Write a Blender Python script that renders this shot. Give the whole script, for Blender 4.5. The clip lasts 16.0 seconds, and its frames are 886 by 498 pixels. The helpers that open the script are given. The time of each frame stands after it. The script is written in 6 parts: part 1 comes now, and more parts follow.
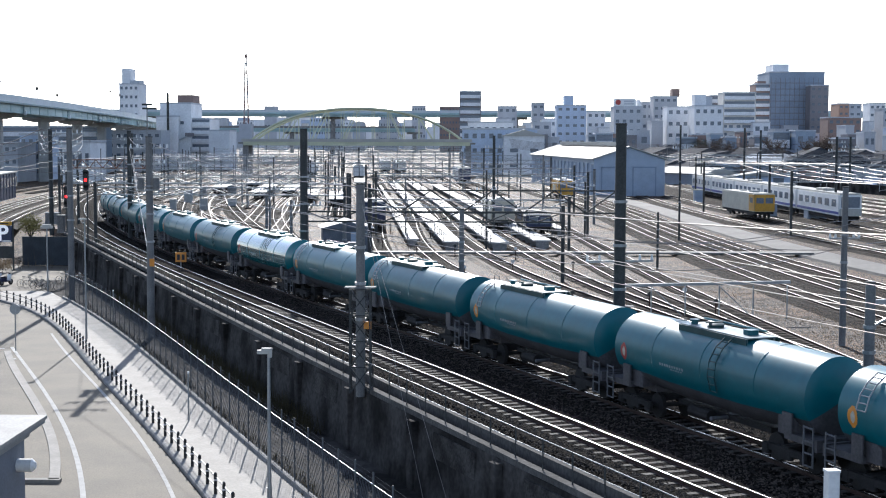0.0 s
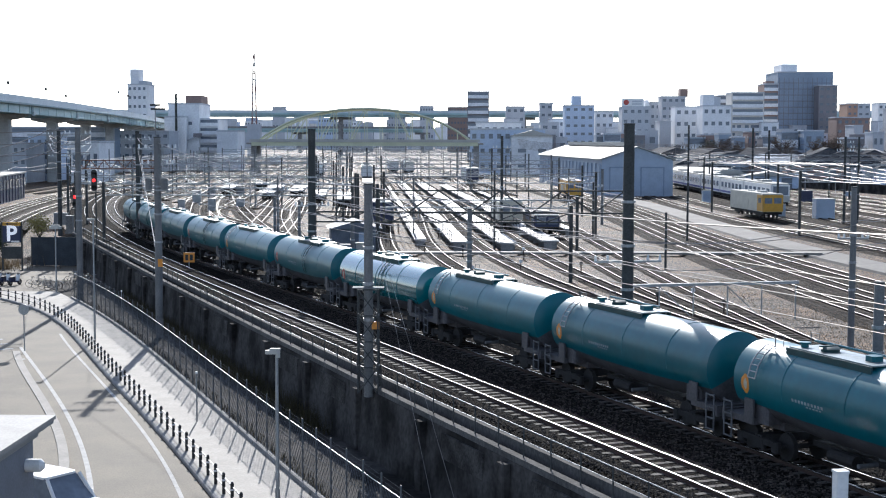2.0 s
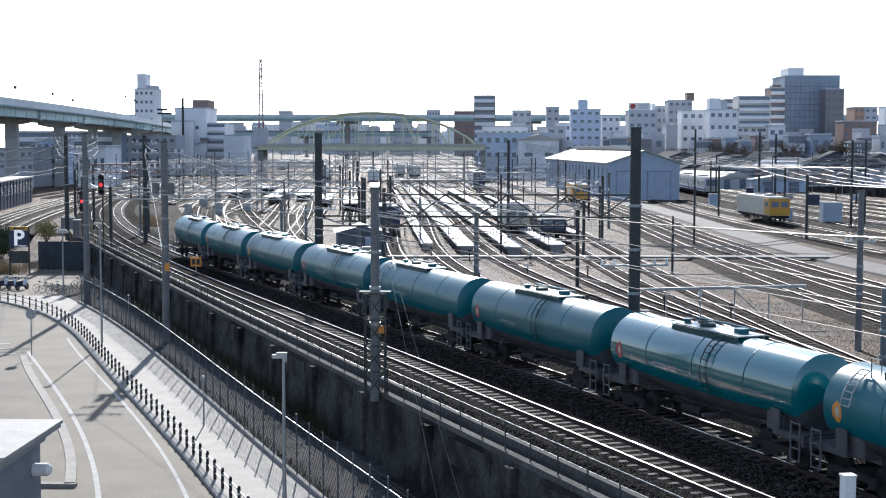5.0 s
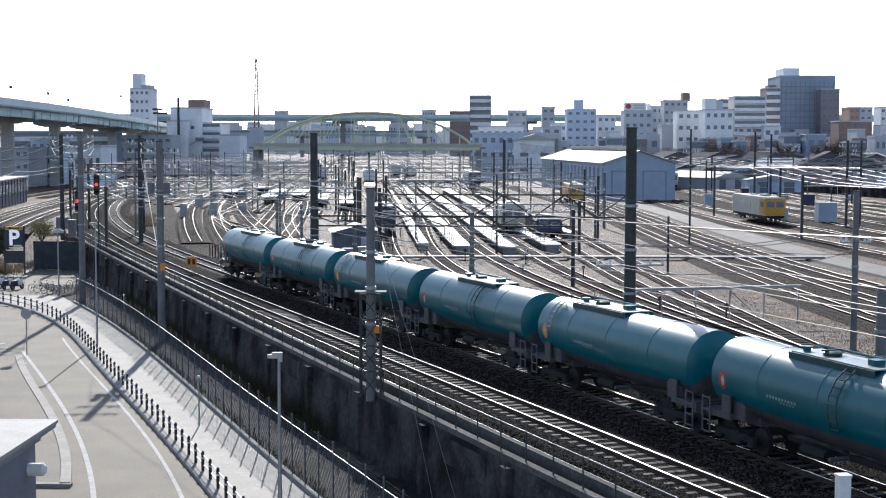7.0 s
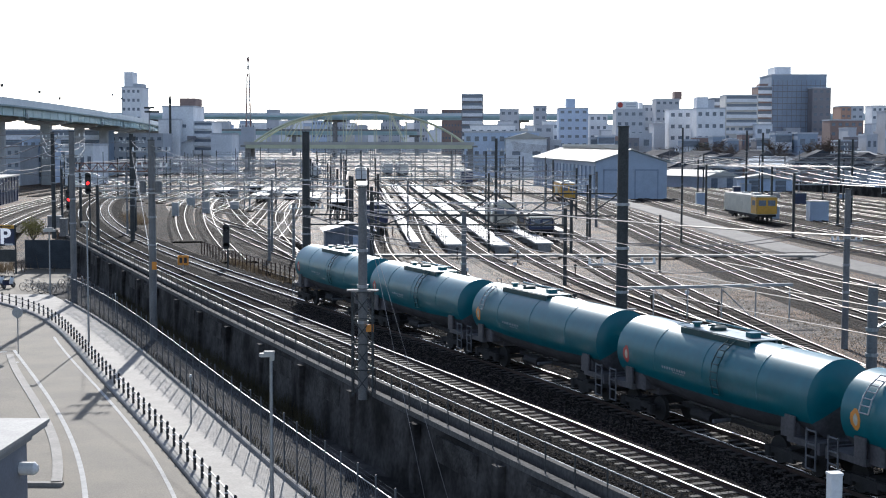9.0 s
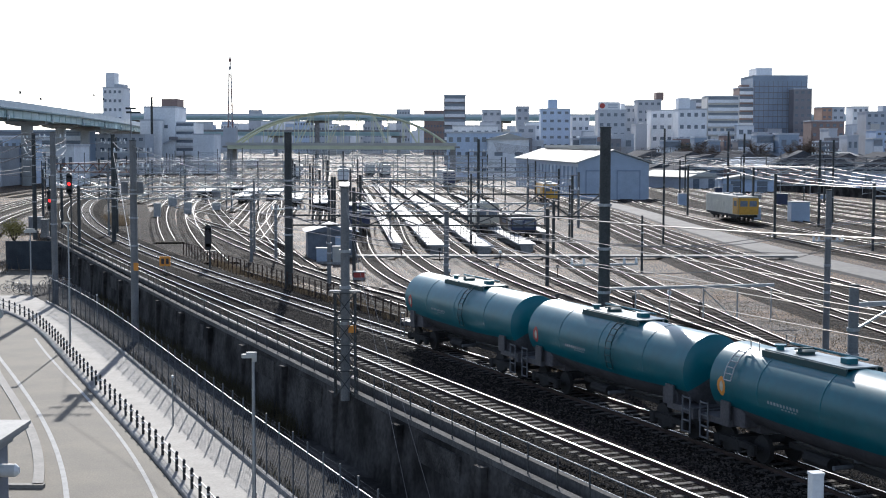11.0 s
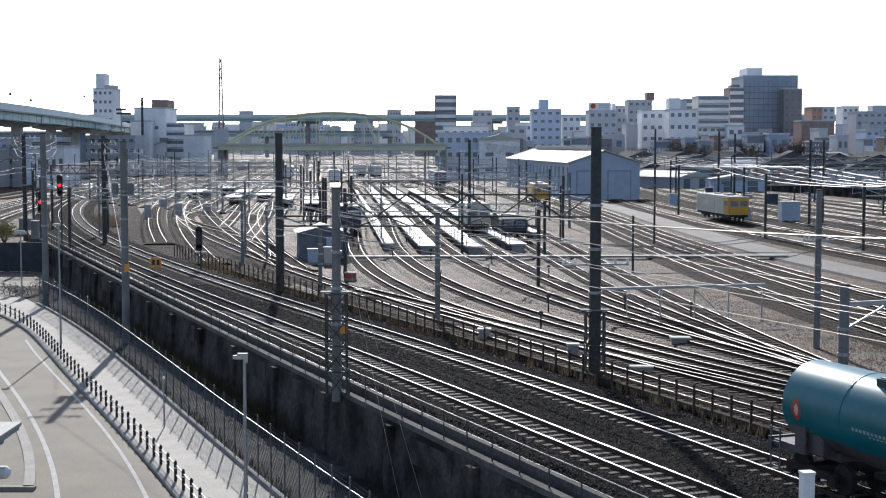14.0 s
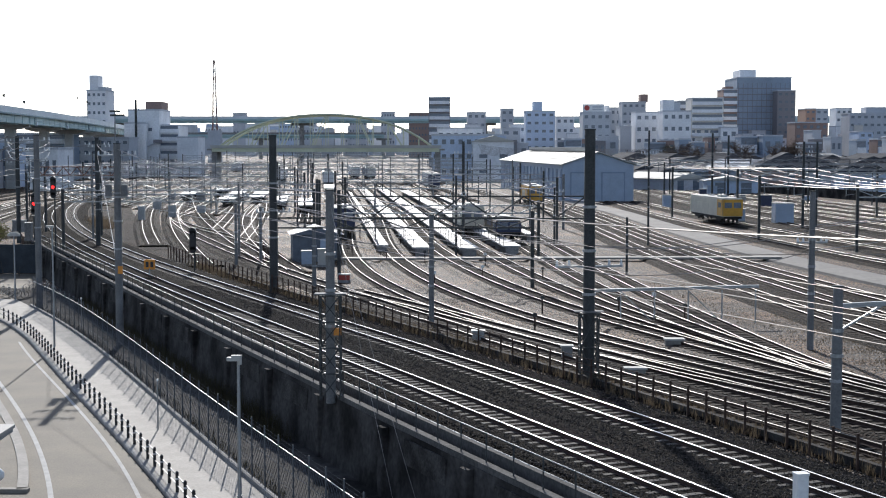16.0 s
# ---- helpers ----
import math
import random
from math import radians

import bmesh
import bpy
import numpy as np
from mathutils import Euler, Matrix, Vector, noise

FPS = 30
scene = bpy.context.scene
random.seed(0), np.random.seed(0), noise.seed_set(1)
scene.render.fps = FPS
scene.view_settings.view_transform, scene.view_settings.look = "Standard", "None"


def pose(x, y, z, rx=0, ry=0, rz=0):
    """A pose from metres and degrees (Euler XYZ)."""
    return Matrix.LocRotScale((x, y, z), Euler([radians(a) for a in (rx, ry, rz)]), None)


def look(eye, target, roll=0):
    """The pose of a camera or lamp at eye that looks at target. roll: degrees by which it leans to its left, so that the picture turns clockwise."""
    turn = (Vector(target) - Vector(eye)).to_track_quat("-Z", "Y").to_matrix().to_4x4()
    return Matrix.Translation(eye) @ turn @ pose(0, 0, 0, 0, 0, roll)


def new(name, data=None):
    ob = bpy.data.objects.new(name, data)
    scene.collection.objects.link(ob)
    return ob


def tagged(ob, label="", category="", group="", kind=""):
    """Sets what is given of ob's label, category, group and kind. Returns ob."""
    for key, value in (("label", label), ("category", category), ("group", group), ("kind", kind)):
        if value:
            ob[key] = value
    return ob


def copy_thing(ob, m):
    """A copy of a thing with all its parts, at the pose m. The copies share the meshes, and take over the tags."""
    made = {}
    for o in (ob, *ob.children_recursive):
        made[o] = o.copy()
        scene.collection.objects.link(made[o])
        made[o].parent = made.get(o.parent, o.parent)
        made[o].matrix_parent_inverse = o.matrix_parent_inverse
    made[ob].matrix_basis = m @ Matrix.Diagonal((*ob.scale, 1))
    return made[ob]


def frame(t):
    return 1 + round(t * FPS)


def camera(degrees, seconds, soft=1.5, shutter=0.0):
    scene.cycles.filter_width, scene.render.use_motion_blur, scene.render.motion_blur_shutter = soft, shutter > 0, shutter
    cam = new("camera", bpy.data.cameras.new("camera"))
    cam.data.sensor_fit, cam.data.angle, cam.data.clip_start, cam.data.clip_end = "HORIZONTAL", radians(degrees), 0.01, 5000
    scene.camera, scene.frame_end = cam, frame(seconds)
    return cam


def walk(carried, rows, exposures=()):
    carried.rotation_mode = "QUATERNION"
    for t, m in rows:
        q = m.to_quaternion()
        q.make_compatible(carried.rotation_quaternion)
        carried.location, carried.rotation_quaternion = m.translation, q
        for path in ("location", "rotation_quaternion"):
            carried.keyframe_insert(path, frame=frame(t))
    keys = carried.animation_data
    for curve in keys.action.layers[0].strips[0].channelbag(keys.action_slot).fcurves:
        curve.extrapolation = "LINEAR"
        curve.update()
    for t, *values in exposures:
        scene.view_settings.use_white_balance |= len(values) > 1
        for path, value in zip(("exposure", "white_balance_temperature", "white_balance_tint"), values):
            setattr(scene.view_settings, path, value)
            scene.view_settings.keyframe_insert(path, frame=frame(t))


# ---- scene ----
# ---------- camera: it stands still on a high landing and drifts a little in the hand ----------
cam = camera(34.84, 16.0, soft=1.1)
EYE = (0.0, 0.0, 9.75)
DRIFT = ((0, 1.098, -4.393, 0.17), (0.5, 1.219, -4.450, 0.2), (1, 1.291, -4.463, 0.18), (1.5, 1.345, -4.421, 0.16), (2, 1.419, -4.382, 0.13),
         (2.5, 1.562, -4.375, 0.16), (3, 1.700, -4.309, 0.2), (3.5, 1.751, -4.301, 0.14), (4, 1.765, -4.272, 0.1), (6.5, 1.531, -4.191, 0.07),
         (7, 1.507, -4.220, 0.1), (7.5, 1.481, -4.272, 0.1), (8, 1.384, -4.297, 0.11), (8.5, 1.280, -4.290, 0.11), (9, 1.184, -4.276, 0.11))
DRIFT += ((11.5, 0.314, -4.244, 0.1), (12, 0.202, -4.293, 0.07), (12.5, 0.133, -4.303, 0.06), (13, 0.170, -4.289, 0.05), (13.5, 0.132, -4.293, 0.05),
          (14, 0.103, -4.221, 0.01), (14.5, 0.088, -4.157, -0.03), (15, -0.002, -4.183, 0.01), (15.5, -0.133, -4.217, -0.02), (16, -0.144, -4.151, 0.0))
walk(cam, [(t, pose(*EYE, 90 + tilt, -lean, turn)) for t, turn, tilt, lean in DRIFT],
     exposures=((0, 0.5, 6250, 10), (4, 0.5, 6250, 10), (7, 0.42, 6300, 10), (9.2, 0.36, 6300, 10), (12.5, 0.25, 6350, 10), (16, 0.15, 6400, 10)))

# ---------- light: a low winter sun straight ahead over the yard ----------
SUN_EL, SUN_AZ = 26.5, -5.0
world = bpy.data.worlds.new("sky")
scene.world = world
world.use_nodes = True
wn = world.node_tree
sky = wn.nodes.new("ShaderNodeTexSky")
sky.sky_type, sky.sun_disc = "NISHITA", False
sky.sun_elevation, sky.sun_rotation = radians(SUN_EL), radians(SUN_AZ)
sky.air_density, sky.dust_density, sky.ozone_density = 1.0, 0.7, 2.0
pale, cool = wn.nodes.new("ShaderNodeHueSaturation"), wn.nodes.new("ShaderNodeMix")
pale.inputs["Saturation"].default_value = 0.62
cool.data_type, cool.blend_type, cool.inputs[0].default_value = "RGBA", "MULTIPLY", 1.0
cool.inputs[7].default_value = (0.9, 0.99, 1.16, 1)
wn.links.new(sky.outputs[0], pale.inputs["Color"])
wn.links.new(pale.outputs[0], cool.inputs[6])
wn.links.new(cool.outputs[2], wn.nodes["Background"].inputs[0])
wn.nodes["Background"].inputs[1].default_value = 0.135
sun = new("sun", bpy.data.lights.new("sun", "SUN"))
sun.data.energy, sun.data.angle, sun.data.color = 5.0, radians(0.55), (1.0, 0.96, 0.91)
sd = Vector((math.sin(radians(SUN_AZ)) * math.cos(radians(SUN_EL)), math.cos(radians(SUN_AZ)) * math.cos(radians(SUN_EL)), math.sin(radians(SUN_EL))))
sun.matrix_world = look(sd * 300, (0, 0, 0))



# ---------- materials ----------
def mat(name, color, rough=0.7, metal=0.0, vary=0.25, scale=1.0, bump=0.0, second=None, fine=12.0, spread=0.0, coat=0.0):
    """Colour with a broad and a fine variation (scale per metre), optional second colour in patches, bump, and a change from piece to piece."""
    m = bpy.data.materials.new(name)
    m.use_nodes = True
    nt = m.node_tree
    N, L = nt.nodes.new, nt.links.new
    b = nt.nodes["Principled BSDF"]
    b.inputs["Roughness"].default_value, b.inputs["Metallic"].default_value = rough, metal
    if rough > 0.65:
        b.inputs["Specular IOR Level"].default_value = 0.2 if rough < 0.88 else 0.06
    if coat:
        b.inputs["Coat Weight"].default_value, b.inputs["Coat Roughness"].default_value = coat, 0.12
    co = N("ShaderNodeTexCoord")
    big, small = N("ShaderNodeTexNoise"), N("ShaderNodeTexNoise")
    big.inputs["Scale"].default_value, big.inputs["Detail"].default_value = scale, 5
    small.inputs["Scale"].default_value, small.inputs["Detail"].default_value = scale * fine, 4
    L(co.outputs["Object"], big.inputs["Vector"]), L(co.outputs["Object"], small.inputs["Vector"])
    ramp = N("ShaderNodeValToRGB")
    c2 = second or tuple(c * (1 - vary) for c in color)
    ramp.color_ramp.elements[0].position, ramp.color_ramp.elements[1].position = 0.38, 0.62
    ramp.color_ramp.elements[0].color, ramp.color_ramp.elements[1].color = (*c2, 1), (*color, 1)
    L(big.outputs["Fac"], ramp.inputs["Fac"])
    mul = N("ShaderNodeMapRange")
    mul.inputs["From Min"].default_value, mul.inputs["From Max"].default_value = 0.3, 0.7
    mul.inputs["To Min"].default_value, mul.inputs["To Max"].default_value = 1 - vary, 1 + vary * 0.6
    L(small.outputs["Fac"], mul.inputs["Value"])
    hsv = N("ShaderNodeHueSaturation")
    L(ramp.outputs["Color"], hsv.inputs["Color"])
    if spread:
        info, rnd, mm = N("ShaderNodeObjectInfo"), N("ShaderNodeMapRange"), N("ShaderNodeMath")
        rnd.inputs["To Min"].default_value, rnd.inputs["To Max"].default_value = 1 - spread, 1 + spread
        mm.operation = "MULTIPLY"
        L(info.outputs["Random"], rnd.inputs["Value"]), L(rnd.outputs[0], mm.inputs[0]), L(mul.outputs[0], mm.inputs[1])
        L(mm.outputs[0], hsv.inputs["Value"])
    else:
        L(mul.outputs[0], hsv.inputs["Value"])
    L(hsv.outputs["Color"], b.inputs["Base Color"])
    if bump:
        bp = N("ShaderNodeBump")
        bp.inputs["Strength"].default_value, bp.inputs["Distance"].default_value = min(1, bump), 0.04
        L(small.outputs["Fac"], bp.inputs["Height"]), L(bp.outputs["Normal"], b.inputs["Normal"])
    return m


def stones(name, light, dark, size, brown=None, bump=1.0, gloss=(0.88, 0.12)):
    """Loose stones of about that size in metres: cells of their own shade, with dark gaps."""
    m = bpy.data.materials.new(name)
    m.use_nodes = True
    nt = m.node_tree
    N, L = nt.nodes.new, nt.links.new
    b = nt.nodes["Principled BSDF"]
    b.inputs["Roughness"].default_value, b.inputs["Specular IOR Level"].default_value = gloss
    co, vo, no, big = N("ShaderNodeTexCoord"), N("ShaderNodeTexVoronoi"), N("ShaderNodeTexNoise"), N("ShaderNodeTexNoise")
    vo.inputs["Scale"].default_value = 1 / size
    L(co.outputs["Object"], vo.inputs["Vector"]), L(co.outputs["Object"], no.inputs["Vector"]), L(co.outputs["Object"], big.inputs["Vector"])
    no.inputs["Scale"].default_value, big.inputs["Scale"].default_value, big.inputs["Detail"].default_value = 0.6, 0.12, 6
    sep = N("ShaderNodeSeparateColor")
    L(vo.outputs["Color"], sep.inputs[0])
    mix, mix2 = N("ShaderNodeMix"), N("ShaderNodeMix")
    mix.data_type = mix2.data_type = "RGBA"
    mix.inputs[6].default_value, mix.inputs[7].default_value = (*dark, 1), (*light, 1)
    L(sep.outputs[0], mix.inputs[0])
    r = N("ShaderNodeMapRange")
    r.inputs["From Min"].default_value, r.inputs["From Max"].default_value = 0.45, 0.62
    L(big.outputs["Fac"], r.inputs["Value"]), L(r.outputs[0], mix2.inputs[0])
    L(mix.outputs[2], mix2.inputs[6])
    mix2.inputs[7].default_value = (*(brown or light), 1)
    hsv, mr = N("ShaderNodeHueSaturation"), N("ShaderNodeMapRange")
    mr.inputs["To Min"].default_value, mr.inputs["To Max"].default_value = 0.6, 1.35
    L(no.outputs["Fac"], mr.inputs["Value"]), L(mr.outputs[0], hsv.inputs["Value"]), L(mix2.outputs[2], hsv.inputs["Color"])
    gap, dk = N("ShaderNodeMapRange"), N("ShaderNodeMix")
    gap.inputs["From Min"].default_value, gap.inputs["From Max"].default_value = 0.25, 0.62
    dk.data_type = "RGBA"
    L(vo.outputs["Distance"], gap.inputs["Value"]), L(gap.outputs[0], dk.inputs[0]), L(hsv.outputs[0], dk.inputs[6])
    dk.inputs[7].default_value = (*[c * 0.25 for c in dark], 1)
    L(dk.outputs[2], b.inputs["Base Color"])
    bp = N("ShaderNodeBump")
    bp.inputs["Strength"].default_value, bp.inputs["Distance"].default_value = bump, size * 0.8
    inv = N("ShaderNodeMath")
    inv.operation, inv.inputs[0].default_value = "SUBTRACT", 1.0
    L(vo.outputs["Distance"], inv.inputs[1]), L(inv.outputs[0], bp.inputs["Height"]), L(bp.outputs[0], b.inputs["Normal"])
    return m


def glow(name, color, power):
    m = mat(name, color, 0.3)
    b = m.node_tree.nodes["Principled BSDF"]
    b.inputs["Emission Color"].default_value, b.inputs["Emission Strength"].default_value = (*color, 1), power
    return m


TEAL = mat("teal_paint", (0.0, 0.115, 0.14), 0.34, 0.0, 0.1, 0.5, 0.015, fine=6, spread=0.1, second=(0.0, 0.1, 0.122))
TEAL.node_tree.nodes["Principled BSDF"].inputs["Specular IOR Level"].default_value = 0.38
TEAL_NEW = mat("fresh_teal_paint", (0.0, 0.14, 0.155), 0.1, 0.0, 0.06, 0.5, 0.02, fine=3, coat=1.0)
GREY_BELLY = mat("grey_belly_paint", (0.085, 0.08, 0.085), 0.6, 0, 0.3, 0.9, 0.1)
WAGON_GREY = mat("wagon_grey_paint", (0.13, 0.133, 0.14), 0.6, 0, 0.25, 1.5)
SOOT = mat("sooty_iron", (0.035, 0.033, 0.032), 0.75, 0.2, 0.3, 2, 0.1)
WHITE = mat("white_paint", (0.78, 0.78, 0.76), 0.5, 0, 0.08, 1)
RAIL = mat("polished_rail_steel", (0.52, 0.49, 0.46), 0.2, 1.0, 0.1, 3)
RAIL_YARD = mat("yard_rail_steel", (0.125, 0.113, 0.1), 0.42, 1.0, 0.2, 1)
RUST = mat("rusty_rail_web", (0.07, 0.045, 0.035), 0.85, 0, 0.3, 3)
SLEEPER = mat("concrete_sleeper", (0.115, 0.105, 0.094), 0.8, 0, 0.3, 2, 0.3, spread=0.35)
SLEEPER_WOOD = mat("weathered_wooden_sleeper", (0.068, 0.056, 0.045), 0.85, 0, 0.35, 2, 0.3, spread=0.4)
BALLAST = stones("main_line_ballast", (0.038, 0.03, 0.024), (0.005, 0.0048, 0.0038), 0.09, (0.03, 0.022, 0.017), 1.0, (0.95, 0.03))
GRAVEL = stones("yard_gravel", (0.3, 0.212, 0.142), (0.05, 0.035, 0.024), 0.13, (0.31, 0.178, 0.092), 1.0, (0.75, 0.17))
ASPHALT = mat("worn_asphalt", (0.185, 0.159, 0.117), 0.8, 0, 0.2, 0.35, 0.25, fine=45, second=(0.15, 0.13, 0.098))
YARD_ROAD = mat("pale_service_road", (0.21, 0.195, 0.172), 0.85, 0, 0.15, 0.2, 0.1)
PAVING = mat("pale_concrete_paving", (0.272, 0.252, 0.22), 0.75, 0, 0.14, 0.8, 0.15, spread=0.1)
CONCRETE = mat("concrete", (0.3, 0.29, 0.275), 0.85, 0, 0.3, 0.7, 0.3)
WALL_CONCRETE = mat("blotched_dark_wall_concrete", (0.075, 0.07, 0.066), 0.9, 0, 0.35, 0.5, 0.4, second=(0.02, 0.019, 0.018), fine=9)
POLE_CONCRETE = mat("grey_pole_concrete", (0.2, 0.2, 0.195), 0.8, 0, 0.2, 1.2, 0.1)
POLE_DARK = mat("dark_pole_paint_and_post_shade", (0.075, 0.078, 0.075), 0.7, 0.1, 0.25, 1.2)
GALV = mat("galvanised_steel", (0.36, 0.37, 0.37), 0.5, 0.6, 0.15, 2)
BLACK = mat("black_paint", (0.03, 0.03, 0.032), 0.45, 0.2, 0.2, 3)
LINE = mat("worn_road_paint", (0.44, 0.43, 0.4), 0.8, 0, 0.2, 2, fine=20)
SLAB = mat("smooth_pale_slab", (0.4, 0.39, 0.37), 0.6, 0, 0.15, 0.5)
LETTER = mat("faded_lettering", (0.3, 0.37, 0.38), 0.5)
WIRE = mat("copper_wire", (0.3, 0.27, 0.24), 0.4, 0.8, 0.1, 1)
FENCE_WIRE = mat("fence_wire", (0.11, 0.118, 0.125), 0.65, 0.2, 0.15, 2)
DRY_GRASS = mat("dry_grass", (0.19, 0.148, 0.1), 0.9, 0, 0.3, 3, spread=0.3)
WEED = mat("dull_weeds", (0.075, 0.068, 0.042), 0.9, 0, 0.4, 2)
for m_, c_ in ((DRY_GRASS, (0.17, 0.13, 0.085)), (WEED, (0.06, 0.052, 0.03))):
    nt_ = m_.node_tree
    tr_, mx_ = nt_.nodes.new("ShaderNodeBsdfTranslucent"), nt_.nodes.new("ShaderNodeMixShader")
    tr_.inputs["Color"].default_value, mx_.inputs[0].default_value = (*c_, 1), 0.3
    nt_.links.new(nt_.nodes["Principled BSDF"].outputs[0], mx_.inputs[1])
    nt_.links.new(tr_.outputs[0], mx_.inputs[2])
    nt_.links.new(mx_.outputs[0], nt_.nodes["Material Output"].inputs["Surface"])
RED_LIGHT = glow("red_signal_light", (1.0, 0.015, 0.015), 3)
ORANGE = mat("orange_sign_paint", (0.72, 0.27, 0.03), 0.5, 0, 0.1, 2)
YELLOW = mat("yellow_machine_paint", (0.62, 0.32, 0.03), 0.5, 0, 0.2, 1)
CREAM = mat("cream_panel_paint", (0.55, 0.52, 0.42), 0.5, 0, 0.15, 1)
BLUE_SIGN = mat("blue_sign_paint", (0.03, 0.06, 0.3), 0.4, 0, 0.1, 1)
NAVY = mat("navy_machine_paint", (0.02, 0.03, 0.08), 0.4, 0, 0.2, 1)
RED = mat("red_paint", (0.42, 0.05, 0.035), 0.5, 0, 0.15, 1)
GLASS = mat("dark_window_glass", (0.16, 0.19, 0.23), 0.2, 0, 0.2, 0.3)
STEEL_BLUE = mat("pale_blue_cladding", (0.36, 0.43, 0.52), 0.55, 0, 0.1, 0.6)
ROOF_METAL = mat("bright_roof_sheet", (0.47, 0.455, 0.41), 0.7, 0.0, 0.1, 0.4)
VIADUCT = mat("viaduct_green_paint", (0.38, 0.54, 0.55), 0.55, 0, 0.12, 0.15)
VIADUCT_DARK = mat("dark_viaduct_green_paint", (0.2, 0.3, 0.32), 0.6, 0, 0.15, 0.2)
ARCH_GREEN = mat("yellow_green_bridge_paint", (0.6, 0.61, 0.42), 0.5, 0, 0.12, 0.3)
PARAPET = mat("pale_parapet_panel", (0.62, 0.68, 0.7), 0.6, 0, 0.1, 0.2)
TILE = mat("dark_roof_tiles", (0.08, 0.084, 0.093), 0.92, 0, 0.25, 1, 0.3)


for m_, s_ in ((SLEEPER, 0.12), (SLEEPER_WOOD, 0.1)):
    m_.node_tree.nodes["Principled BSDF"].inputs["Specular IOR Level"].default_value = s_
YARD_BED = stones("yard_ballast", (0.078, 0.056, 0.04), (0.01, 0.0075, 0.006), 0.13, (0.06, 0.039, 0.026), 1.0, (0.88, 0.07))
STONE = mat("ballast_stone", (0.096, 0.077, 0.063), 0.8, 0, 0.4, 4, second=(0.022, 0.018, 0.015))
STONE.node_tree.nodes["Principled BSDF"].inputs["Specular IOR Level"].default_value = 0.2


# ---------- geometry helpers ----------
class Geo:
    def __init__(self):
        self.v, self.f = [], []

    def add(self, verts, faces):
        n = len(self.v)
        self.v += [tuple(p) for p in verts]
        self.f += [tuple(i + n for i in q) for q in faces]
        return self

    def box(self, c, s, rz=0.0, cut=0.0, m=None):
        """A box of centre c and size s, turned about z by rz radians, with its upright edges cut."""
        x, y, z = s[0] / 2, s[1] / 2, s[2] / 2
        k = min(cut, x * 0.6, y * 0.6)
        ring = [(-x + k, -y), (x - k, -y), (x, -y + k), (x, y - k), (x - k, y), (-x + k, y), (-x, y - k), (-x, -y + k)] if k else [(-x, -y), (x, -y), (x, y), (-x, y)]
        n, cs, sn = len(ring), math.cos(rz), math.sin(rz)
        vs = [Vector((c[0] + a * cs - b * sn, c[1] + a * sn + b * cs, c[2] + h)) for h in (-z, z) for a, b in ring]
        if m:
            vs = [m @ p for p in vs]
        fs = [tuple(range(n))[::-1], tuple(range(n, 2 * n))] + [(i, (i + 1) % n, (i + 1) % n + n, i + n) for i in range(n)]
        return self.add(vs, fs)

    def tube(self, p, q, r, n=6, r2=None, caps=True):
        p, q = Vector(p), Vector(q)
        d = (q - p).normalized()
        a = d.orthogonal().normalized()
        b = d.cross(a)
        r2 = r if r2 is None else r2
        vs = [e + (a * math.cos(t) + b * math.sin(t)) * rr for e, rr in ((p, r), (q, r2)) for t in [2 * math.pi * i / n for i in range(n)]]
        fs = [(i, (i + 1) % n, (i + 1) % n + n, i + n) for i in range(n)]
        if caps:
            fs += [tuple(range(n))[::-1], tuple(range(n, 2 * n))]
        return self.add(vs, fs)

    def bar(self, p, q, w, h):
        """A square bar from p to q."""
        p, q = Vector(p), Vector(q)
        d = (q - p).normalized()
        a = d.cross(Vector((0, 0, 1)))
        a = a.normalized() if a.length > 1e-4 else Vector((1, 0, 0))
        b = a.cross(d)
        vs = [e + a * (w / 2) * i + b * (h / 2) * j for e in (p, q) for i, j in ((-1, -1), (1, -1), (1, 1), (-1, 1))]
        return self.add(vs, [(3, 2, 1, 0), (4, 5, 6, 7)] + [(i, (i + 1) % 4, (i + 1) % 4 + 4, i + 4) for i in range(4)])

    def line(self, pts, r, n=5):
        pts = [Vector(p) for p in pts]
        vs, fs = [], []
        for i, p in enumerate(pts):
            d = (pts[min(i + 1, len(pts) - 1)] - pts[max(i - 1, 0)]).normalized()
            a = d.cross(Vector((0.03, 0.05, 1))).normalized()
            b = a.cross(d)
            vs += [p + (a * math.cos(t) + b * math.sin(t)) * r for t in [2 * math.pi * k / n for k in range(n)]]
        for i in range(len(pts) - 1):
            fs += [(i * n + k, i * n + (k + 1) % n, (i + 1) * n + (k + 1) % n, (i + 1) * n + k) for k in range(n)]
        return self.add(vs, fs)

    def sweep(self, path, profile, closed=True):
        """A profile of (side, height) carried along a path of (x, y, z)."""
        path = [Vector(p) for p in path]
        k, vs, fs = len(profile), [], []
        for i, p in enumerate(path):
            d = path[min(i + 1, len(path) - 1)] - path[max(i - 1, 0)]
            s = Vector((d.y, -d.x, 0)).normalized()
            vs += [p + s * a + Vector((0, 0, h)) for a, h in profile]
        for i in range(len(path) - 1):
            for j in range(k if closed else k - 1):
                fs.append((i * k + j, i * k + (j + 1) % k, (i + 1) * k + (j + 1) % k, (i + 1) * k + j))
        if closed:
            fs += [tuple(range(k)), tuple(range((len(path) - 1) * k, len(path) * k))[::-1]]
        return self.add(vs, fs)

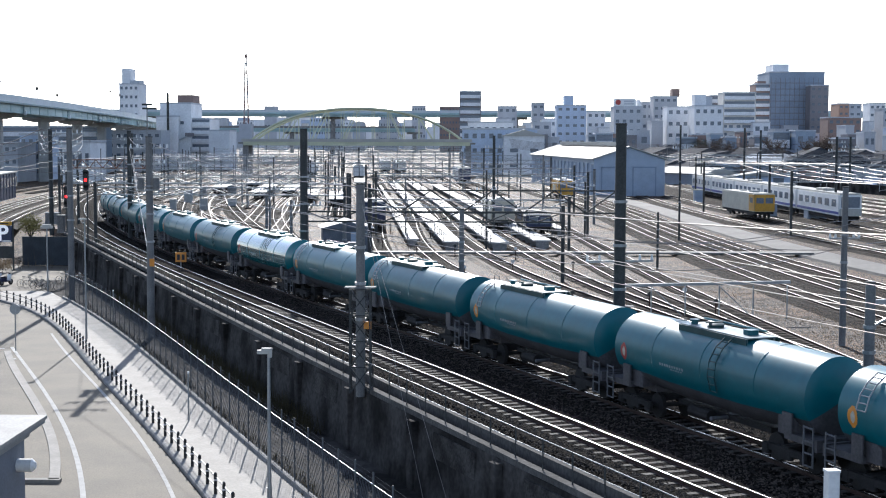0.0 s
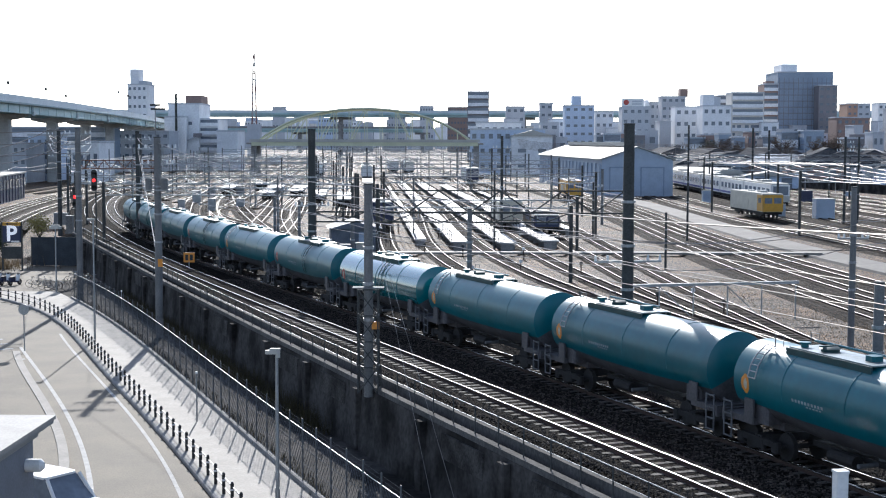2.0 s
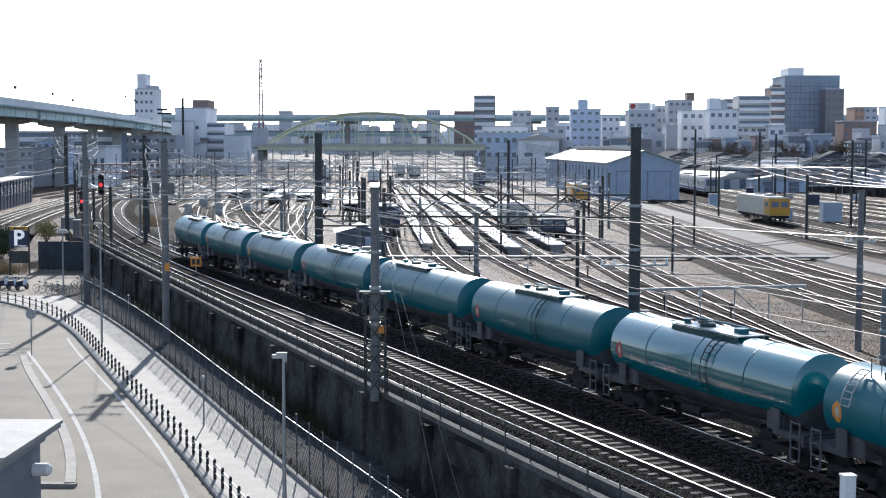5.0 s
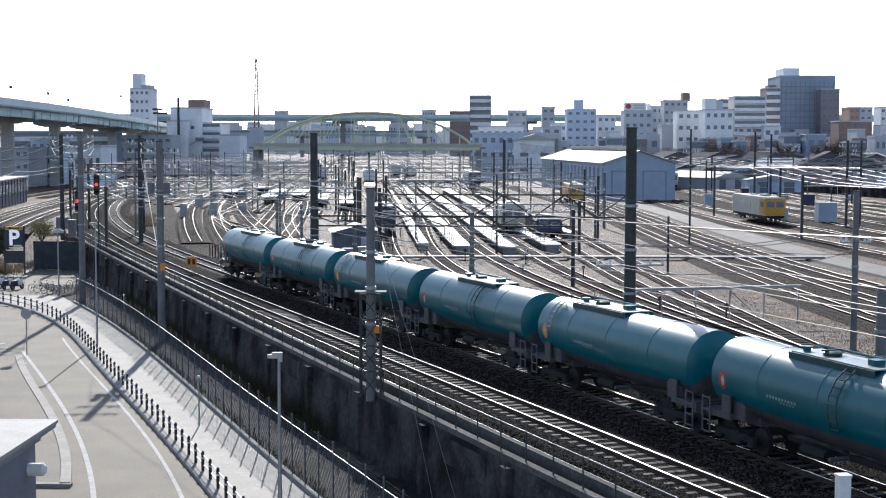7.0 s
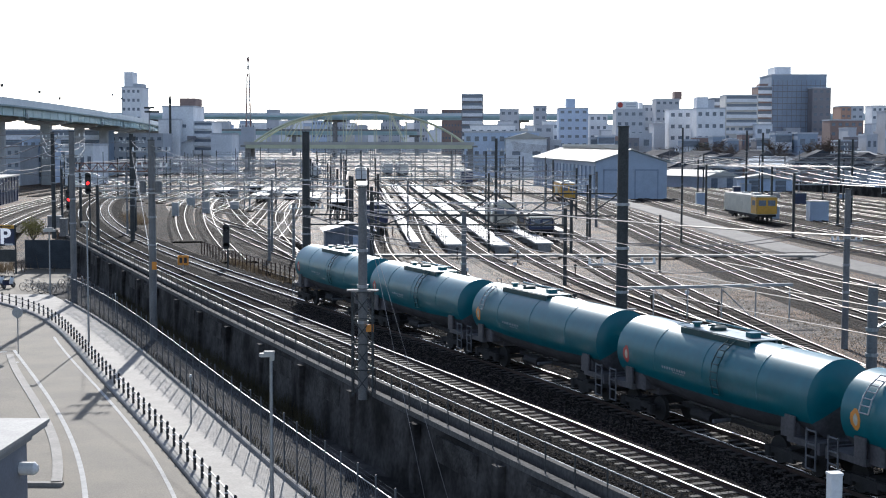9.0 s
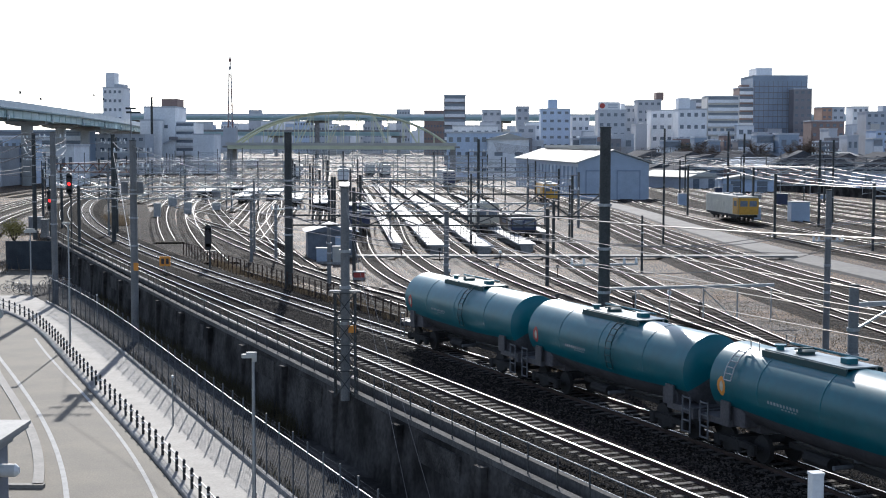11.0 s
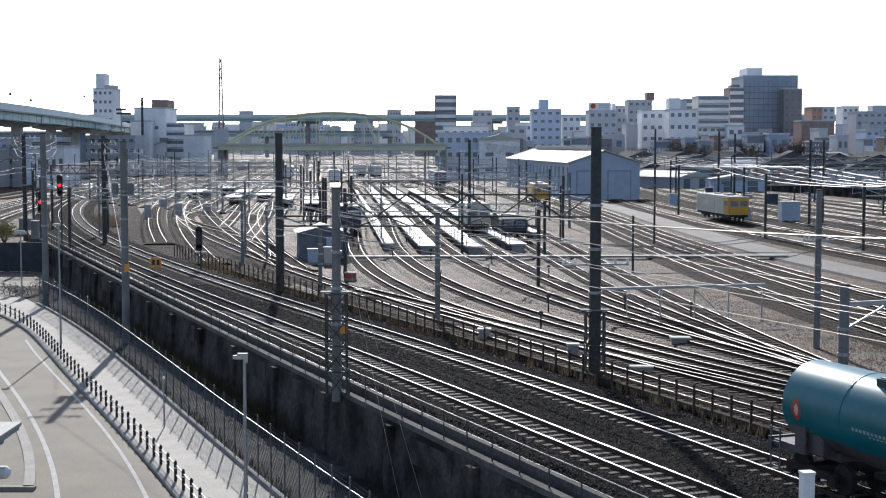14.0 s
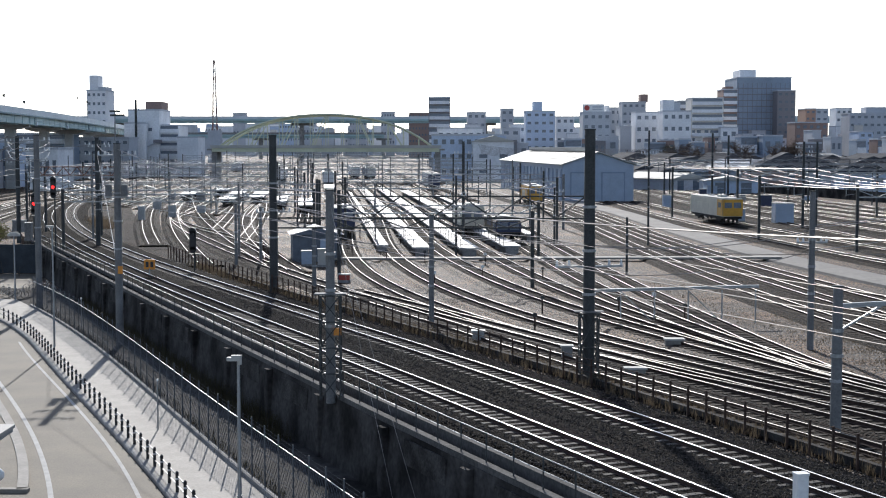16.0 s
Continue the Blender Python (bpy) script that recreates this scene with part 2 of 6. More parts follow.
    def mesh(self, name, material, smooth=False):
        me = bpy.data.meshes.new(name)
        me.from_pydata(self.v, [], self.f)
        me.materials.append(material)
        bm = bmesh.new()
        bm.from_mesh(me)
        bmesh.ops.recalc_face_normals(bm, faces=bm.faces)
        bm.to_mesh(me)
        bm.free()
        if smooth:
            me.polygons.foreach_set("use_smooth", [True] * len(me.polygons))
            me.set_sharp_from_angle(angle=radians(35))
        return me


def part(name, geo, material, parent=None, label="", smooth=False, kind=""):
    ob = new(name, geo.mesh(name, material, smooth) if isinstance(geo, Geo) else geo)
    ob.parent = parent
    return tagged(ob, label, kind=kind)


def thing(name, label, category, group="", at=None, kind=""):
    ob = tagged(new(name), label, category, group, kind)
    if at is not None:
        ob.matrix_basis = at
    return ob


def solo(name, geo, material, label, category, group="", kind="", smooth=False):
    return tagged(part(name, geo, material, None, "", smooth), label, category, group, kind)


def curve_through(points, degree):
    """A smooth plan curve: x as a polynomial of y through control points, straight on beyond its ends."""
    p = np.array(points, float)
    c = np.polyfit((p[:, 1] - 100) / 100, p[:, 0], degree)
    d = np.polyder(c)
    lo, hi = p[:, 1].min(), p[:, 1].max()

    def at(y):
        k = min(max(y, lo), hi)
        return float(np.polyval(c, (k - 100) / 100) + np.polyval(d, (k - 100) / 100) / 100 * (y - k))
    return at


def stations(at, y0, y1, step, z=0.0, side=0.0):
    """Points along a plan curve at even steps of length, shifted sideways."""
    out, y = [], y0
    s = 1 if y1 > y0 else -1
    while (y1 - y) * s > 0:
        g = (at(y + 0.5) - at(y - 0.5))
        l = math.hypot(1, g)
        out.append(Vector((at(y) + side / l, y - side * g / l, z)))
        y += s * step / l
    return out


# ---------- plan of the lines ----------
line_b = curve_through([(11.7, 39.7), (9.4, 44.5), (6.6, 50.7), (5.0, 54.8), (0.6, 64.0), (-4.1, 75.5), (-9.0, 86.2), (-18.7, 107.2), (-24.9, 120.6),
                        (-32.6, 139.3), (-40.1, 160.5), (-46.0, 178.2), (-52.3, 200.2), (-57.8, 222.1), (-63.7, 249.3), (-67.7, 277.8)], 5)
line_a = curve_through([(5.7, 43.2), (4.2, 46.3), (0.5, 54.7), (-3.5, 63.7), (-12.0, 82.6), (-16.2, 92.8), (-22.1, 107.2), (-27.1, 117.7), (-31.6, 128.3),
                        (-38.3, 146.0), (-46.4, 169.5), (-53.2, 192.2), (-59.1, 214.2), (-65.7, 244.3), (-70.0, 271.6), (-73.2, 298.1)], 5)
wall_line = curve_through([(3.3, 39.6), (2.1, 42.2), (0.4, 46.0), (-1.6, 50.5), (-4.0, 56.0), (-7.0, 62.5), (-11.0, 72.7), (-21.8, 99.1), (-30.5, 118.0), (-42, 147)], 3)
pave_edge = curve_through([(-6.8, 51.6), (-8.6, 56.2), (-10.5, 60.6), (-14.5, 71.0), (-18.9, 81.1), (-25.0, 96.0), (-31.5, 109.4)], 3)
guard_line = curve_through([(-9.31, 50.3), (-10.77, 53.8), (-12.22, 57.3), (-13.72, 61.1), (-15.27, 65.0), (-16.73, 68.4), (-18.26, 72.0), (-19.92, 76.0),
                            (-21.84, 80.2), (-25.42, 89.4), (-27.9, 95.1), (-29.87, 99.4), (-32.55, 104.4), (-33.79, 106.1), (-35.17, 108.0), (-36.63, 109.9), (-38.24, 111.8), (-39.9, 113.7)], 5)
STREET = -3.0
SCREEN = mat("dark_screen_panel", (0.06, 0.07, 0.08), 0.75, 0, 0.25, 0.8)

# ---------- ground: one sheet, with the step of the embankment ----------
g = Geo()
ys = [-60, -20, 0, 10] + list(range(20, 150, 3)) + [160, 175, 200, 250, 320, 420, 600, 900, 1500, 2600, 4500]
rows = []
for y in ys:
    xw = wall_line(min(y, 170))
    f = min(1, max(0, (y - 142) / 26))
    zl = (STREET - 0.02) * (1 - f) + -0.36 * f
    rows.append([(-3000 - y, y, zl), (xw - 40, y, zl), (xw - 0.05, y, zl), (xw + 0.12, y, -0.36), (xw + 60, y, -0.36), (3000 + y, y, -0.36)])
for i, r in enumerate(rows):
    g.v += r
for i in range(len(rows) - 1):
    for j in range(5):
        a = i * 6 + j
        g.f.append((a, a + 1, a + 7, a + 6))
solo("ground", g, GRAVEL, "brown-grey gravel ground of a wide rail yard", "ground", kind="structure")

# ballast beds
for nm, ln, zt in (("ballast_bed_1", line_a, -0.162), ("ballast_bed_2", line_b, -0.166)):
    g = Geo().sweep(stations(ln, 12, 330, 2.0), [(-2.9, zt - 0.27), (-1.9, zt), (1.9, zt), (2.9, zt - 0.27)])
    solo(nm, g, BALLAST, "dark grey crushed stone ballast bed", "ballast", kind="structure")
g = Geo().sweep(stations(lambda y: (line_a(y) + line_b(y)) / 2, 12, 330, 2.0), [(-2.7, -0.42), (-2.6, -0.2), (2.6, -0.2), (2.7, -0.42)])
solo("ballast_bed_3", g, BALLAST, "dark grey stones between the two main tracks", "ballast", kind="structure")

g = Geo().sweep(stations(line_b, 100, 300, 3.0, 0, 6.0), [(-3.4, -0.42), (-3.3, -0.335), (3.2, -0.335), (3.6, -0.42)])
solo("ballast_bed_4", g, YARD_BED, "dark brown stones beside the curving main line", "ballast", kind="structure")

g = Geo().sweep([Vector(p) for p in ((58, 92, 0), (53.5, 128, 0), (51, 168, 0), (50, 230, 0), (50, 330, 0))], [(-13, -0.42), (-12.8, -0.34), (22, -0.34), (22.2, -0.42)])
solo("ballast_bed_5", g, YARD_BED, "dark brown stones under the outer yard tracks", "ballast", kind="structure")

RAIL_HEAD = [(-0.034, -0.045), (-0.034, -0.014), (-0.027, -0.006), (-0.013, -0.001), (0.013, -0.001), (0.027, -0.006), (0.034, -0.014), (0.034, -0.045)]
RAIL_FOOT = [(-0.065, -0.16), (-0.012, -0.13), (-0.012, -0.045), (0.012, -0.045), (0.012, -0.13), (0.065, -0.16)]
sleeper_mesh = Geo().box((0, 0, -0.208), (2.0, 0.22, 0.12), 0, 0.03).mesh("sleeper", SLEEPER)
wood_mesh = Geo().box((0, 0, -0.208), (2.1, 0.2, 0.12), 0, 0.02).mesh("sleeper", SLEEPER_WOOD)


beds = []


def railway_track(at, y0, y1, label, near=0.0, yard=True, group="yard tracks"):
    """Two rails on sleepers; the sleepers as far as `near` are pieces of their own."""
    top = thing("railway_track", label, "railway track", group, kind="structure")
    step = 2.0 if not yard else 3.0
    for side in (-0.5335 - 0.034, 0.5335 + 0.034):
        path = stations(at, y0, y1, step, 0.0, side)
        rail = part("rail", Geo().sweep(path, RAIL_HEAD), RAIL_YARD if yard else RAIL, top, "shiny worn steel rail", True)
        part("rail_web", Geo().sweep(path, RAIL_FOOT), RUST, rail, "rusty rail web and foot")
    rest, wood = Geo(), yard
    pitch = 0.62
    for p in stations(at, y0, min(y1, 260), pitch):
        a = math.atan2(-(at(p.y + 0.5) - at(p.y - 0.5)), 1)
        if p.y < near:
            s = new("sleeper", wood_mesh if wood else sleeper_mesh)
            s.parent, s.location, s.rotation_euler = top, (p.x, p.y, 0), (0, 0, a)
        else:
            rest.box((p.x, p.y, -0.21 if yard else -0.223), (2.0, 0.21, 0.12), a)
    if rest.v:
        part("sleepers", rest, SLEEPER_WOOD if wood else SLEEPER, top, "row of sleepers", kind="stuff")
    if yard:
        zb = -0.172 - 0.005 * (len(beds) % 8)
        beds.append(top)
        bed = Geo().sweep(stations(at, y0, y1, 4.0), [(-1.9, zb - 0.26), (-1.35, zb), (1.35, zb), (1.9, zb - 0.26)])
        part("bed", bed, YARD_BED if at(120) > 16 or at(200) < -30 else GRAVEL, top, "low gravel bed")
    return top


railway_track(line_a, 14, 330, "main line track with polished rails on concrete sleepers", 84, False, "main line tracks")
railway_track(line_b, 14, 330, "main line track with polished rails carrying the tank train", 84, False, "main line tracks")

YARD = "yard track with worn shiny rails on wooden sleepers"
along = -0.085
T1 = [(18.4, 36), (14.2, 45.4), (10.3, 54.1), (7.4, 60.4), (4.6, 68.5), (-0.8, 80.4), (-4.8, 89.4), (-10.5, 107.2), (-14.6, 119.4), (-21.2, 137.7), (-29.9, 166), (-36.0, 192.2), (-41.0, 218), (-46.6, 260)]
line_1 = curve_through(T1, 5)
railway_track(line_1, 30, 300, YARD, 70)
for pts, deg, y0, y1 in (
        ([(18.9, 43), (15.5, 50.3), (11.9, 57.0), (9.4, 62.8), (6.4, 70.2), (2.1, 79.4), (-3.0, 89.6), (-6.9, 98.5)], 3, 36, 98),
        ([(16.9, 50.7), (12.8, 58.1), (10.0, 63.4), (6.1, 71.5), (2.7, 78.3), (-0.5, 85.7), (-3.3, 96.5), (-5.8, 112.2), (-8.2, 133.9), (-11.5, 172), (-15.6, 220)], 4, 40, 300),
        ([(20.5, 47), (17.1, 54.1), (11.2, 66.6), (5.6, 79.3), (0.6, 95.8), (-1.7, 109.7), (-4.2, 133.9), (-7.4, 172), (-11.5, 220)], 4, 40, 360),
        ([(22, 48), (17.7, 56), (14.1, 66.9), (10.1, 79.1), (4.7, 100.5), (2.1, 114.9), (0.2, 133.9), (-3.0, 172), (-7.0, 220)], 4, 42, 400),
        ([(18.2, 57), (16.4, 62), (13.7, 73.1), (9.7, 90.4), (5.5, 117.7), (3.9, 141.8), (1.0, 172), (-3.0, 220)], 4, 56, 400),
        ([(19.2, 54), (17.7, 58), (14.9, 70.9), (11.8, 92.8), (10, 109.7), (8.3, 141.8), (5.8, 172), (1.8, 220)], 4, 50, 400),
        ([(17.0, 64), (15.6, 73), (14.2, 96.5), (12.9, 114.9), (12.0, 141.8), (9.8, 172), (5.8, 220)], 3, 62, 400),
        ([(24.6, 62), (23.1, 73.1), (21.1, 92.8), (19.7, 133.9), (18.4, 171.9), (16.1, 228.3)], 3, 45, 400),
        ([(27.4, 68), (25.8, 81.8), (23.9, 102.7), (22.4, 150.6), (20.9, 192.2), (18.7, 265.7)], 3, 55, 300),
        ([(30.8, 76), (28.7, 91.1), (26.3, 114.9), (23.9, 178.2), (20.9, 251.9)], 3, 65, 300),
        ([(41.5, 95), (36.9, 123.7), (33.2, 171.9), (31.0, 239.5)], 2, 85, 258),
        ([(45.4, 112), (42.4, 140), (38.4, 186), (36.4, 206), (36.0, 265)], 2, 95, 258),
        ([(47.5, 122), (45.2, 146.0), (44.4, 203.5), (43.6, 291.0)], 2, 100, 420),
        ([(54.5, 120), (51.2, 158.4), (49.4, 218.1), (48.6, 317.5)], 2, 105, 400),
        ([(60.0, 128), (56.0, 168.4), (54.0, 228.1), (53.6, 327.5)], 2, 110, 400),
        ([(-30.1, 148.2), (-35.0, 169), (-39.4, 188.7), (-44.0, 213.8), (-49.9, 249), (-56.7, 298)], 2, 142, 300),
        ([(-21.8, 127), (-27.4, 150.6), (-34.7, 185), (-42.5, 228), (-48, 266)], 2, 118, 300),
        ([(-15.1, 121.7), (-24.5, 160), (-31.7, 192), (-38.9, 228)], 2, 116, 300),
        ([(-12.7, 118.6), (-17.5, 136), (-23, 172), (-30, 228)], 2, 112, 330),
        ([(-15.0, 126), (-18.0, 139), (-21.3, 151), (-30.2, 173), (-37.0, 212)], 3, 124, 216),
        ([(-20.7, 147), (-23.3, 178), (-31.2, 250)], 2, 146, 250),
        ([(-27.5, 178), (-34.2, 239), (-37.0, 262)], 2, 170, 262)):
    railway_track(curve_through(pts, deg), y0, y1, YARD, 63)
for x0, y0, y1 in [(-12.2 - 4.4 * k, 178 + 7 * k, 900) for k in range(10)] + [(-56.2 - 4.4 * k, 300 + 9 * k, 900) for k in range(6)] + [(14.2 - 4.4 * k, 400, 900) for k in range(6)]:
    railway_track(lambda y, x0=x0: x0 + along * (y - 170), y0, y1, YARD)

# service road through the yard
road_line = curve_through([(37.0, 84), (33.0, 104.9), (30.2, 133.2), (28.3, 174.3), (25.9, 234.9)], 3)
g = Geo().sweep(stations(road_line, 60, 262, 3.0), [(-1.9, -0.4), (-1.8, -0.17), (1.8, -0.17), (1.9, -0.4)])
solo("service_road", g, YARD_ROAD, "pale concrete service road between yard tracks", "road", kind="structure")


# ---------- street below the embankment ----------
def ribbon(name, left, right, y0, y1, z, thick, material, label, category):
    g, a, n = Geo(), [], 0
    y = y0
    while y < y1:
        for x, zz in ((left(y), z - thick), (left(y), z), (right(y), z), (right(y), z - thick)):
            g.v.append((x, y, zz))
        y += 1.5
        n += 1
    for i in range(n - 1):
        for j in range(3):
            g.f.append((i * 4 + j, i * 4 + j + 1, i * 4 + j + 5, i * 4 + j + 4))
    g.f += [(0, 1, 2, 3), (n * 4 - 1, n * 4 - 2, n * 4 - 3, n * 4 - 4)]
    return solo(name, g, material, label, category, kind="structure")


kerb_x = lambda y: guard_line(y) - 0.35
ribbon("road", lambda y: -75, lambda y: kerb_x(y) - 0.16, 8, 125, STREET, 0.3, ASPHALT, "sunlit grey asphalt street with white lines", "road")
g = Geo().sweep(stations(kerb_x, 10, 117, 1.5, STREET), [(-0.1, -0.2), (-0.1, 0.12), (-0.07, 0.15), (0.1, 0.15), (0.1, -0.2)])
solo("kerb", g, CONCRETE, "concrete kerb of the pavement", "kerb", kind="structure")
pavement = ribbon("pavement", lambda y: kerb_x(y) + 0.1, lambda y: pave_edge(y), 10, 117, STREET + 0.13, 0.3, PAVING, "pale concrete pavement striped by fence shadows", "pavement")
ribbon("verge", lambda y: pave_edge(y) + 0.15, lambda y: wall_line(y) - 0.1, 8, 128, STREET + 0.05, 0.3, WALL_CONCRETE, "dark ground strip below the wall", "soil")
g = Geo().sweep(stations(pave_edge, 12, 112, 1.5, STREET, 0.08), [(-0.08, -0.2), (-0.08, 0.28), (0.08, 0.28), (0.08, -0.2)])
solo("fence_footing", g, CONCRETE, "low concrete footing under the wire fence", "footing", kind="structure")


def road_line_mark(at, y0, y1, w):
    g = Geo().sweep(stations(at, y0, y1, 1.0, STREET + 0.004), [(-w / 2, 0), (-w / 2, 0.004), (w / 2, 0.004), (w / 2, 0)])
    solo("road_marking", g, LINE, "white painted line on the asphalt", "road marking", "road markings", kind="structure")


edge = curve_through([(-10.62, 49.4), (-11.66, 52.9), (-12.88, 56.5), (-14.45, 60.4), (-16.95, 66.2), (-19.6, 72.7), (-22.75, 80.1), (-26.4, 89.2), (-29.0, 95.6)], 3)
road_line_mark(edge, 30, 92, 0.16)
inner = curve_through([(-14.1, 50.5), (-15.0, 53.3), (-16.7, 58.4), (-20.5, 67.9), (-23.6, 75.3), (-28.3, 86)], 3)
road_line_mark(inner, 36, 86, 0.2)
# traffic island with a kerb
isl = curve_through([(-15.2, 51.5), (-15.9, 53.3), (-17.8, 59.5), (-20.2, 65.8), (-22.9, 71.8), (-27, 82)], 3)
ribbon("traffic_island", lambda y: -60, lambda y: isl(y) - 0.3, 51.6, 84, STREET + 0.1, 0.2, ASPHALT, "flat asphalt traffic island", "traffic island")
g = Geo().sweep(stations(isl, 51.5, 84, 1.0, STREET, -0.15), [(-0.22, -0.1), (-0.2, 0.14), (0.2, 0.14), (0.22, -0.1)])
g.box((-22, 51.5, STREET + 0.03), (13.6, 0.3, 0.22))
solo("island_kerb", g, PAVING, "pale concrete kerb round the island", "kerb", kind="structure")
for k in range(5):
    y = 80.5 + k * 2.1
    g = Geo().box((isl(y) - 0.75 - 0.12 * k, y, STREET + 0.008), (1.9 - 0.25 * k, 0.35, 0.008), 0.5)
    solo("road_marking", g, LINE, "white hatch stripe on the asphalt", "road marking", "road markings", kind="structure")

# loose stones on the ballast that lies nearest
rs = random.Random(8)
g = Geo()
for k in range(46000):
    y = 34 + 66 * rs.random() ** 1.35
    x = rs.uniform(line_a(y) - 2.4, line_b(y) + 2.6)
    if min(abs(x - line_a(y)), abs(x - line_b(y))) < 0.98 and rs.random() < 0.55:
        continue
    r, a = rs.uniform(0.025, 0.05), rs.uniform(0, 6.28)
    z = -0.165 - 0.035 * min(1, max(0, min(abs(x - line_a(y)), abs(x - line_b(y))) - 1.9))
    c = [(x + r * math.cos(a + b) * rs.uniform(0.7, 1.2), y + r * math.sin(a + b) * rs.uniform(0.7, 1.2), z + r * rs.uniform(-0.2, 0.4)) for b in (0, 1.6, 3.1, 4.7)]
    g.add(c + [(x, y, z + r * rs.uniform(0.6, 1.2)), (x, y, z - r * 0.8)], [(0, 1, 4), (1, 2, 4), (2, 3, 4), (3, 0, 4), (1, 0, 5), (2, 1, 5), (3, 2, 5), (0, 3, 5)])
solo("ballast_stones", g, STONE, "loose grey crushed stones on the ballast", "stones", kind="stuff")
WALL_PATCH = mat("blotched_repair_concrete", (0.085, 0.08, 0.075), 0.9, 0, 0.4, 0.9, 0.4, second=(0.035, 0.033, 0.031))
PATCH = mat("faded_wall_patch", (0.13, 0.125, 0.118), 0.9, 0, 0.3, 0.6, 0.3)
# ---------- retaining wall with its walkway rail ----------
wall = thing("retaining_wall", "blotched dark concrete retaining wall of the embankment", "retaining wall", kind="structure")
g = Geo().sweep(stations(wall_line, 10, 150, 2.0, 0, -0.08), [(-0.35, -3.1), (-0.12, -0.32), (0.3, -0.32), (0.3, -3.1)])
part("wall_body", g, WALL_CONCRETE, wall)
g = Geo().sweep(stations(wall_line, 10, 150, 2.0, 0, 0.05), [(-0.22, -0.34), (-0.22, -0.12), (0.06, -0.12), (0.06, -0.34)])
part("coping", g, PATCH, wall, "paler concrete coping")
for i, p in enumerate(stations(wall_line, 24, 140, 7.3)):
    a = math.atan2(-(wall_line(p.y + 0.5) - wall_line(p.y - 0.5)), 1)
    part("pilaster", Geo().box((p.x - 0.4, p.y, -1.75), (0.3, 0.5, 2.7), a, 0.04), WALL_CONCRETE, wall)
    if i % 3 != 1:
        q = Vector((wall_line(p.y + 3.4), p.y + 3.4, 0))
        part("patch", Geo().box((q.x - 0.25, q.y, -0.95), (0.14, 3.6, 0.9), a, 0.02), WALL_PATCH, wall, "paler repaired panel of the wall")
rail = thing("walkway_railing", "grey steel pipe railing along the wall top", "railing", kind="structure")
for h, r in ((0.42, 0.012), (0.82, 0.016)):
    part("pipe", Geo().line([p + Vector((0, 0, h)) for p in stations(wall_line, 12, 146, 2.0, 0, 0.0)], r, 6), GALV, rail)
# the posts' backlit darkness is put into their colour
post = Geo().tube((0, 0, -0.15), (0, 0, 0.84), 0.026, 6).mesh("post", POLE_DARK)
for p in stations(wall_line, 14, 146, 1.9):
    part("post", post, None, rail, "thin steel post with its backlit shade in the colour").location = p
# cable trough beside the near track
g = Geo().sweep(stations(wall_line, 10, 140, 2.0, 0, 1.0), [(-0.22, -0.36), (-0.22, -0.16), (0.22, -0.16), (0.22, -0.36)])
solo("cable_trough", g, PATCH, "concrete cable trough beside the track", "cable trough", kind="structure")
g = Geo().sweep(stations(wall_line, 10, 140, 2.0, 0, 0.62), [(-0.03, -0.36), (-0.03, 0.02), (0.03, 0.02), (0.03, -0.36)])
solo("concrete_edging", g, PATCH, "thin concrete edging strip beside the trough", "edging", kind="structure")

# ---------- black guard fence along the pavement ----------
guard = thing("guard_fence", "black steel pedestrian guard fence along the kerb", "guard fence")
gp = Geo().tube((0, 0, 0.1), (0, 0, 0.86), 0.062, 8).tube((0, 0, 0.86), (0, 0, 0.92), 0.062, 8, 0.02)
gp = gp.mesh("post", BLACK, True)
cap = Geo().tube((0, 0, 0.6), (0, 0, 0.66), 0.068, 8).mesh("band", WHITE)
for p in stations(guard_line, 30, 116, 1.5, STREET):
    q = part("post", gp, None, guard)
    q.location = p
    part("band", cap, None, q, "pale reflector band")
for h in (0.38, 0.74):
    part("pipe", Geo().line([p + Vector((0, 0, h)) for p in stations(guard_line, 30, 116, 1.5, STREET)], 0.024, 6), BLACK, guard)

# ---------- wire fence at the back of the pavement ----------
fence = thing("wire_fence", "tall wire mesh fence with thin steel posts and barbed wire", "fence")
fp = Geo().tube((0, 0, 0), (0, 0, 2.55), 0.032, 6).tube((0, 0, 2.55), (0, 0, 2.6), 0.04, 6, 0.02).mesh("post", FENCE_WIRE)
fpath = stations(pave_edge, 26, 112, 1.8, STREET, 0.1)
for p in fpath:
    part("post", fp, None, fence).location = p
g = Geo()
for h in (0.35, 0.95, 1.55):
    g.line([p + Vector((0, 0, h)) for p in fpath], 0.009, 4)
part("strand", g, FENCE_WIRE, fence)
part("top_rail", Geo().line([p + Vector((0, 0, 2.2)) for p in fpath], 0.017, 6), GALV, fence, "bright top rail")
g = Geo()
for h in (2.34, 2.48):
    g.line([p + Vector((0.03, 0, h)) for p in fpath], 0.003, 4)
part("barbed_wire", g, FENCE_WIRE, fence)
g = Geo()
fine = stations(pave_edge, 26, 112, 0.3, STREET, 0.1)
for i in range(0, len(fine) - 6):
    for s in (0, 6):
        a, b = fine[i + s], fine[i + 6 - s]
        g.add([a + Vector((0, 0, 0.3)), a + Vector((0.013, 0.013, 0.3)), b + Vector((0.013, 0.013, 2.2)), b + Vector((0, 0, 2.2))], [(0, 1, 2, 3)])
part("mesh", g, FENCE_WIRE, fence, "diagonal chain-link mesh", kind="stuff")

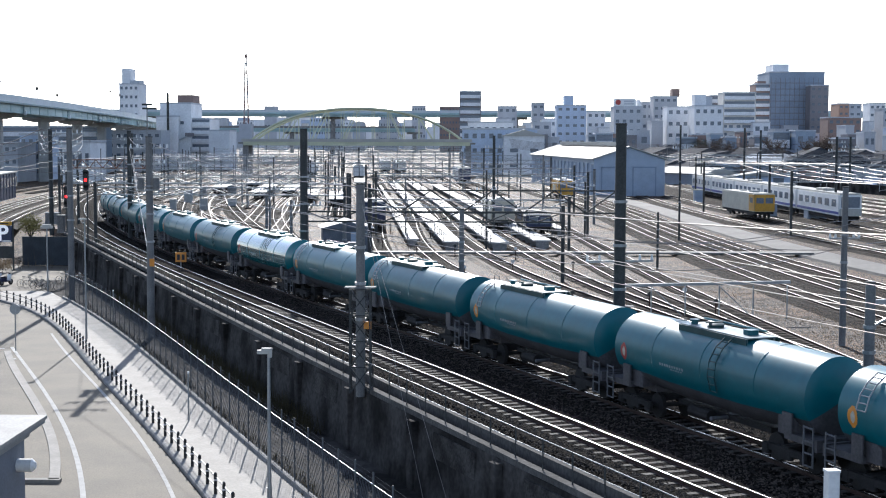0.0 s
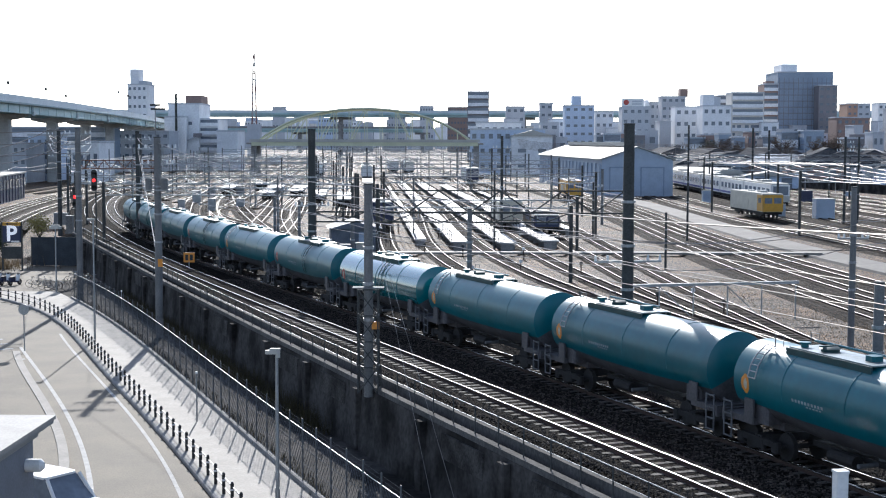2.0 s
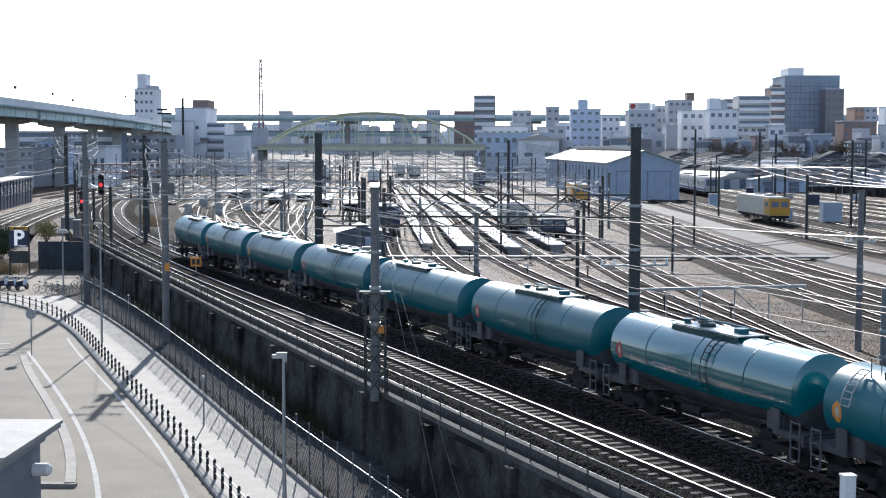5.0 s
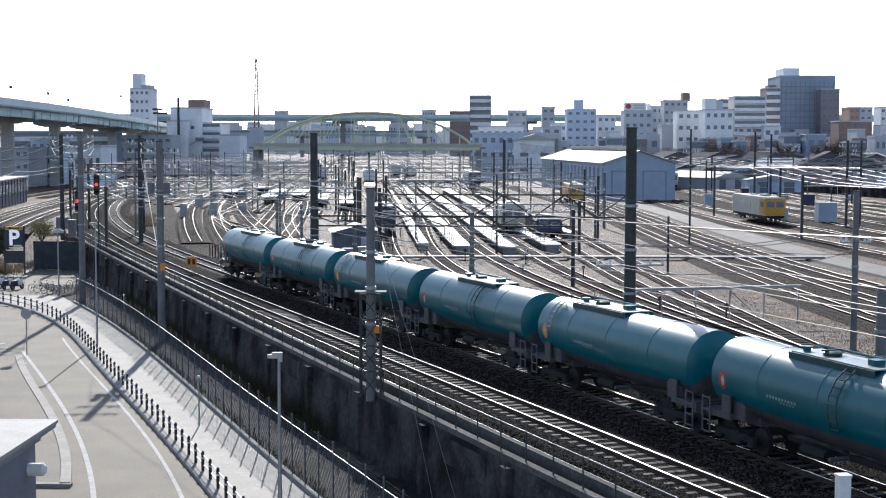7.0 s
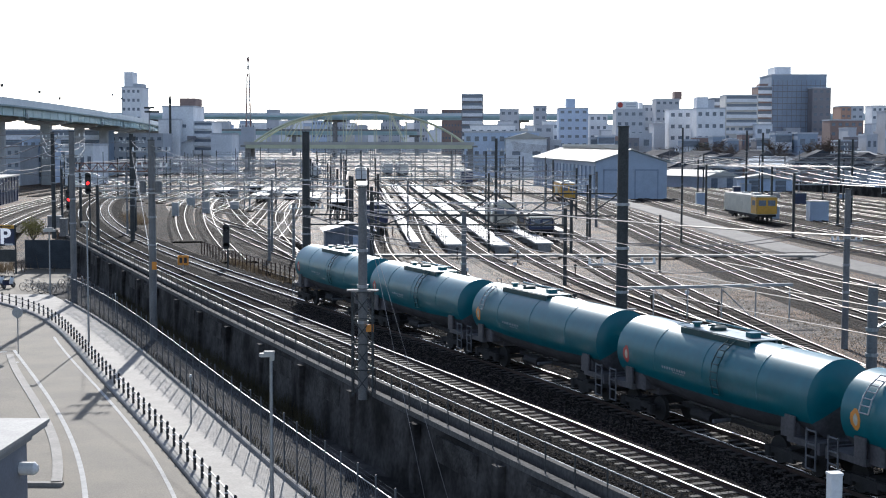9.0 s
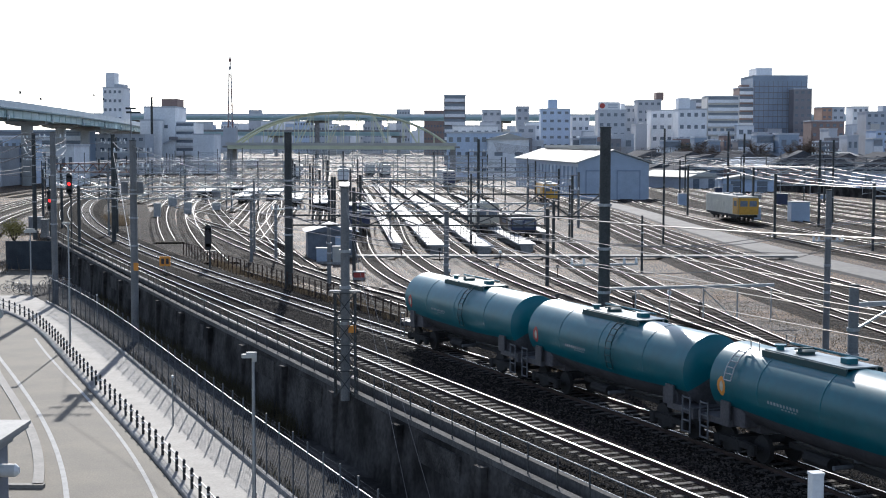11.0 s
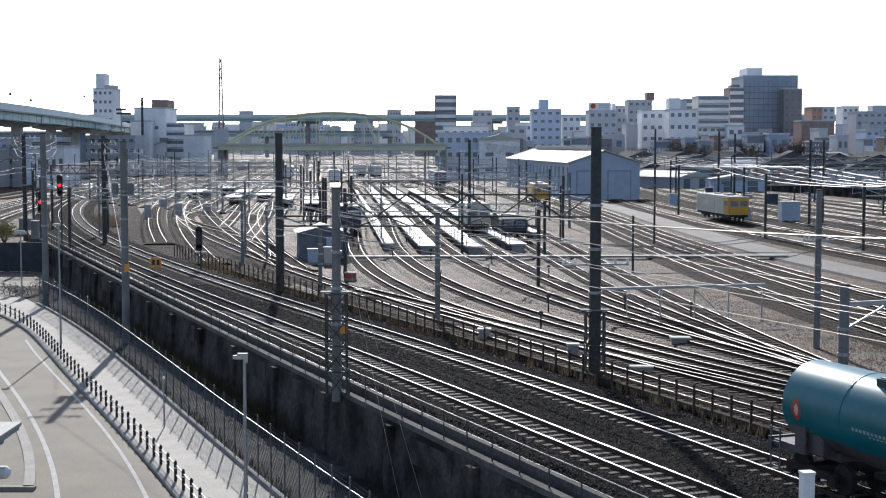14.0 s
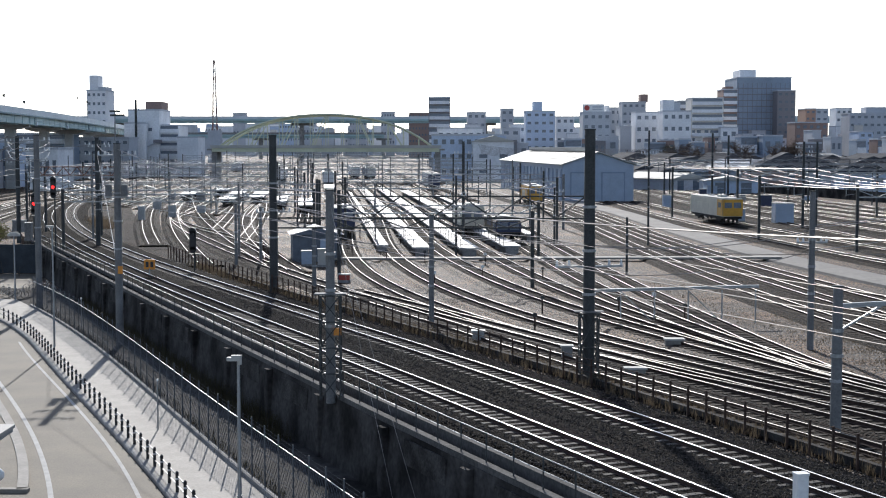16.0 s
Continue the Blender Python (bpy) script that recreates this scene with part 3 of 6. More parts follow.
# forecourt beyond the bend, with the guard fence running on
plaza = Geo().add([(-80, 109.5, STREET + 0.02), (-34.6, 109.5, STREET + 0.02), (-33.0, 116, STREET + 0.02), (-40, 142, STREET + 0.02), (-95, 142, STREET + 0.02)], [(0, 1, 2, 3, 4)])
solo("forecourt", plaza, ASPHALT, "worn asphalt forecourt behind the pavement", "pavement", kind="structure")
for pts in ([(-61.0, 165), (-66.6, 194.4), (-71.7, 225.4), (-76.9, 262.2), (-81.1, 301.5), (-84.3, 344.6)],
            [(-57.0, 160), (-62.6, 182.6), (-67.3, 211.5), (-72.2, 246.2), (-76.4, 283.9), (-78.7, 321.7)],
            [(-51.0, 150), (-54.9, 165.1), (-58.9, 184.1), (-62.8, 208), (-66.4, 234.3)]):
    railway_track(curve_through(pts, 2), 158, pts[-1][1], YARD)

bf = thing("boundary_fence", "dark panel fence behind the forecourt", "fence")
for k in range(2):
    x = -41.5 - 2.5 * k
    part("panel", Geo().box((x, 141.5, STREET + 1.5), (2.4, 0.08, 2.9)), SCREEN, bf)
    part("post", Geo().bar((x + 1.25, 141.4, STREET), (x + 1.25, 141.4, STREET + 3.1), 0.1, 0.1), POLE_DARK, bf)


# ---------- tank wagons ----------
# the pale base colour carries the sun's sheen on the walkway top
DECK = mat("sunlit_walkway_grating", (0.3, 0.34, 0.34), 0.38, 0.5, 0.2, 4)
TEAL_DARK = mat("dark_teal_paint", (0.004, 0.05, 0.052), 0.55, 0, 0.2, 2)
WAGON = 13.05
def tank_wagon(variant):
    """A bogie tank wagon; its length runs along y, the running direction is -y, z = 0 is the rail top."""
    w = thing("tank_wagon", "blue-green bogie tank wagon with grey underside and roof walkway", "tank wagon", "tank train")
    half, zc, r = 5.98, 2.28, 1.2
    bulge = 0.27
    big = (r * r + bulge * bulge) / (2 * bulge)
    prof = [(-half + big - math.sqrt(big * big - q * q), q) for q in [0.01] + [r * k / 8 for k in range(1, 9)]]
    prof += [(-half + 2.2, r), (-2.2, r), (0, r), (2.2, r), (half - 2.2, r)] + [(-y, q) for y, q in reversed(prof)]
    drop = lambda y: 0.2 * max(0, 1 - max(0, abs(y) - 2.0) / 3.2)
    upper, lower = Geo(), Geo()
    lo = radians(-33)
    for geo, a0, a1, m in ((upper, lo, math.pi - lo, 30), (lower, math.pi - lo, 2 * math.pi + lo, 14)):
        for y, q in prof:
            for j in range(m + 1):
                a = a0 + (a1 - a0) * j / m
                geo.v.append((q * math.cos(a), y, zc + q * math.sin(a) - (drop(y) * -math.sin(a) if math.sin(a) < 0 else 0)))
        for i in range(len(prof) - 1):
            for j in range(m):
                b = i * (m + 1) + j
                geo.f.append((b, b + 1, b + m + 2, b + m + 1))
    tank = part("tank", upper, TEAL, w, "glossy blue-green tank barrel", True)
    part("belly", lower, GREY_BELLY, w, "dirty grey tank belly", True)
    for y in (-3.1, 0.0, 3.1):
        ring = Geo()
        vs = []
        for j in range(31):
            t = lo + (math.pi - 2 * lo) * j / 30
            vs += [(c * math.cos(t), y + e, zc + c * math.sin(t)) for c, e in ((r - 0.01, -0.03), (r + 0.012, -0.03), (r + 0.012, 0.03), (r - 0.01, 0.03))]
        ring.add(vs, [(4 * j + m, 4 * j + m + 1, 4 * j + m + 5, 4 * j + m + 4) for j in range(30) for m in range(3)])
        part("weld_band", ring, TEAL, tank)
    # roof walkway, kick plate, hatches, valves
    y0 = 1.65 if variant == 0 else 0.2
    deck = Geo().box((0, y0, zc + r + 0.03), (1.1, 4.0, 0.04))
    for k in range(5):
        deck.bar((-0.52, y0 - 1.9 + 0.95 * k, zc + r - 0.2), (-0.52, y0 - 1.9 + 0.95 * k, zc + r + 0.02), 0.05, 0.05).bar((0.52, y0 - 1.9 + 0.95 * k, zc + r - 0.2), (0.52, y0 - 1.9 + 0.95 * k, zc + r + 0.02), 0.05, 0.05)
    wk = part("roof_walkway", deck, DECK, w, "roof walkway with its sunlit top put in as pale colour")
    for s in (-1, 1):
        part("kick_plate", Geo().box((s * 0.62, y0, zc + r - 0.1), (0.03, 4.1, 0.24)), TEAL_DARK, wk)
    hatch = Geo().tube((0, y0 + 0.7, zc + r), (0, y0 + 0.7, zc + r + 0.14), 0.28, 16).tube((0, y0 + 0.7, zc + r + 0.14), (0, y0 + 0.7, zc + r + 0.2), 0.34, 16, 0.22)
    hatch.bar((-0.38, y0 + 0.7, zc + r + 0.21), (0.38, y0 + 0.7, zc + r + 0.21), 0.06, 0.05)
    part("hatch", hatch, TEAL_DARK, w, "round manhole hatch", True)
    part("valve_box", Geo().box((0.05, y0 - 1.3, zc + r + 0.13), (0.4, 0.4, 0.16), 0, 0.06), TEAL, w)
    part("vent", Geo().tube((-0.2, y0 + 1.7, zc + r), (-0.2, y0 + 1.7, zc + r + 0.17), 0.12, 10).tube((-0.2, y0 + 1.7, zc + r + 0.17), (-0.2, y0 + 1.7, zc + r + 0.21), 0.18, 10), TEAL, w, "", True)
    part("pipe", Geo().line([(0.3, y0 - 1.8, zc + r + 0.2), (0.3, y0 + 1.9, zc + r + 0.2)], 0.04, 6), TEAL, w)
    # ladder
    yl = 4.55 if variant == 0 else -0.9
    rungs = (8, 17, 26, 35, 44, 53, 62) if variant == 0 else (-26, -15, -4, 7, 18, 29, 40, 51, 62)
    for s in (-1, 1):
        lad = Geo()
        for e in (-0.2, 0.2):
            pts = [(s * (r + 0.12) * math.cos(a), yl + e, zc + (r + 0.12) * math.sin(a)) for a in [radians(v) for v in rungs[::2]]]
            lad.line(pts, 0.024, 5)
        for v in rungs:
            a = radians(v)
            lad.tube((s * (r + 0.12) * math.cos(a), yl - 0.2, zc + (r + 0.12) * math.sin(a)), (s * (r + 0.12) * math.cos(a), yl + 0.2, zc + (r + 0.12) * math.sin(a)), 0.02, 5)
        part("ladder", lad, GALV if variant == 0 else TEAL_DARK, w, "side ladder")
    if variant == 0:
        for s in (-0.65, 0.65):
            hr = Geo().line([(s, yl - 0.3, zc + r - 0.3), (s, yl - 0.3, zc + r + 0.35), (s, yl - 0.75, zc + r + 0.35), (s, yl - 0.75, zc + r - 0.1)], 0.02, 5)
            part("handrail", hr, WAGON_GREY, w)
    # marks on the sides: a round emblem, lettering bars
    for s in (-1, 1):
        def plate(y, a, wd, ht, k):
            z = zc + r * math.sin(radians(a))
            g, m = Geo(), 4
            for i in range(m + 1):
                b = radians(a) + (i / m - 0.5) * ht / r
                for e in (-1, 1):
                    wide = wd * (math.sqrt(max(0.05, 1 - (2 * i / m - 1) ** 2)) if k else 1)
                    g.v.append((s * (r + 0.006) * math.cos(b), y + e * wide / 2, zc + (r + 0.006) * math.sin(b)))
            g.f = [(2 * i, 2 * i + 1, 2 * i + 3, 2 * i + 2) for i in range(m)]
            return g
        ye = 5.05
        part("emblem", plate(ye, -4, 0.46, 0.62, True), ORANGE if variant == 0 else RED, tank, "round red and orange emblem" if variant else "round orange emblem")
        part("emblem_core", plate(ye - 0.02, -4, 0.2, 0.34, True), CREAM, tank, "pale centre of the emblem").location = (s * 0.004, 0, 0)
        for a, yy, wd in ((-8, 1.9, 1.7), (-16, 1.6, 0.9), (-22, 1.7, 0.8)):
            for k in range(int(wd / 0.16)):
                part("lettering", plate(yy - wd / 2 + k * 0.16, a, 0.1, 0.17 if a == -16 else 0.09, False), LETTER, tank, "small faded lettering bars")
    # underframe
    for e in (-1, 1):
        part("end_frame", Geo().box((0, e * 5.5, 1.05), (2.3, 1.7, 0.2), 0, 0.05).box((0, e * 6.3, 1.02), (2.4, 0.12, 0.36)), GREY_BELLY, w, "grey end frame")
        part("saddle", Geo().box((0, e * 4.55, 1.3), (2.0, 0.9, 0.55), 0, 0.08).box((0, e * 4.55, 0.95), (0.9, 1.2, 0.25)), GREY_BELLY, w, "grey tank saddle")
        part("coupler", Geo().box((0, e * 6.4, 0.88), (0.22, 0.5, 0.26), 0, 0.04).box((0, e * 6.45, 0.88), (0.34, 0.14, 0.36), 0, 0.04), SOOT, w, "dark knuckle coupler")
        for s in (-1, 1):
            st = Geo()
            for yy in (5.75, 6.2):
                st.bar((s * 1.22, e * yy, 0.35), (s * 1.22, e * yy, 1.55), 0.04, 0.04)
            for zz in (0.38, 0.75, 1.1, 1.5):
                st.bar((s * 1.22, e * 5.75, zz), (s * 1.22, e * 6.2, zz), 0.04, 0.04)
            part("step_frame", st, WAGON_GREY, w, "pale grey corner steps")
            part("side_plate", Geo().box((s * 1.15, e * 4.85, 1.45), (0.08, 0.5, 0.6), 0, 0.02), GREY_BELLY, w, "grey side plate")
    part("brake_rigging", Geo().box((0, 0, 0.72), (0.5, 5.5, 0.16)).tube((0.5, -1.2, 0.62), (0.5, 0.6, 0.62), 0.22, 10).tube((-0.55, 0.2, 0.66), (-0.55, 1.4, 0.66), 0.2, 10).box((0.75, 1.6, 0.7), (0.35, 0.5, 0.4)), SOOT, w, "sooty brake gear")
    part("outlet_valve", Geo().tube((0, -0.3, 0.65), (0, -0.3, 1.05), 0.18, 10).tube((-0.9, -0.3, 0.7), (0.9, -0.3, 0.7), 0.07, 8), WAGON_GREY, w)
    spins = []
    for e in (-1, 1):
        bg = Geo()
        for s in (-1, 1):
            bg.box((s * 0.98, e * 4.55, 0.52), (0.14, 1.7, 0.2), 0, 0.03).box((s * 0.98, e * 4.55, 0.42), (0.16, 0.7, 0.3), 0, 0.04)
            for q in (-0.95, 0.95):
                bg.box((s * 0.98, e * 4.55 + q, 0.44), (0.2, 0.34, 0.32), 0, 0.05)
        bg.box((0, e * 4.55, 0.55), (2.0, 0.4, 0.25))
        bogie = part("bogie", bg, SOOT, w, "dark two-axle bogie")
        for q in (-0.95, 0.95):
            ws = Geo().tube((-0.95, 0, 0), (0.95, 0, 0), 0.08, 8)
            for s in (-1, 1):
                ws.tube((s * 0.5, 0, 0), (s * 0.63, 0, 0), 0.43, 20).tube((s * 0.49, 0, 0), (s * 0.52, 0, 0), 0.455, 20)
            o = part("wheelset", ws, SOOT, bogie, "steel wheelset", True)
            o.location = (0, e * 4.55 + q, 0.43)
    return w


WAGONS = 13
SPEED = 10.15
first = [tank_wagon(0), tank_wagon(1)]
ORDER = [1, 1, 0, 1, 0, 1, 1, 0, 0, 0, 1, 0, 0]
wagons, used = [], set()
for k in ORDER:
    if k in used:
        wagons.append(copy_thing(first[k], Matrix.Identity(4)))
    else:
        used.add(k)
        wagons.append(first[k])

# one wagon is freshly painted and mirrors the sky
for o in wagons[6].children:
    if o.name.startswith("tank"):
        o.data = o.data.copy()
        o.data.materials[0] = TEAL_NEW
        tagged(o, "mirror-bright new blue-green tank barrel")
tagged(wagons[6], "freshly painted mirror-bright blue-green bogie tank wagon")

# arc length along the train's line, counted towards the camera
ARC = stations(line_b, 420, -60, 0.25)
def on_line(s):
    i = min(max(s / 0.25, 0), len(ARC) - 2)
    k = int(i)
    return ARC[k].lerp(ARC[k + 1], i - k)

def arc_at(y):
    return 0.25 * min(range(len(ARC)), key=lambda i: abs(ARC[i].y - y))

# the last wagon's rear end passes y = 57.5 at 12.5 s
TRAIN_START = arc_at(57.5) + 2.55 + 5.98 - SPEED * 12.5
def wagon_pose(k, t):
    s = TRAIN_START + k * WAGON + SPEED * t
    a, b = on_line(s - 4.55), on_line(s + 4.55)
    c = (a + b) / 2
    return pose(c.x, c.y, 0, 0, 0, math.degrees(math.atan2(b.x - a.x, -(b.y - a.y))))


# ---------- masts, portals and wires of the overhead line ----------
def mast(x, y, z1, r=0.17, dark=False, base=-0.35, arms=(), lattice=0.0, r2=None):
    m = thing("line_mast", ("dark steel" if dark else "grey concrete") + " overhead line mast" + (" with a lattice foot" if lattice else " with cross-arms" if arms else ""), "mast", "overhead line masts", pose(x, y, 0))
    part("pole", Geo().tube((0, 0, base - 0.2), (0, 0, z1), r, 12, r2 or r * 0.85), POLE_DARK if dark else POLE_CONCRETE, m, "", True)
    part("pole_cap", Geo().tube((0, 0, z1), (0, 0, z1 + 0.06), (r2 or r * 0.85) * 1.1, 12), POLE_DARK, m)
    for h in (0.32, 0.5, 0.68):
        part("clamp", Geo().tube((0, 0, z1 * h), (0, 0, z1 * h + 0.12), r * 1.12, 12), GALV, m, "steel clamp band")
    for z, l, turn in arms:
        a = part("cross_arm", Geo().bar((-l / 2, 0, z), (l / 2, 0, z), 0.09, 0.09), GALV, m)
        a.rotation_euler = (0, 0, turn)
        for k in (-0.48, -0.3, 0.3, 0.48):
            i = part("insulator", Geo().tube((k * l, 0, z + 0.04), (k * l, 0, z + 0.28), 0.07, 8, 0.04), WHITE, a, "white insulator", True)
    if lattice:
        w, g = 0.4, Geo()
        for i, j in ((-w, -w), (w, -w), (w, w), (-w, w)):
            g.bar((i, j, base), (i, j, lattice), 0.055, 0.055)
        n = max(2, int(lattice / 0.9))
        for k in range(n):
            z, zz = base + (lattice - base) * k / n, base + (lattice - base) * (k + 1) / n
            for (i, j), (p, q) in (((-w, -w), (w, -w)), ((w, -w), (w, w)), ((w, w), (-w, w)), ((-w, w), (-w, -w))):
                g.bar((i, j, z), (p, q, zz), 0.045, 0.045).bar((p, q, z), (i, j, zz), 0.045, 0.045).bar((i, j, zz), (p, q, zz), 0.05, 0.05)
        part("lattice_foot", g, POLE_DARK, m, "dark steel lattice foot")
        part("foot_platform", Geo().box((0, 0, lattice + 0.05), (1.25, 0.5, 0.05)), POLE_CONCRETE, m)
    return m


tb = mast(-20.5, 90.0, 9.9, 0.25, False, STREET, arms=((9.2, 2.4, 0.1), (8.2, 2.0, 0.1)))
# drums added for the blotchy shadow they throw on the street
for e in (-0.5, 0.5):
    part("transformer", Geo().tube((e, -0.3, 6.6), (e, -0.3, 7.3), 0.22, 12).tube((e, -0.3, 7.3), (e, -0.3, 7.36), 0.24, 12, 0.15), POLE_CONCRETE, tb, "grey drum transformer added for its street shadow", True)
part("bracket", Geo().box((0, -0.15, 6.55), (1.6, 0.4, 0.1)), GALV, tb)
part("tag", Geo().box((0.15, -0.24, 1.9), (0.3, 0.03, 0.5)), ORANGE, tb, "orange tag plate")
mast(-11.6, 98.5, 10.5, 0.3, True, arms=((5.2, 2.4, 0.3),))
m2 = mast(-4.35, 56.0, 8.0, 0.2, False, -0.3, lattice=3.85)
mast(6.45, 60.6, 10.45, 0.27, True, lattice=2.6, arms=((4.6, 3.0, 0.2),))
mast(-0.45, 79.1, 5.9, 0.16)
mast(18.5, 69.9, 7.5, 0.17, arms=((5.0, 1.6, 0.2),))
pr = mast(13.8, 48.6, 4.9, 0.2)
part("bracket_arm", Geo().bar((0.1, 0, 4.25), (4.2, 0.6, 4.4), 0.14, 0.16).bar((0.1, 0, 3.4), (1.6, 0.2, 4.25), 0.07, 0.07), GALV, pr, "pale steel bracket arm")
mast(-31.3, 110.0, 10.6, 0.25, False, STREET, arms=((10.2, 2.0, 0.2), (9.4, 2.0, 0.2), (8.6, 1.6, 0.2)))
mast(-44.9, 150.6, 10.8, 0.24, True, arms=((10.3, 2.2, 0.1), (9.2, 2.2, 0.1), (8.0, 2.2, 0.1)))
mast(-34.3, 141.8, 10.6, 0.24, True, arms=((9.9, 2.4, 0.1), (8.9, 2.4, 0.1)))
mast(-38.0, 158.0, 10.4, 0.3, True, arms=((9.7, 2.4, 0.1),))
mast(15.1, 171.9, 6.3, 0.18)
mast(21.0, 141.8, 11.3, 0.11, True, arms=((9.0, 1.5, 0),))
mast(51.3, 265.7, 12.2, 0.22, True, arms=((11.6, 3.2, 0), (10.4, 3.2, 0)))
mast(54.5, 266.7, 11.8, 0.22, True, arms=((10.8, 3.2, 0),))
mast(44.3, 171.9, 10.3, 0.17, True, arms=((9.6, 2.0, 0), (8.6, 2.0, 0)))
mast(46.2, 172.9, 10.3, 0.15, True, arms=((9.0, 2.0, 0),))
mast(-17.4, 120.6, 4.8, 0.14)
mast(-15.3, 120.6, 4.6, 0.14)
mast(2.4, 141.8, 10.2, 0.16, True, arms=((9.0, 1.8, 0), (7.4, 1.8, 0)))
mast(14.6, 109.7, 4.2, 0.1, True)
mast(-8.9, 100.0, 3.9, 0.16)

# masts and portals deep in the yard
rng = random.Random(5)
def portal(y, x0, x1, z, deep=0.7):
    p = thing("line_portal", "grey steel portal carrying overhead wires across tracks", "portal", "overhead line portals")
    for x in (x0, x1):
        part("leg", Geo().bar((x, y, -0.4), (x, y, z + 0.5), 0.26, 0.26), POLE_DARK, p)
    g = Geo().bar((x0, y, z), (x1, y, z), 0.1, 0.12).bar((x0, y, z - deep), (x1, y, z - deep), 0.1, 0.12)
    n = max(3, int((x1 - x0) / (1.8 if deep < 1 else 2.3)))
    for k in range(n):
        a, b = x0 + (x1 - x0) * k / n, x0 + (x1 - x0) * (k + 1) / n
        g.bar((a, y, z - deep if k % 2 else z), (b, y, z if k % 2 else z - deep), 0.06 + 0.03 * deep, 0.06 + 0.03 * deep)
    part("beam", g, GALV if y > 110 else POLE_DARK, p, "latticed cross beam")
    for k in range(2, n, 3):
        x = x0 + (x1 - x0) * k / n
        part("hanger", Geo().bar((x, y, z - 0.7), (x, y, z - 1.7), 0.05, 0.05).bar((x, y, z - 1.6), (x + 0.9, y, z - 1.5), 0.04, 0.04), GALV, p)


portal(108, -7.7, 11.2, 5.95, 1.7)
portal(100, -11.6, 6.6, 4.7)
for y, x0, x1, z in ((150, -43, -13, 5.8), (150, -10, 12.5, 6.0), (178, -52, -17, 6.0), (190, -14, 14, 6.0), (215, -60, -22, 6.2), (245, -22, 14, 6.4),
                     (262, -66, -30, 6.4), (300, -30, 10, 6.6), (310, -72, -34, 6.6), (345, -34, 8, 6.8), (150, 34, 58, 6.2), (200, 33, 62, 6.4), (245, 39, 64, 6.6), (300, 40, 66, 6.8), (165, -46, -14, 5.4), (135, -36, -12, 5.2), (128, -9, 9, 4.4), (230, -26, 12, 6.0), (280, -60, -26, 6.0), (330, -64, -30, 6.4), (370, -36, 6, 6.8), (400, -44, -6, 7.0), (430, -78, -34, 7.0), (450, -40, 2, 7.0), (500, -84, -36, 7.2), (520, -48, -2, 7.2), (580, -92, -40, 7.4), (600, -60, -4, 7.4), (680, -98, -48, 7.6), (700, -62, -6, 7.6), (780, -90, -20, 7.8), (180, 38, 70, 6.4), (228, 44, 80, 6.8), (270, 44, 90, 7.2), (135, 40, 70, 5.6)):
    portal(y, x0, x1, z)
for k in range(96):
    y = rng.uniform(125, 420)
    x = rng.uniform(-52 - 0.1 * y, 16) + along * (y - 170) if k % 4 else rng.uniform(46, 90)
    mast(x, y, rng.uniform(5.5, 9.0), 0.11, rng.random() < 0.6, arms=((5.2, 1.8, 0.1),) if k % 2 else ())

# contact and feeder wires
def wires(name, pts, n=8, sag=0.35, r=0.018):
    run = [Vector(pts[0])]
    for a, b in zip(pts, pts[1:]):
        a, b = Vector(a), Vector(b)
        run += [a.lerp(b, k / n) - Vector((0, 0, sag * 4 * (k / n) * (1 - k / n))) for k in range(1, n + 1)]
    g = Geo().line(run, r, 4)
    return solo(name, g, WIRE, "thin sagging overhead wire", "wire", "overhead wires")


for ln in (line_a, line_b):
    pts = [(ln(y), y, 5.2) for y in range(15, 300, 14)]
    wires("contact_wire", pts, 2, 0.01, 0.012)
    wires("catenary_wire", [(x, y, 6.1) for x, y, z in pts[::3]], 6, 0.35, 0.012)
for x, z in ((-9.6, 5.4), (-5.4, 5.4), (-1.2, 5.4), (3, 5.4), (7.2, 5.4), (-16, 5.6), (-22, 5.6), (-28, 5.6)):
    wires("contact_wire", [(x + along * (y - 170), y, z) for y in range(108, 430, 38)], 3, 0.15, 0.016)
for k in range(20):
    x = 12 - 4.4 * k
    wires("contact_wire", [(x + along * (y - 170), y, 5.6) for y in range(300, 820, 48)], 3, 0.2, 0.045)
wires("feeder_wire", [(-45.9, 150.6, 10.4), (-34.3, 141.8, 10.0), (-20.5, 90.0, 9.6), (-4.3, 56, 7.9), (14, 14, 8.6)], 10, 0.5)
for z0, dx in ((10.5, -1.0), (9.6, -1.0), (8.8, 0.9)):
    wires("feeder_wire", [(-70, 70, z0 + 1), (-31.3 + dx, 110, z0), (-44.9 + dx, 150.6, z0 - 0.3), (-66, 240, z0)], 10, 0.9, 0.025)
for z0, dx, sg_ in ((10.9, -0.9, 2.6), (10.2, 0.0, 2.7), (9.4, 0.9, 2.7)):
    wires("power_cable", [(-44.9 + dx, 150.6, z0), (-78 + dx, 192, z0 + 0.2)], 14, sg_, 0.05)
for z0, dx in ((7.4, -0.6), (7.4, 0.6), (6.2, 0.0)):
    wires("feeder_wire", [(-11.6, 98.5, z0 - 1.5), (6.4 + dx, 60.6, z0 - 1.9), (18.5 + dx, 69.9, z0 - 1.6), (44, 100, z0)], 10, 0.5, 0.016)
for k in range(9):
    wires("feeder_wire", [(8, 268 + 3 * k, 8.4 + 0.22 * k), (28, 264 + 3 * k, 8.0 + 0.2 * k), (51.3, 262 + 3 * k, 8.2 + 0.22 * k), (74, 252 + 3 * k, 6.4 + 0.2 * k), (98, 250 + 3 * k, 6.0 + 0.2 * k)], 8, 0.7, 0.03)
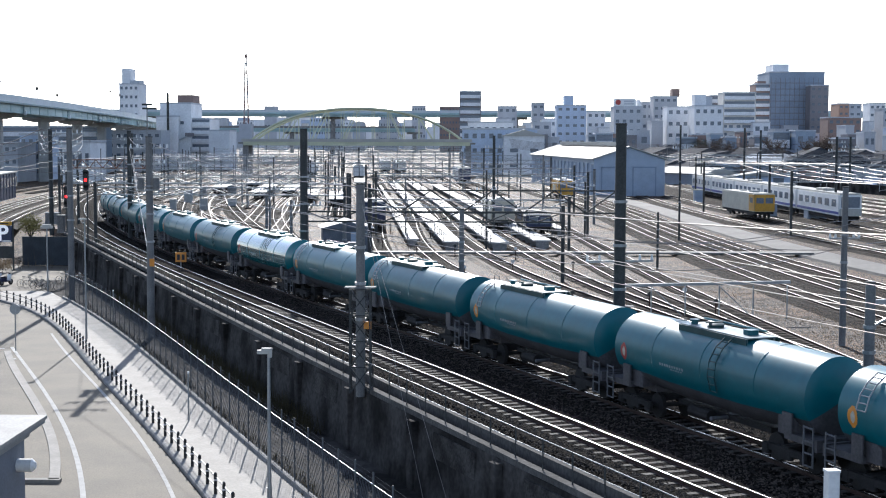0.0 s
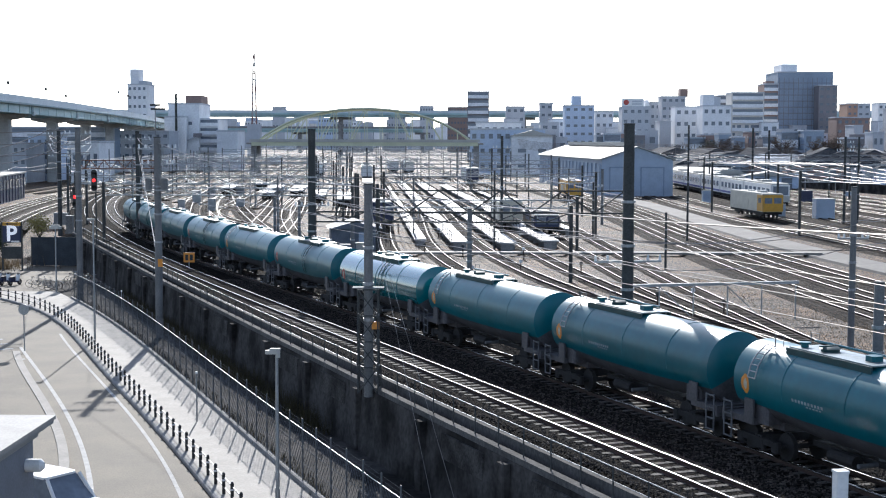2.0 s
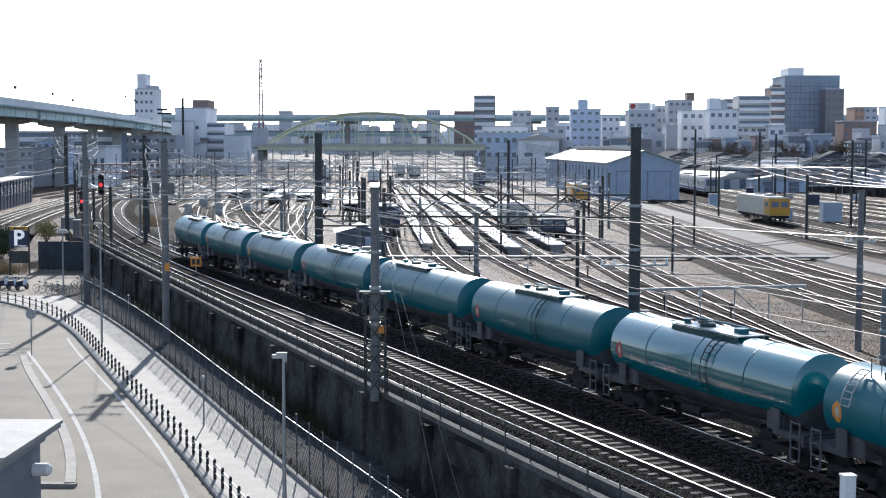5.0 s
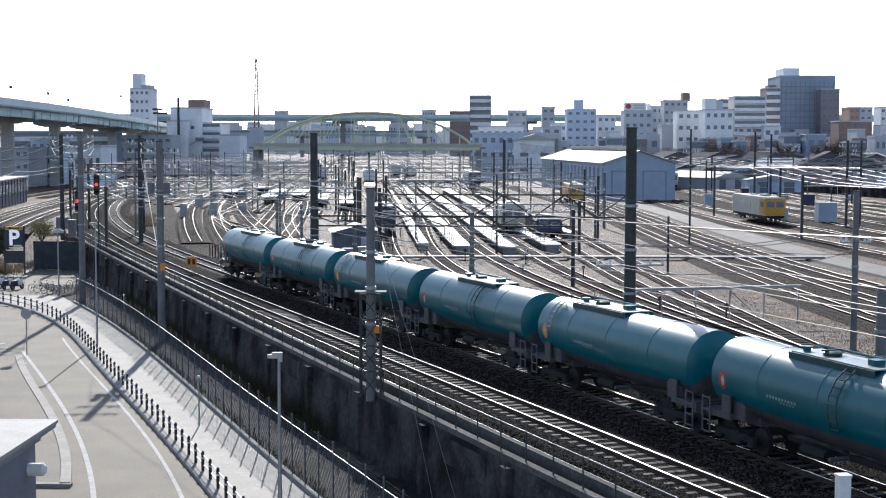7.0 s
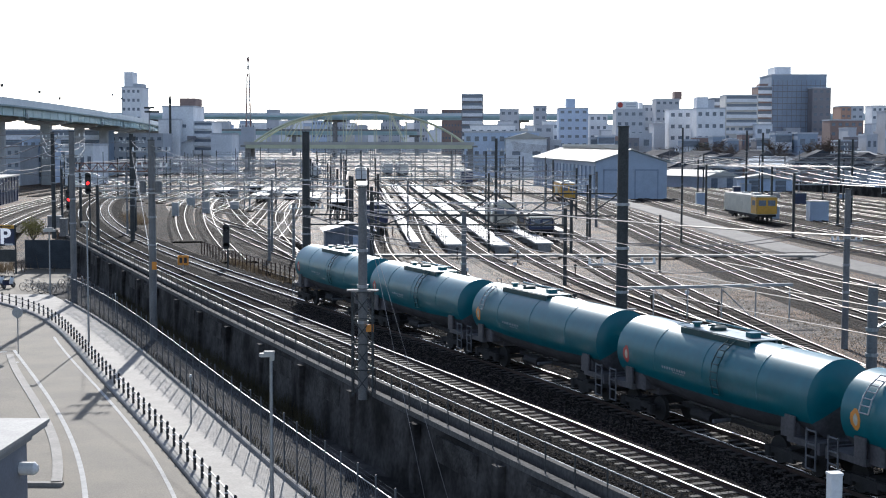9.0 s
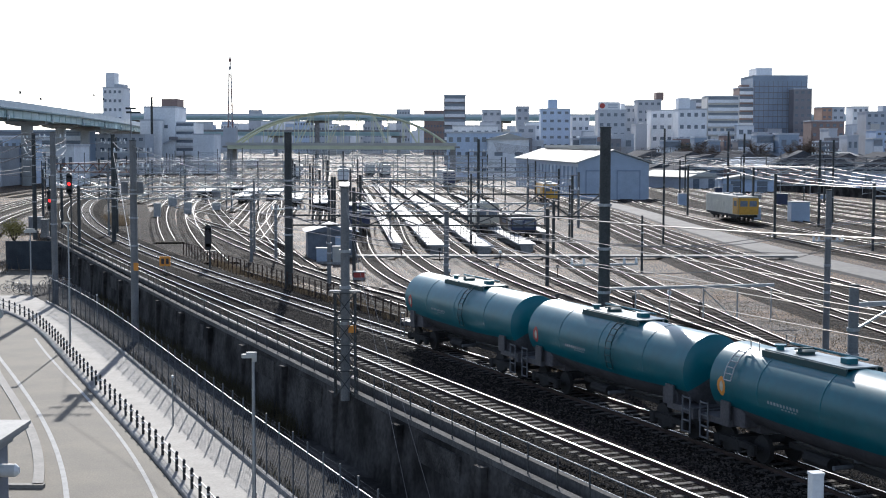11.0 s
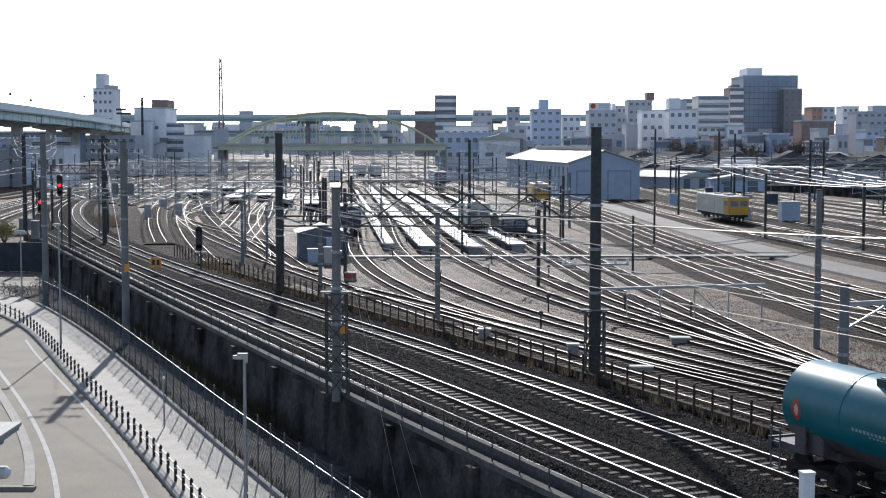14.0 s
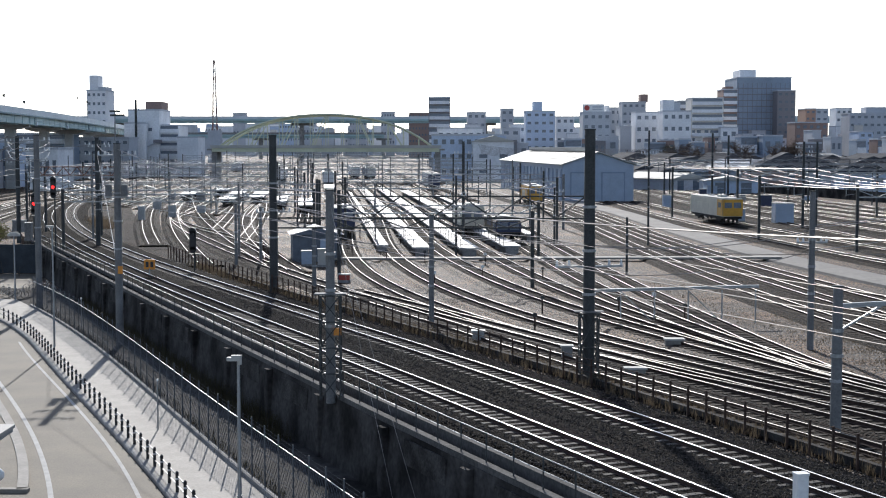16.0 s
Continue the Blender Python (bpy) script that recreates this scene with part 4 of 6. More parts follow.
wires("feeder_wire", [(-6.5, 81, 4.4), (5.5, 78, 4.6), (21, 73, 4.2), (40, 70, 5.0)], 8, 0.3, 0.016)
wires("stay_wire", [(-4.35, 55.9, 7.6), (-1.2, 44.5, STREET + 0.05)], 2, 0.0, 0.007)
wires("stay_wire", [(-4.3, 55.9, 7.2), (-0.35, 44.5, STREET + 0.05)], 2, 0.0, 0.007)
wires("stay_wire", [(-34.3, 141.8, 9.0), (-20.4, 90, 1.3)], 2, 0.0, 0.014)
wires("stay_wire", [(-34.0, 141.8, 8.2), (-20.6, 90, 2.0)], 2, 0.0, 0.014)

# contact and catenary wires over the curving yard tracks
for pts in (T1, [(-30.1, 148.2), (-35.0, 169), (-39.4, 188.7), (-44.0, 213.8), (-49.9, 249), (-56.7, 298)], [(-21.8, 127), (-27.4, 150.6), (-34.7, 185), (-42.5, 228), (-48, 266)],
            [(-15.1, 121.7), (-24.5, 160), (-31.7, 192), (-38.9, 228)], [(-12.7, 118.6), (-17.5, 136), (-23, 172), (-30, 228)], [(-57.0, 160), (-62.6, 182.6), (-67.3, 211.5), (-72.2, 246.2), (-76.4, 283.9)]):
    over = curve_through(pts, 2 if pts is not T1 else 5)
    ys_ = range(int(pts[0][1]) if pts is not T1 else 90, int(pts[-1][1]), 12)
    wires("contact_wire", [(over(y), y, 5.1) for y in ys_], 2, 0.01, 0.02)
    wires("catenary_wire", [(over(y), y, 6.0) for y in ys_][::3], 6, 0.4, 0.02)

# pipe bridge on short legs beyond the fan of tracks
pb = thing("pipe_bridge", "pale grey pipe on short steel legs crossing tracks", "pipe bridge")
part("pipe", Geo().bar((8.2, 80, 1.55), (18.4, 81, 1.72), 0.16, 0.16), GALV, pb)
for k in range(6):
    x = 8.4 + k * 1.95
    part("leg", Geo().bar((x, 80.1 + 0.1 * k, -0.4), (x, 80.1 + 0.1 * k, 1.55), 0.07, 0.07), GALV, pb)
for k in (1, 3):
    part("brace", Geo().bar((8.4 + k * 1.95, 80.2, 1.5), (8.4 + k * 1.95 + 1.9, 80.3, -0.3), 0.05, 0.05), GALV, pb)
g = Geo().box((10.3, 124.5, -0.08), (40, 1.3, 0.16), 0.03)
solo("track_crossing", g, PAVING, "pale concrete foot crossing over the yard tracks", "crossing", kind="structure")

# raised inspection walkways with rails
for x0, w, y0, y1 in ((-8.7, 1.1, 133, 300), (-5.2, 1.7, 130, 330), (-0.9, 1.8, 129, 330), (3.4, 1.7, 132, 300), (7.8, 1.0, 150, 280)):
    wkw = thing("inspection_walkway", "raised pale concrete inspection walkway with low railing", "walkway", "inspection walkways", kind="structure")
    X = lambda y: x0 + along * (y - 172)
    for k in range(int((y1 - y0) / 12)):
        a = y0 + 12 * k
        part("slab", Geo().bar((X(a), a, 0.42), (X(a + 11.8), a + 11.8, 0.42), w, 0.14), SLAB, wkw, "sunlit smooth slab")
    g = Geo()
    for k in range(int((y1 - y0) / 4)):
        a = y0 + 4 * k
        g.bar((X(a), a, -0.4), (X(a), a, 0.36), w * 0.7, 0.3)
    part("piers", g, CONCRETE, wkw, "short concrete piers", kind="stuff")
    rl = Geo()
    for k in range(int((y1 - y0) / 3)):
        a = y0 + 3 * k
        rl.bar((X(a) - w / 2 + 0.06, a, 0.4), (X(a) - w / 2 + 0.06, a, 1.35), 0.06, 0.06)
    rl.bar((X(y0) - w / 2 + 0.06, y0, 1.35), (X(y1) - w / 2 + 0.06, y1, 1.35), 0.05, 0.05)
    part("railing", rl, POLE_DARK, wkw, "dark thin railing")

# ---------- dark post-and-rail fence between main line and yard ----------
yf = thing("yard_fence", "low dark rusty steel fence between main line and yard", "fence")
side = lambda y: line_b(y) + 3.1
post = Geo().bar((0, 0, -0.4), (0, 0, 0.85), 0.08, 0.08).mesh("post", RUST)
for p in stations(side, 30, 128, 1.2):
    part("post", post, None, yf).location = p
for h in (0.25, 0.55, 0.8):
    part("bar", Geo().line([p + Vector((0, 0, h)) for p in stations(side, 30, 128, 2.4)], 0.02, 4), RUST, yf)
g = Geo().sweep(stations(side, 12, 110, 2.0, 0, 0.25), [(-0.1, -0.4), (-0.1, -0.02), (0.1, -0.02), (0.1, -0.4)])
solo("fence_kerb", g, WALL_CONCRETE, "dark low concrete upstand below the yard fence", "kerb", kind="structure")


def tufts(name, at, y0, y1, count, width, tall, material, label, z):
    r, g = random.Random(3), Geo()
    for k in range(count):
        y = r.uniform(y0, y1)
        x = at(y) + r.gauss(0, width)
        for j in range(5):
            a, h, l = r.uniform(0, 6.28), tall * r.uniform(0.4, 1.2), r.uniform(0.1, 0.4) * tall
            dx, dy = math.cos(a), math.sin(a)
            g.add([(x - dy * 0.015, y + dx * 0.015, z), (x + dy * 0.015, y - dx * 0.015, z), (x + dx * l + dy * 0.01, y + dy * l, z + h)], [(0, 1, 2)])
    solo(name, g, material, label, "grass", kind="stuff")


tufts("dry_weeds", lambda y: pave_edge(y) + 0.45, 26, 112, 1100, 0.2, 0.3, WEED, "dull dry weeds along the wire fence", STREET + 0.05)
tufts("dry_grass", lambda y: line_b(y) + 3.4, 34, 120, 2300, 0.5, 0.5, DRY_GRASS, "dry brown grass along the yard fence", -0.36)
tufts("yard_grass", lambda y: 20.5 - 0.02 * y + 1.5 * math.sin(y), 50, 75, 900, 1.2, 0.09, DRY_GRASS, "patchy brown grass between yard tracks", -0.36)
tufts("slope_grass", lambda y: 23.0 - 0.05 * (y - 70) + 1.3 * math.sin(y * 1.7), 64, 84, 3200, 1.5, 0.08, DRY_GRASS, "sparse tan grass on yard gravel", -0.36)
tufts("track_grass", lambda y: 17.6 - 0.1 * (y - 88) + 1.2 * math.sin(y * 2.1), 78, 104, 1500, 1.1, 0.07, DRY_GRASS, "sparse tan grass between yard tracks", -0.36)
tufts("verge_grass", lambda y: 12.6 - 0.3 * (y - 64), 58, 70, 700, 0.7, 0.07, DRY_GRASS, "dull tan grass between yard tracks", -0.36)
tufts("bank_grass", lambda y: line_b(y) + 3.5, 172, 192, 420, 0.7, 1.0, DRY_GRASS, "tall russet grass beside the curve", -0.36)

# ---------- street furniture ----------
lamp = thing("street_lamp", "slim grey street lamp with a flat lamp head", "street lamp", "street lamps", pose(-6.75, 47.0, STREET))
part("pole", Geo().tube((0, 0, 0), (0, 0, 1.0), 0.085, 10).tube((0, 0, 1.0), (0, 0, 5.55), 0.07, 10, 0.05), GALV, lamp, "", True)
part("lamp_head", Geo().box((-0.14, 0, 5.64), (0.5, 0.26, 0.12), 0, 0.08).box((-0.06, 0, 5.73), (0.36, 0.2, 0.08), 0, 0.06).tube((0.04, 0, 5.45), (0.04, 0, 5.62), 0.075, 8), ROOF_METAL, lamp, "pale metal lamp head")
lamp2 = thing("street_lamp", "thin grey street lamp post beside the pavement", "street lamp", "street lamps", pose(-24.3, 88.5, STREET))
part("pole", Geo().tube((0, 0, 0), (0, 0, 7.7), 0.07, 10, 0.045), GALV, lamp2, "", True)
part("lamp_head", Geo().box((-0.14, 0, 7.75), (0.5, 0.26, 0.12), 0, 0.08), ROOF_METAL, lamp2)
lamp3 = thing("street_lamp", "street lamp with a broad pale lamp head", "street lamp", "street lamps", pose(-35.0, 116, STREET))
part("pole", Geo().tube((0, 0, 0), (0, 0, 5.4), 0.07, 10, 0.05), GALV, lamp3, "", True)
part("lamp_head", Geo().box((0, 0, 5.5), (1.0, 0.5, 0.2), 0, 0.15).box((0, 0, 5.66), (0.7, 0.36, 0.14), 0, 0.1), ROOF_METAL, lamp3, "pale metal lamp head")
for x, y in ((-12.6, 62.5), (-24.6, 96.5)):
    b = thing("marker_post", "thin grey steel post on the pavement", "post", "pavement posts", pose(x, y, STREET + 0.1))
    part("pole", Geo().tube((0, 0, 0), (0, 0, 2.2), 0.035, 8), GALV, b)
    part("pole_cap", Geo().tube((0, 0, 2.2), (0, 0, 2.3), 0.05, 8), WHITE, b)
rs = thing("road_sign", "round grey road sign seen from behind on a post", "road sign", "", pose(-27.2, 83.5, STREET + 0.1))
part("pole", Geo().tube((0, 0, 0), (0, 0, 2.6), 0.035, 8), GALV, rs)
part("disc", Geo().tube((0, -0.02, 2.5), (0, 0.02, 2.5), 0.32, 20), GALV, rs, "round grey sign back")
wp = thing("white_post", "white square post cabinet on the wall top", "post", "", pose(7.95, 30.6, 0))
part("shaft", Geo().box((0, 0, 1.1), (0.28, 0.25, 2.9), 0.2, 0.02), WHITE, wp)
part("top", Geo().box((0, 0, 2.57), (0.31, 0.28, 0.05), 0.2, 0.02), WHITE, wp)

# parking sign; a weak glow is added to its letter to brighten it
SIGN_WHITE = glow("brightened_white_sign_sheet", (0.85, 0.87, 0.92), 0.3)
ps = thing("parking_sign", "navy parking sign board with a yellow header and an added letter glow", "sign", "", pose(-45.3, 136, STREET - 2.4))
part("board", Geo().box((0, 0, 6.0), (1.75, 0.25, 1.6), 0, 0.05), NAVY, ps, "dark blue sign board")
part("header", Geo().box((0, -0.02, 7.0), (1.75, 0.28, 0.36), 0, 0.05), YELLOW, ps, "yellow header")
part("frame", Geo().box((-0.95, 0, 4.8), (0.14, 0.14, 4.8)).box((0.95, 0, 4.8), (0.14, 0.14, 4.8)).box((0, 0, 4.2), (1.8, 0.2, 1.2)), POLE_DARK, ps)
fc = bpy.data.curves.new("letter", "FONT")
fc.offset = 0.05
fc.body, fc.size, fc.extrude, fc.align_x, fc.align_y = "P", 2.1, 0.02, "CENTER", "CENTER"
fc.materials.append(SIGN_WHITE)
lt = new("letter", fc)
lt.parent, lt.location, lt.rotation_euler = ps, (0, -0.16, 6.0), (radians(90), 0, 0)
part("arrow", Geo().box((0.12, -0.17, 7.0), (0.9, 0.02, 0.09)).add([(-0.6, -0.18, 7.0), (-0.3, -0.18, 6.87), (-0.3, -0.18, 7.13), (-0.6, -0.16, 7.0), (-0.3, -0.16, 6.87), (-0.3, -0.16, 7.13)], [(0, 1, 2), (3, 5, 4), (0, 3, 4, 1), (1, 4, 5, 2), (2, 5, 3, 0)]), BLACK, ps, "dark arrow")
part("small_bars", Geo().box((0.35, -0.13, 5.3), (0.8, 0.02, 0.14)), WHITE, ps, "faded line of lettering")

# bicycles by the fence
def bicycle(x, y, turn):
    b = thing("bicycle", "dark parked bicycle by the wire fence", "bicycle", "bicycles", pose(x, y, STREET + 0.02, 0, 0, turn))
    for s in (-0.52, 0.52):
        g = Geo()
        for k in range(16):
            p, q = [Vector((s + 0.33 * math.cos(a), 0, 0.34 + 0.33 * math.sin(a))) for a in (k * math.pi / 8, (k + 1) * math.pi / 8)]
            g.tube(p, q, 0.022, 4)
        for k in range(6):
            a = k * math.pi / 6
            g.tube((s - 0.32 * math.cos(a), 0, 0.34 - 0.32 * math.sin(a)), (s + 0.32 * math.cos(a), 0, 0.34 + 0.32 * math.sin(a)), 0.006, 3)
        part("wheel", g, BLACK, b)
    part("frame", Geo().line([(-0.52, 0, 0.34), (-0.1, 0, 0.3), (0.35, 0, 0.8), (-0.2, 0, 0.85), (-0.1, 0, 0.3)], 0.022, 5).line([(0.52, 0, 0.34), (0.35, 0, 0.8), (0.33, 0, 1.0)], 0.02, 5).tube((-0.52, 0, 0.34), (-0.2, 0, 0.85), 0.018, 5), GALV, b)
    part("saddle", Geo().box((-0.22, 0, 0.9), (0.26, 0.14, 0.06), 0, 0.05), BLACK, b)
    part("handlebar", Geo().tube((0.3, -0.28, 1.02), (0.3, 0.28, 1.02), 0.018, 5), GALV, b)
for k in range(9):
    bicycle(-35.2 - 1.1 * (k % 5) + 0.3 * k, 117.6 + 0.85 * k, 35 + 9 * (k % 3))

# kiosk roof corner near the street
ks = thing("kiosk", "small building with a flat pale roof and blue-grey walls", "building", "", pose(-12.45, 41.0, STREET))
part("wall", Geo().box((-4.1, -2.6, 2.0), (7.2, 4.0, 4.1), 0, 0.06), mat("blue_grey_wall_paint", (0.17, 0.19, 0.225), 0.6, 0, 0.15, 1.0), ks, "blue-grey wall")
part("roof", Geo().box((-4.0, -2.6, 4.58), (8.0, 5.2, 0.1), 0, 0.04), mat("off_white_roof_sheet", (0.4, 0.38, 0.345), 0.7, 0, 0.14, 1.2), ks, "white roof deck")
part("gutter", Geo().box((-4.0, -2.6, 4.47), (7.9, 5.1, 0.11), 0, 0.04).box((-4.05, -2.6, 4.34), (7.6, 4.8, 0.14), 0, 0.06).box((-4.1, -2.6, 4.18), (7.4, 4.4, 0.18), 0, 0.06), GALV, ks, "stepped grey eaves gutter")
part("wall_lamp", Geo().tube((-0.5, -1.3, 3.42), (-0.08, -1.3, 3.42), 0.19, 14).tube((-0.08, -1.3, 3.42), (0.02, -1.3, 3.42), 0.19, 14, 0.1), WHITE, ks, "round white wall lamp", True)


# ---------- signals, signs and cabinets ----------
def signal(x, y, z, lit=True, ground=-0.4):
    s = thing("railway_signal", "black railway signal with a red light" if lit else "black railway signal seen from behind", "signal", "railway signals", pose(x, y, 0))
    part("post", Geo().tube((0.1, 0.1, ground), (0.1, 0.1, z + 0.7), 0.07, 8), POLE_DARK, s)
    part("head", Geo().box((0, 0, z), (0.55, 0.2, 1.5), 0, 0.05).tube((0, 0.1, z + 0.75), (0, -0.1, z + 0.75), 0.275, 14).tube((0, 0.1, z - 0.75), (0, -0.1, z - 0.75), 0.275, 14), BLACK, s, "black oblong backboard")
    if lit:
        part("lens", Geo().tube((0, -0.1, z), (0, -0.16, z), 0.14, 12), RED_LIGHT, s, "glowing red lens")
    part("hood", Geo().tube((0, -0.1, z + 0.5), (0, -0.3, z + 0.5), 0.13, 10), BLACK, s)
    part("platform", Geo().box((0.1, 0.2, z - 1.1), (0.9, 0.6, 0.06)), POLE_DARK, s)


signal(-37.6, 131.0, 4.45)
signal(-36.2, 132.5, 5.95)
signal(-19.6, 112.0, 2.3, False)
sg = thing("speed_sign", "square orange speed sign on a short post", "sign", "", pose(-22.2, 107.8, 0))
part("post", Geo().tube((0, 0, -0.4), (0, 0, 0.5), 0.04, 6), GALV, sg)
part("board", Geo().box((0, 0, 0.75), (0.85, 0.06, 0.75), 0, 0.05), ORANGE, sg)
for k in (-0.18, 0.18):
    part("lettering", Geo().box((k, -0.035, 0.75), (0.22, 0.012, 0.42)), BLACK, sg, "dark number bars")
tg = thing("tag_plate", "small orange plate clamped to the mast", "sign", "", pose(-4.05, 55.68, 0))
part("plate", Geo().box((0, 0, 2.42), (0.3, 0.04, 0.3), 0, 0.03), ORANGE, tg)
part("bracket", Geo().bar((-0.25, 0.05, 2.42), (0.1, 0.05, 2.42), 0.04, 0.04), GALV, tg)


def cabinet(x, y, w, d, h, material, label, base=-0.4):
    c = thing("equipment_cabinet", label, "cabinet", "trackside cabinets", pose(x, y, base))
    part("body", Geo().box((0, 0, h / 2 + 0.15), (w, d, h), 0, 0.03), material, c)
    part("lid", Geo().box((0, 0, h + 0.19), (w + 0.12, d + 0.12, 0.08), 0, 0.03), ROOF_METAL, c, "pale sunlit lid")
    part("plinth", Geo().box((0, 0, 0.1), (w + 0.1, d + 0.1, 0.25)), CONCRETE, c)
    part("door", Geo().box((0, -d / 2 - 0.01, h / 2 + 0.15), (w * 0.8, 0.03, h * 0.85)), material, c)


cabinet(-11.2, 119.4, 0.95, 0.7, 1.15, STEEL_BLUE, "low grey trackside relay cabinet")
cabinet(-9.9, 118.6, 0.68, 0.6, 1.35, ROOF_METAL, "white trackside relay cabinet")
cabinet(-7.1, 105.0, 0.8, 0.5, 0.45, RED, "low red steel trackside box")
cabinet(44.8, 184, 2.4, 2.2, 2.6, STEEL_BLUE, "pale grey equipment hut beside the tracks")
cabinet(40.6, 190, 1.0, 1.0, 1.6, STEEL_BLUE, "small grey trackside cabinet")
cabinet(37.5, 232, 1.6, 1.2, 2.0, STEEL_BLUE, "small grey trackside cabinet")
cabinet(6.0, 66.0, 0.5, 0.4, 0.6, CONCRETE, "low grey trackside box")
cabinet(2.0, 72.2, 0.6, 0.5, 0.5, GALV, "low steel point machine box")
cabinet(11.8, 70.5, 0.9, 0.5, 0.3, PAVING, "low pale point machine between the rails")
cabinet(8.6, 61.5, 0.9, 0.4, 0.25, PAVING, "low pale point machine between the rails")
for k in range(26):
    y = rng.uniform(60, 240)
    x = rng.uniform(-6, 16) - 0.06 * (y - 60)
    if x < line_b(y) + 6:
        x = line_b(y) + 7 + 5 * rng.random()
    mk = thing("track_marker", "short dark marker post between yard tracks", "marker post", "track markers", pose(x, y, -0.4))
    part("post", Geo().tube((0, 0, 0), (0, 0, 0.9), 0.05, 6), RUST, mk)
    part("target", Geo().tube((0, -0.03, 1.0), (0, 0.03, 1.0), 0.14, 10), POLE_DARK if k % 3 else WHITE, mk)
hut = thing("signal_hut", "small blue-grey hut with a low gable roof", "hut", "", pose(-11.1, 126, -0.4, 0, 0, 8))
HUT = mat("dull_hut_sheet", (0.13, 0.15, 0.18), 0.6, 0, 0.25, 1.5)
part("wall", Geo().box((0, 0, 1.25), (4.2, 5.2, 2.5), 0, 0.05), HUT, hut)
part("roof", Geo().add([(-2.4, -2.9, 2.45), (2.4, -2.9, 2.45), (2.4, 2.9, 2.45), (-2.4, 2.9, 2.45), (0, -2.9, 3.1), (0, 2.9, 3.1)], [(0, 3, 5, 4), (1, 4, 5, 2), (0, 4, 1), (3, 2, 5), (0, 1, 2, 3)]), HUT, hut, "blue-grey low gable roof")
part("door", Geo().box((0.8, -2.62, 1.1), (1.0, 0.06, 2.0)), STEEL_BLUE, hut)


# ---------- parked rail vehicles ----------
def flat_wagon(x, y, turn):
    v = thing("flat_wagon", "low flat wagon with a pale sunlit deck", "rail vehicle", "parked rail vehicles", pose(x, y, 0, 0, 0, turn))
    part("deck", Geo().box((0, 0, 1.05), (2.5, 13, 0.2), 0, 0.05), SLAB, v, "pale steel deck")
    part("frame", Geo().box((0, 0, 0.8), (1.6, 12.6, 0.3)), SOOT, v)
    for e in (-4.4, 4.4):
        g = Geo()
        for q in (-0.9, 0.9):
            for s in (-0.6, 0.6):
                g.tube((s - 0.07, e + q, 0.42), (s + 0.07, e + q, 0.42), 0.42, 12)
        part("bogie", g.box((0, e, 0.55), (2.0, 2.4, 0.25)), SOOT, v, "dark bogie")


def rail_car(x, y, turn, length, h, body, band, label, front=True):
    v = thing("rail_car", label, "rail vehicle", "parked rail vehicles", pose(x, y, 0, 0, 0, turn))
    part("body", Geo().box((0, 0, 0.9 + (h - 0.9) / 2), (2.6, length, h - 0.9), 0, 0.12), body, v)
    part("roof", Geo().box((0, 0, h + 0.06), (2.5, length - 0.1, 0.14), 0, 0.1), ROOF_METAL, v, "sunlit pale roof")
    part("cab_front", Geo().box((0, -length / 2 - 0.03, 0.95 + (h - 1) / 2), (2.5, 0.08, h - 1.0), 0, 0.03), band, v)
    for s in (-0.6, 0.6):
        part("windscreen", Geo().box((s, -length / 2 - 0.06, h * 0.75), (0.95, 0.08, 0.7), 0, 0.03), GLASS, v)
    for s in (-1.31, 1.31):
        part("side_window", Geo().box((s, -length / 2 + 1.2, h * 0.75), (0.1, 1.2, 0.65)), GLASS, v)
        part("side_panel", Geo().box((s, -length / 2 + 1.2, 0.95 + (h - 1) / 2), (0.06, 2.3, h - 1.05)), band, v)
        part("louvre", Geo().box((s, length * 0.1, 1.9), (0.05, length * 0.35, 1.0)), band if not front else CREAM, v)
    part("chassis", Geo().box((0, 0, 0.75), (2.4, length, 0.3)), SOOT, v)
    for e in (-0.32, 0.32):
        g = Geo()
        for q in (-0.9, 0.9):
            for s in (-0.6, 0.6):
                g.tube((s - 0.07, e * length + q, 0.42), (s + 0.07, e * length + q, 0.42), 0.42, 14)
        g.box((0.95, e * length, 0.5), (0.15, 2.6, 0.35)).box((-0.95, e * length, 0.5), (0.15, 2.6, 0.35))
        part("bogie", g, SOOT, v, "dark bogie")
    part("roof_gear", Geo().box((0, -length * 0.2, h + 0.25), (0.9, 1.6, 0.3), 0, 0.05), GALV, v)
    part("roof_gear", Geo().box((0.3, length * 0.2, h + 0.2), (0.7, 1.0, 0.2)), GALV, v)
    return v


rail_car(36.4, 186.0, 5.5, 15, 3.1, CREAM, YELLOW, "cream and yellow track maintenance car on yard track")
rail_car(3.3, 162, 5, 9, 3.0, CREAM, CREAM, "cream rail wagon between inspection walkways", False)
rail_car(15.6, 238, 2.3, 12, 3.2, YELLOW, YELLOW, "ochre works locomotive beside the shed")
rail_car(6.7, 150, 4.8, 10, 2.1, mat("brown_wagon_paint", (0.16, 0.11, 0.06), 0.6), NAVY, "low brown works wagon on yard track", False)
rail_car(-11.0, 160, 5, 8, 2.9, NAVY, NAVY, "dark blue shunting locomotive in the yard")
rail_car(-2.0, 330, 5, 20, 3.6, WHITE, NAVY, "white railcar parked far in the yard")

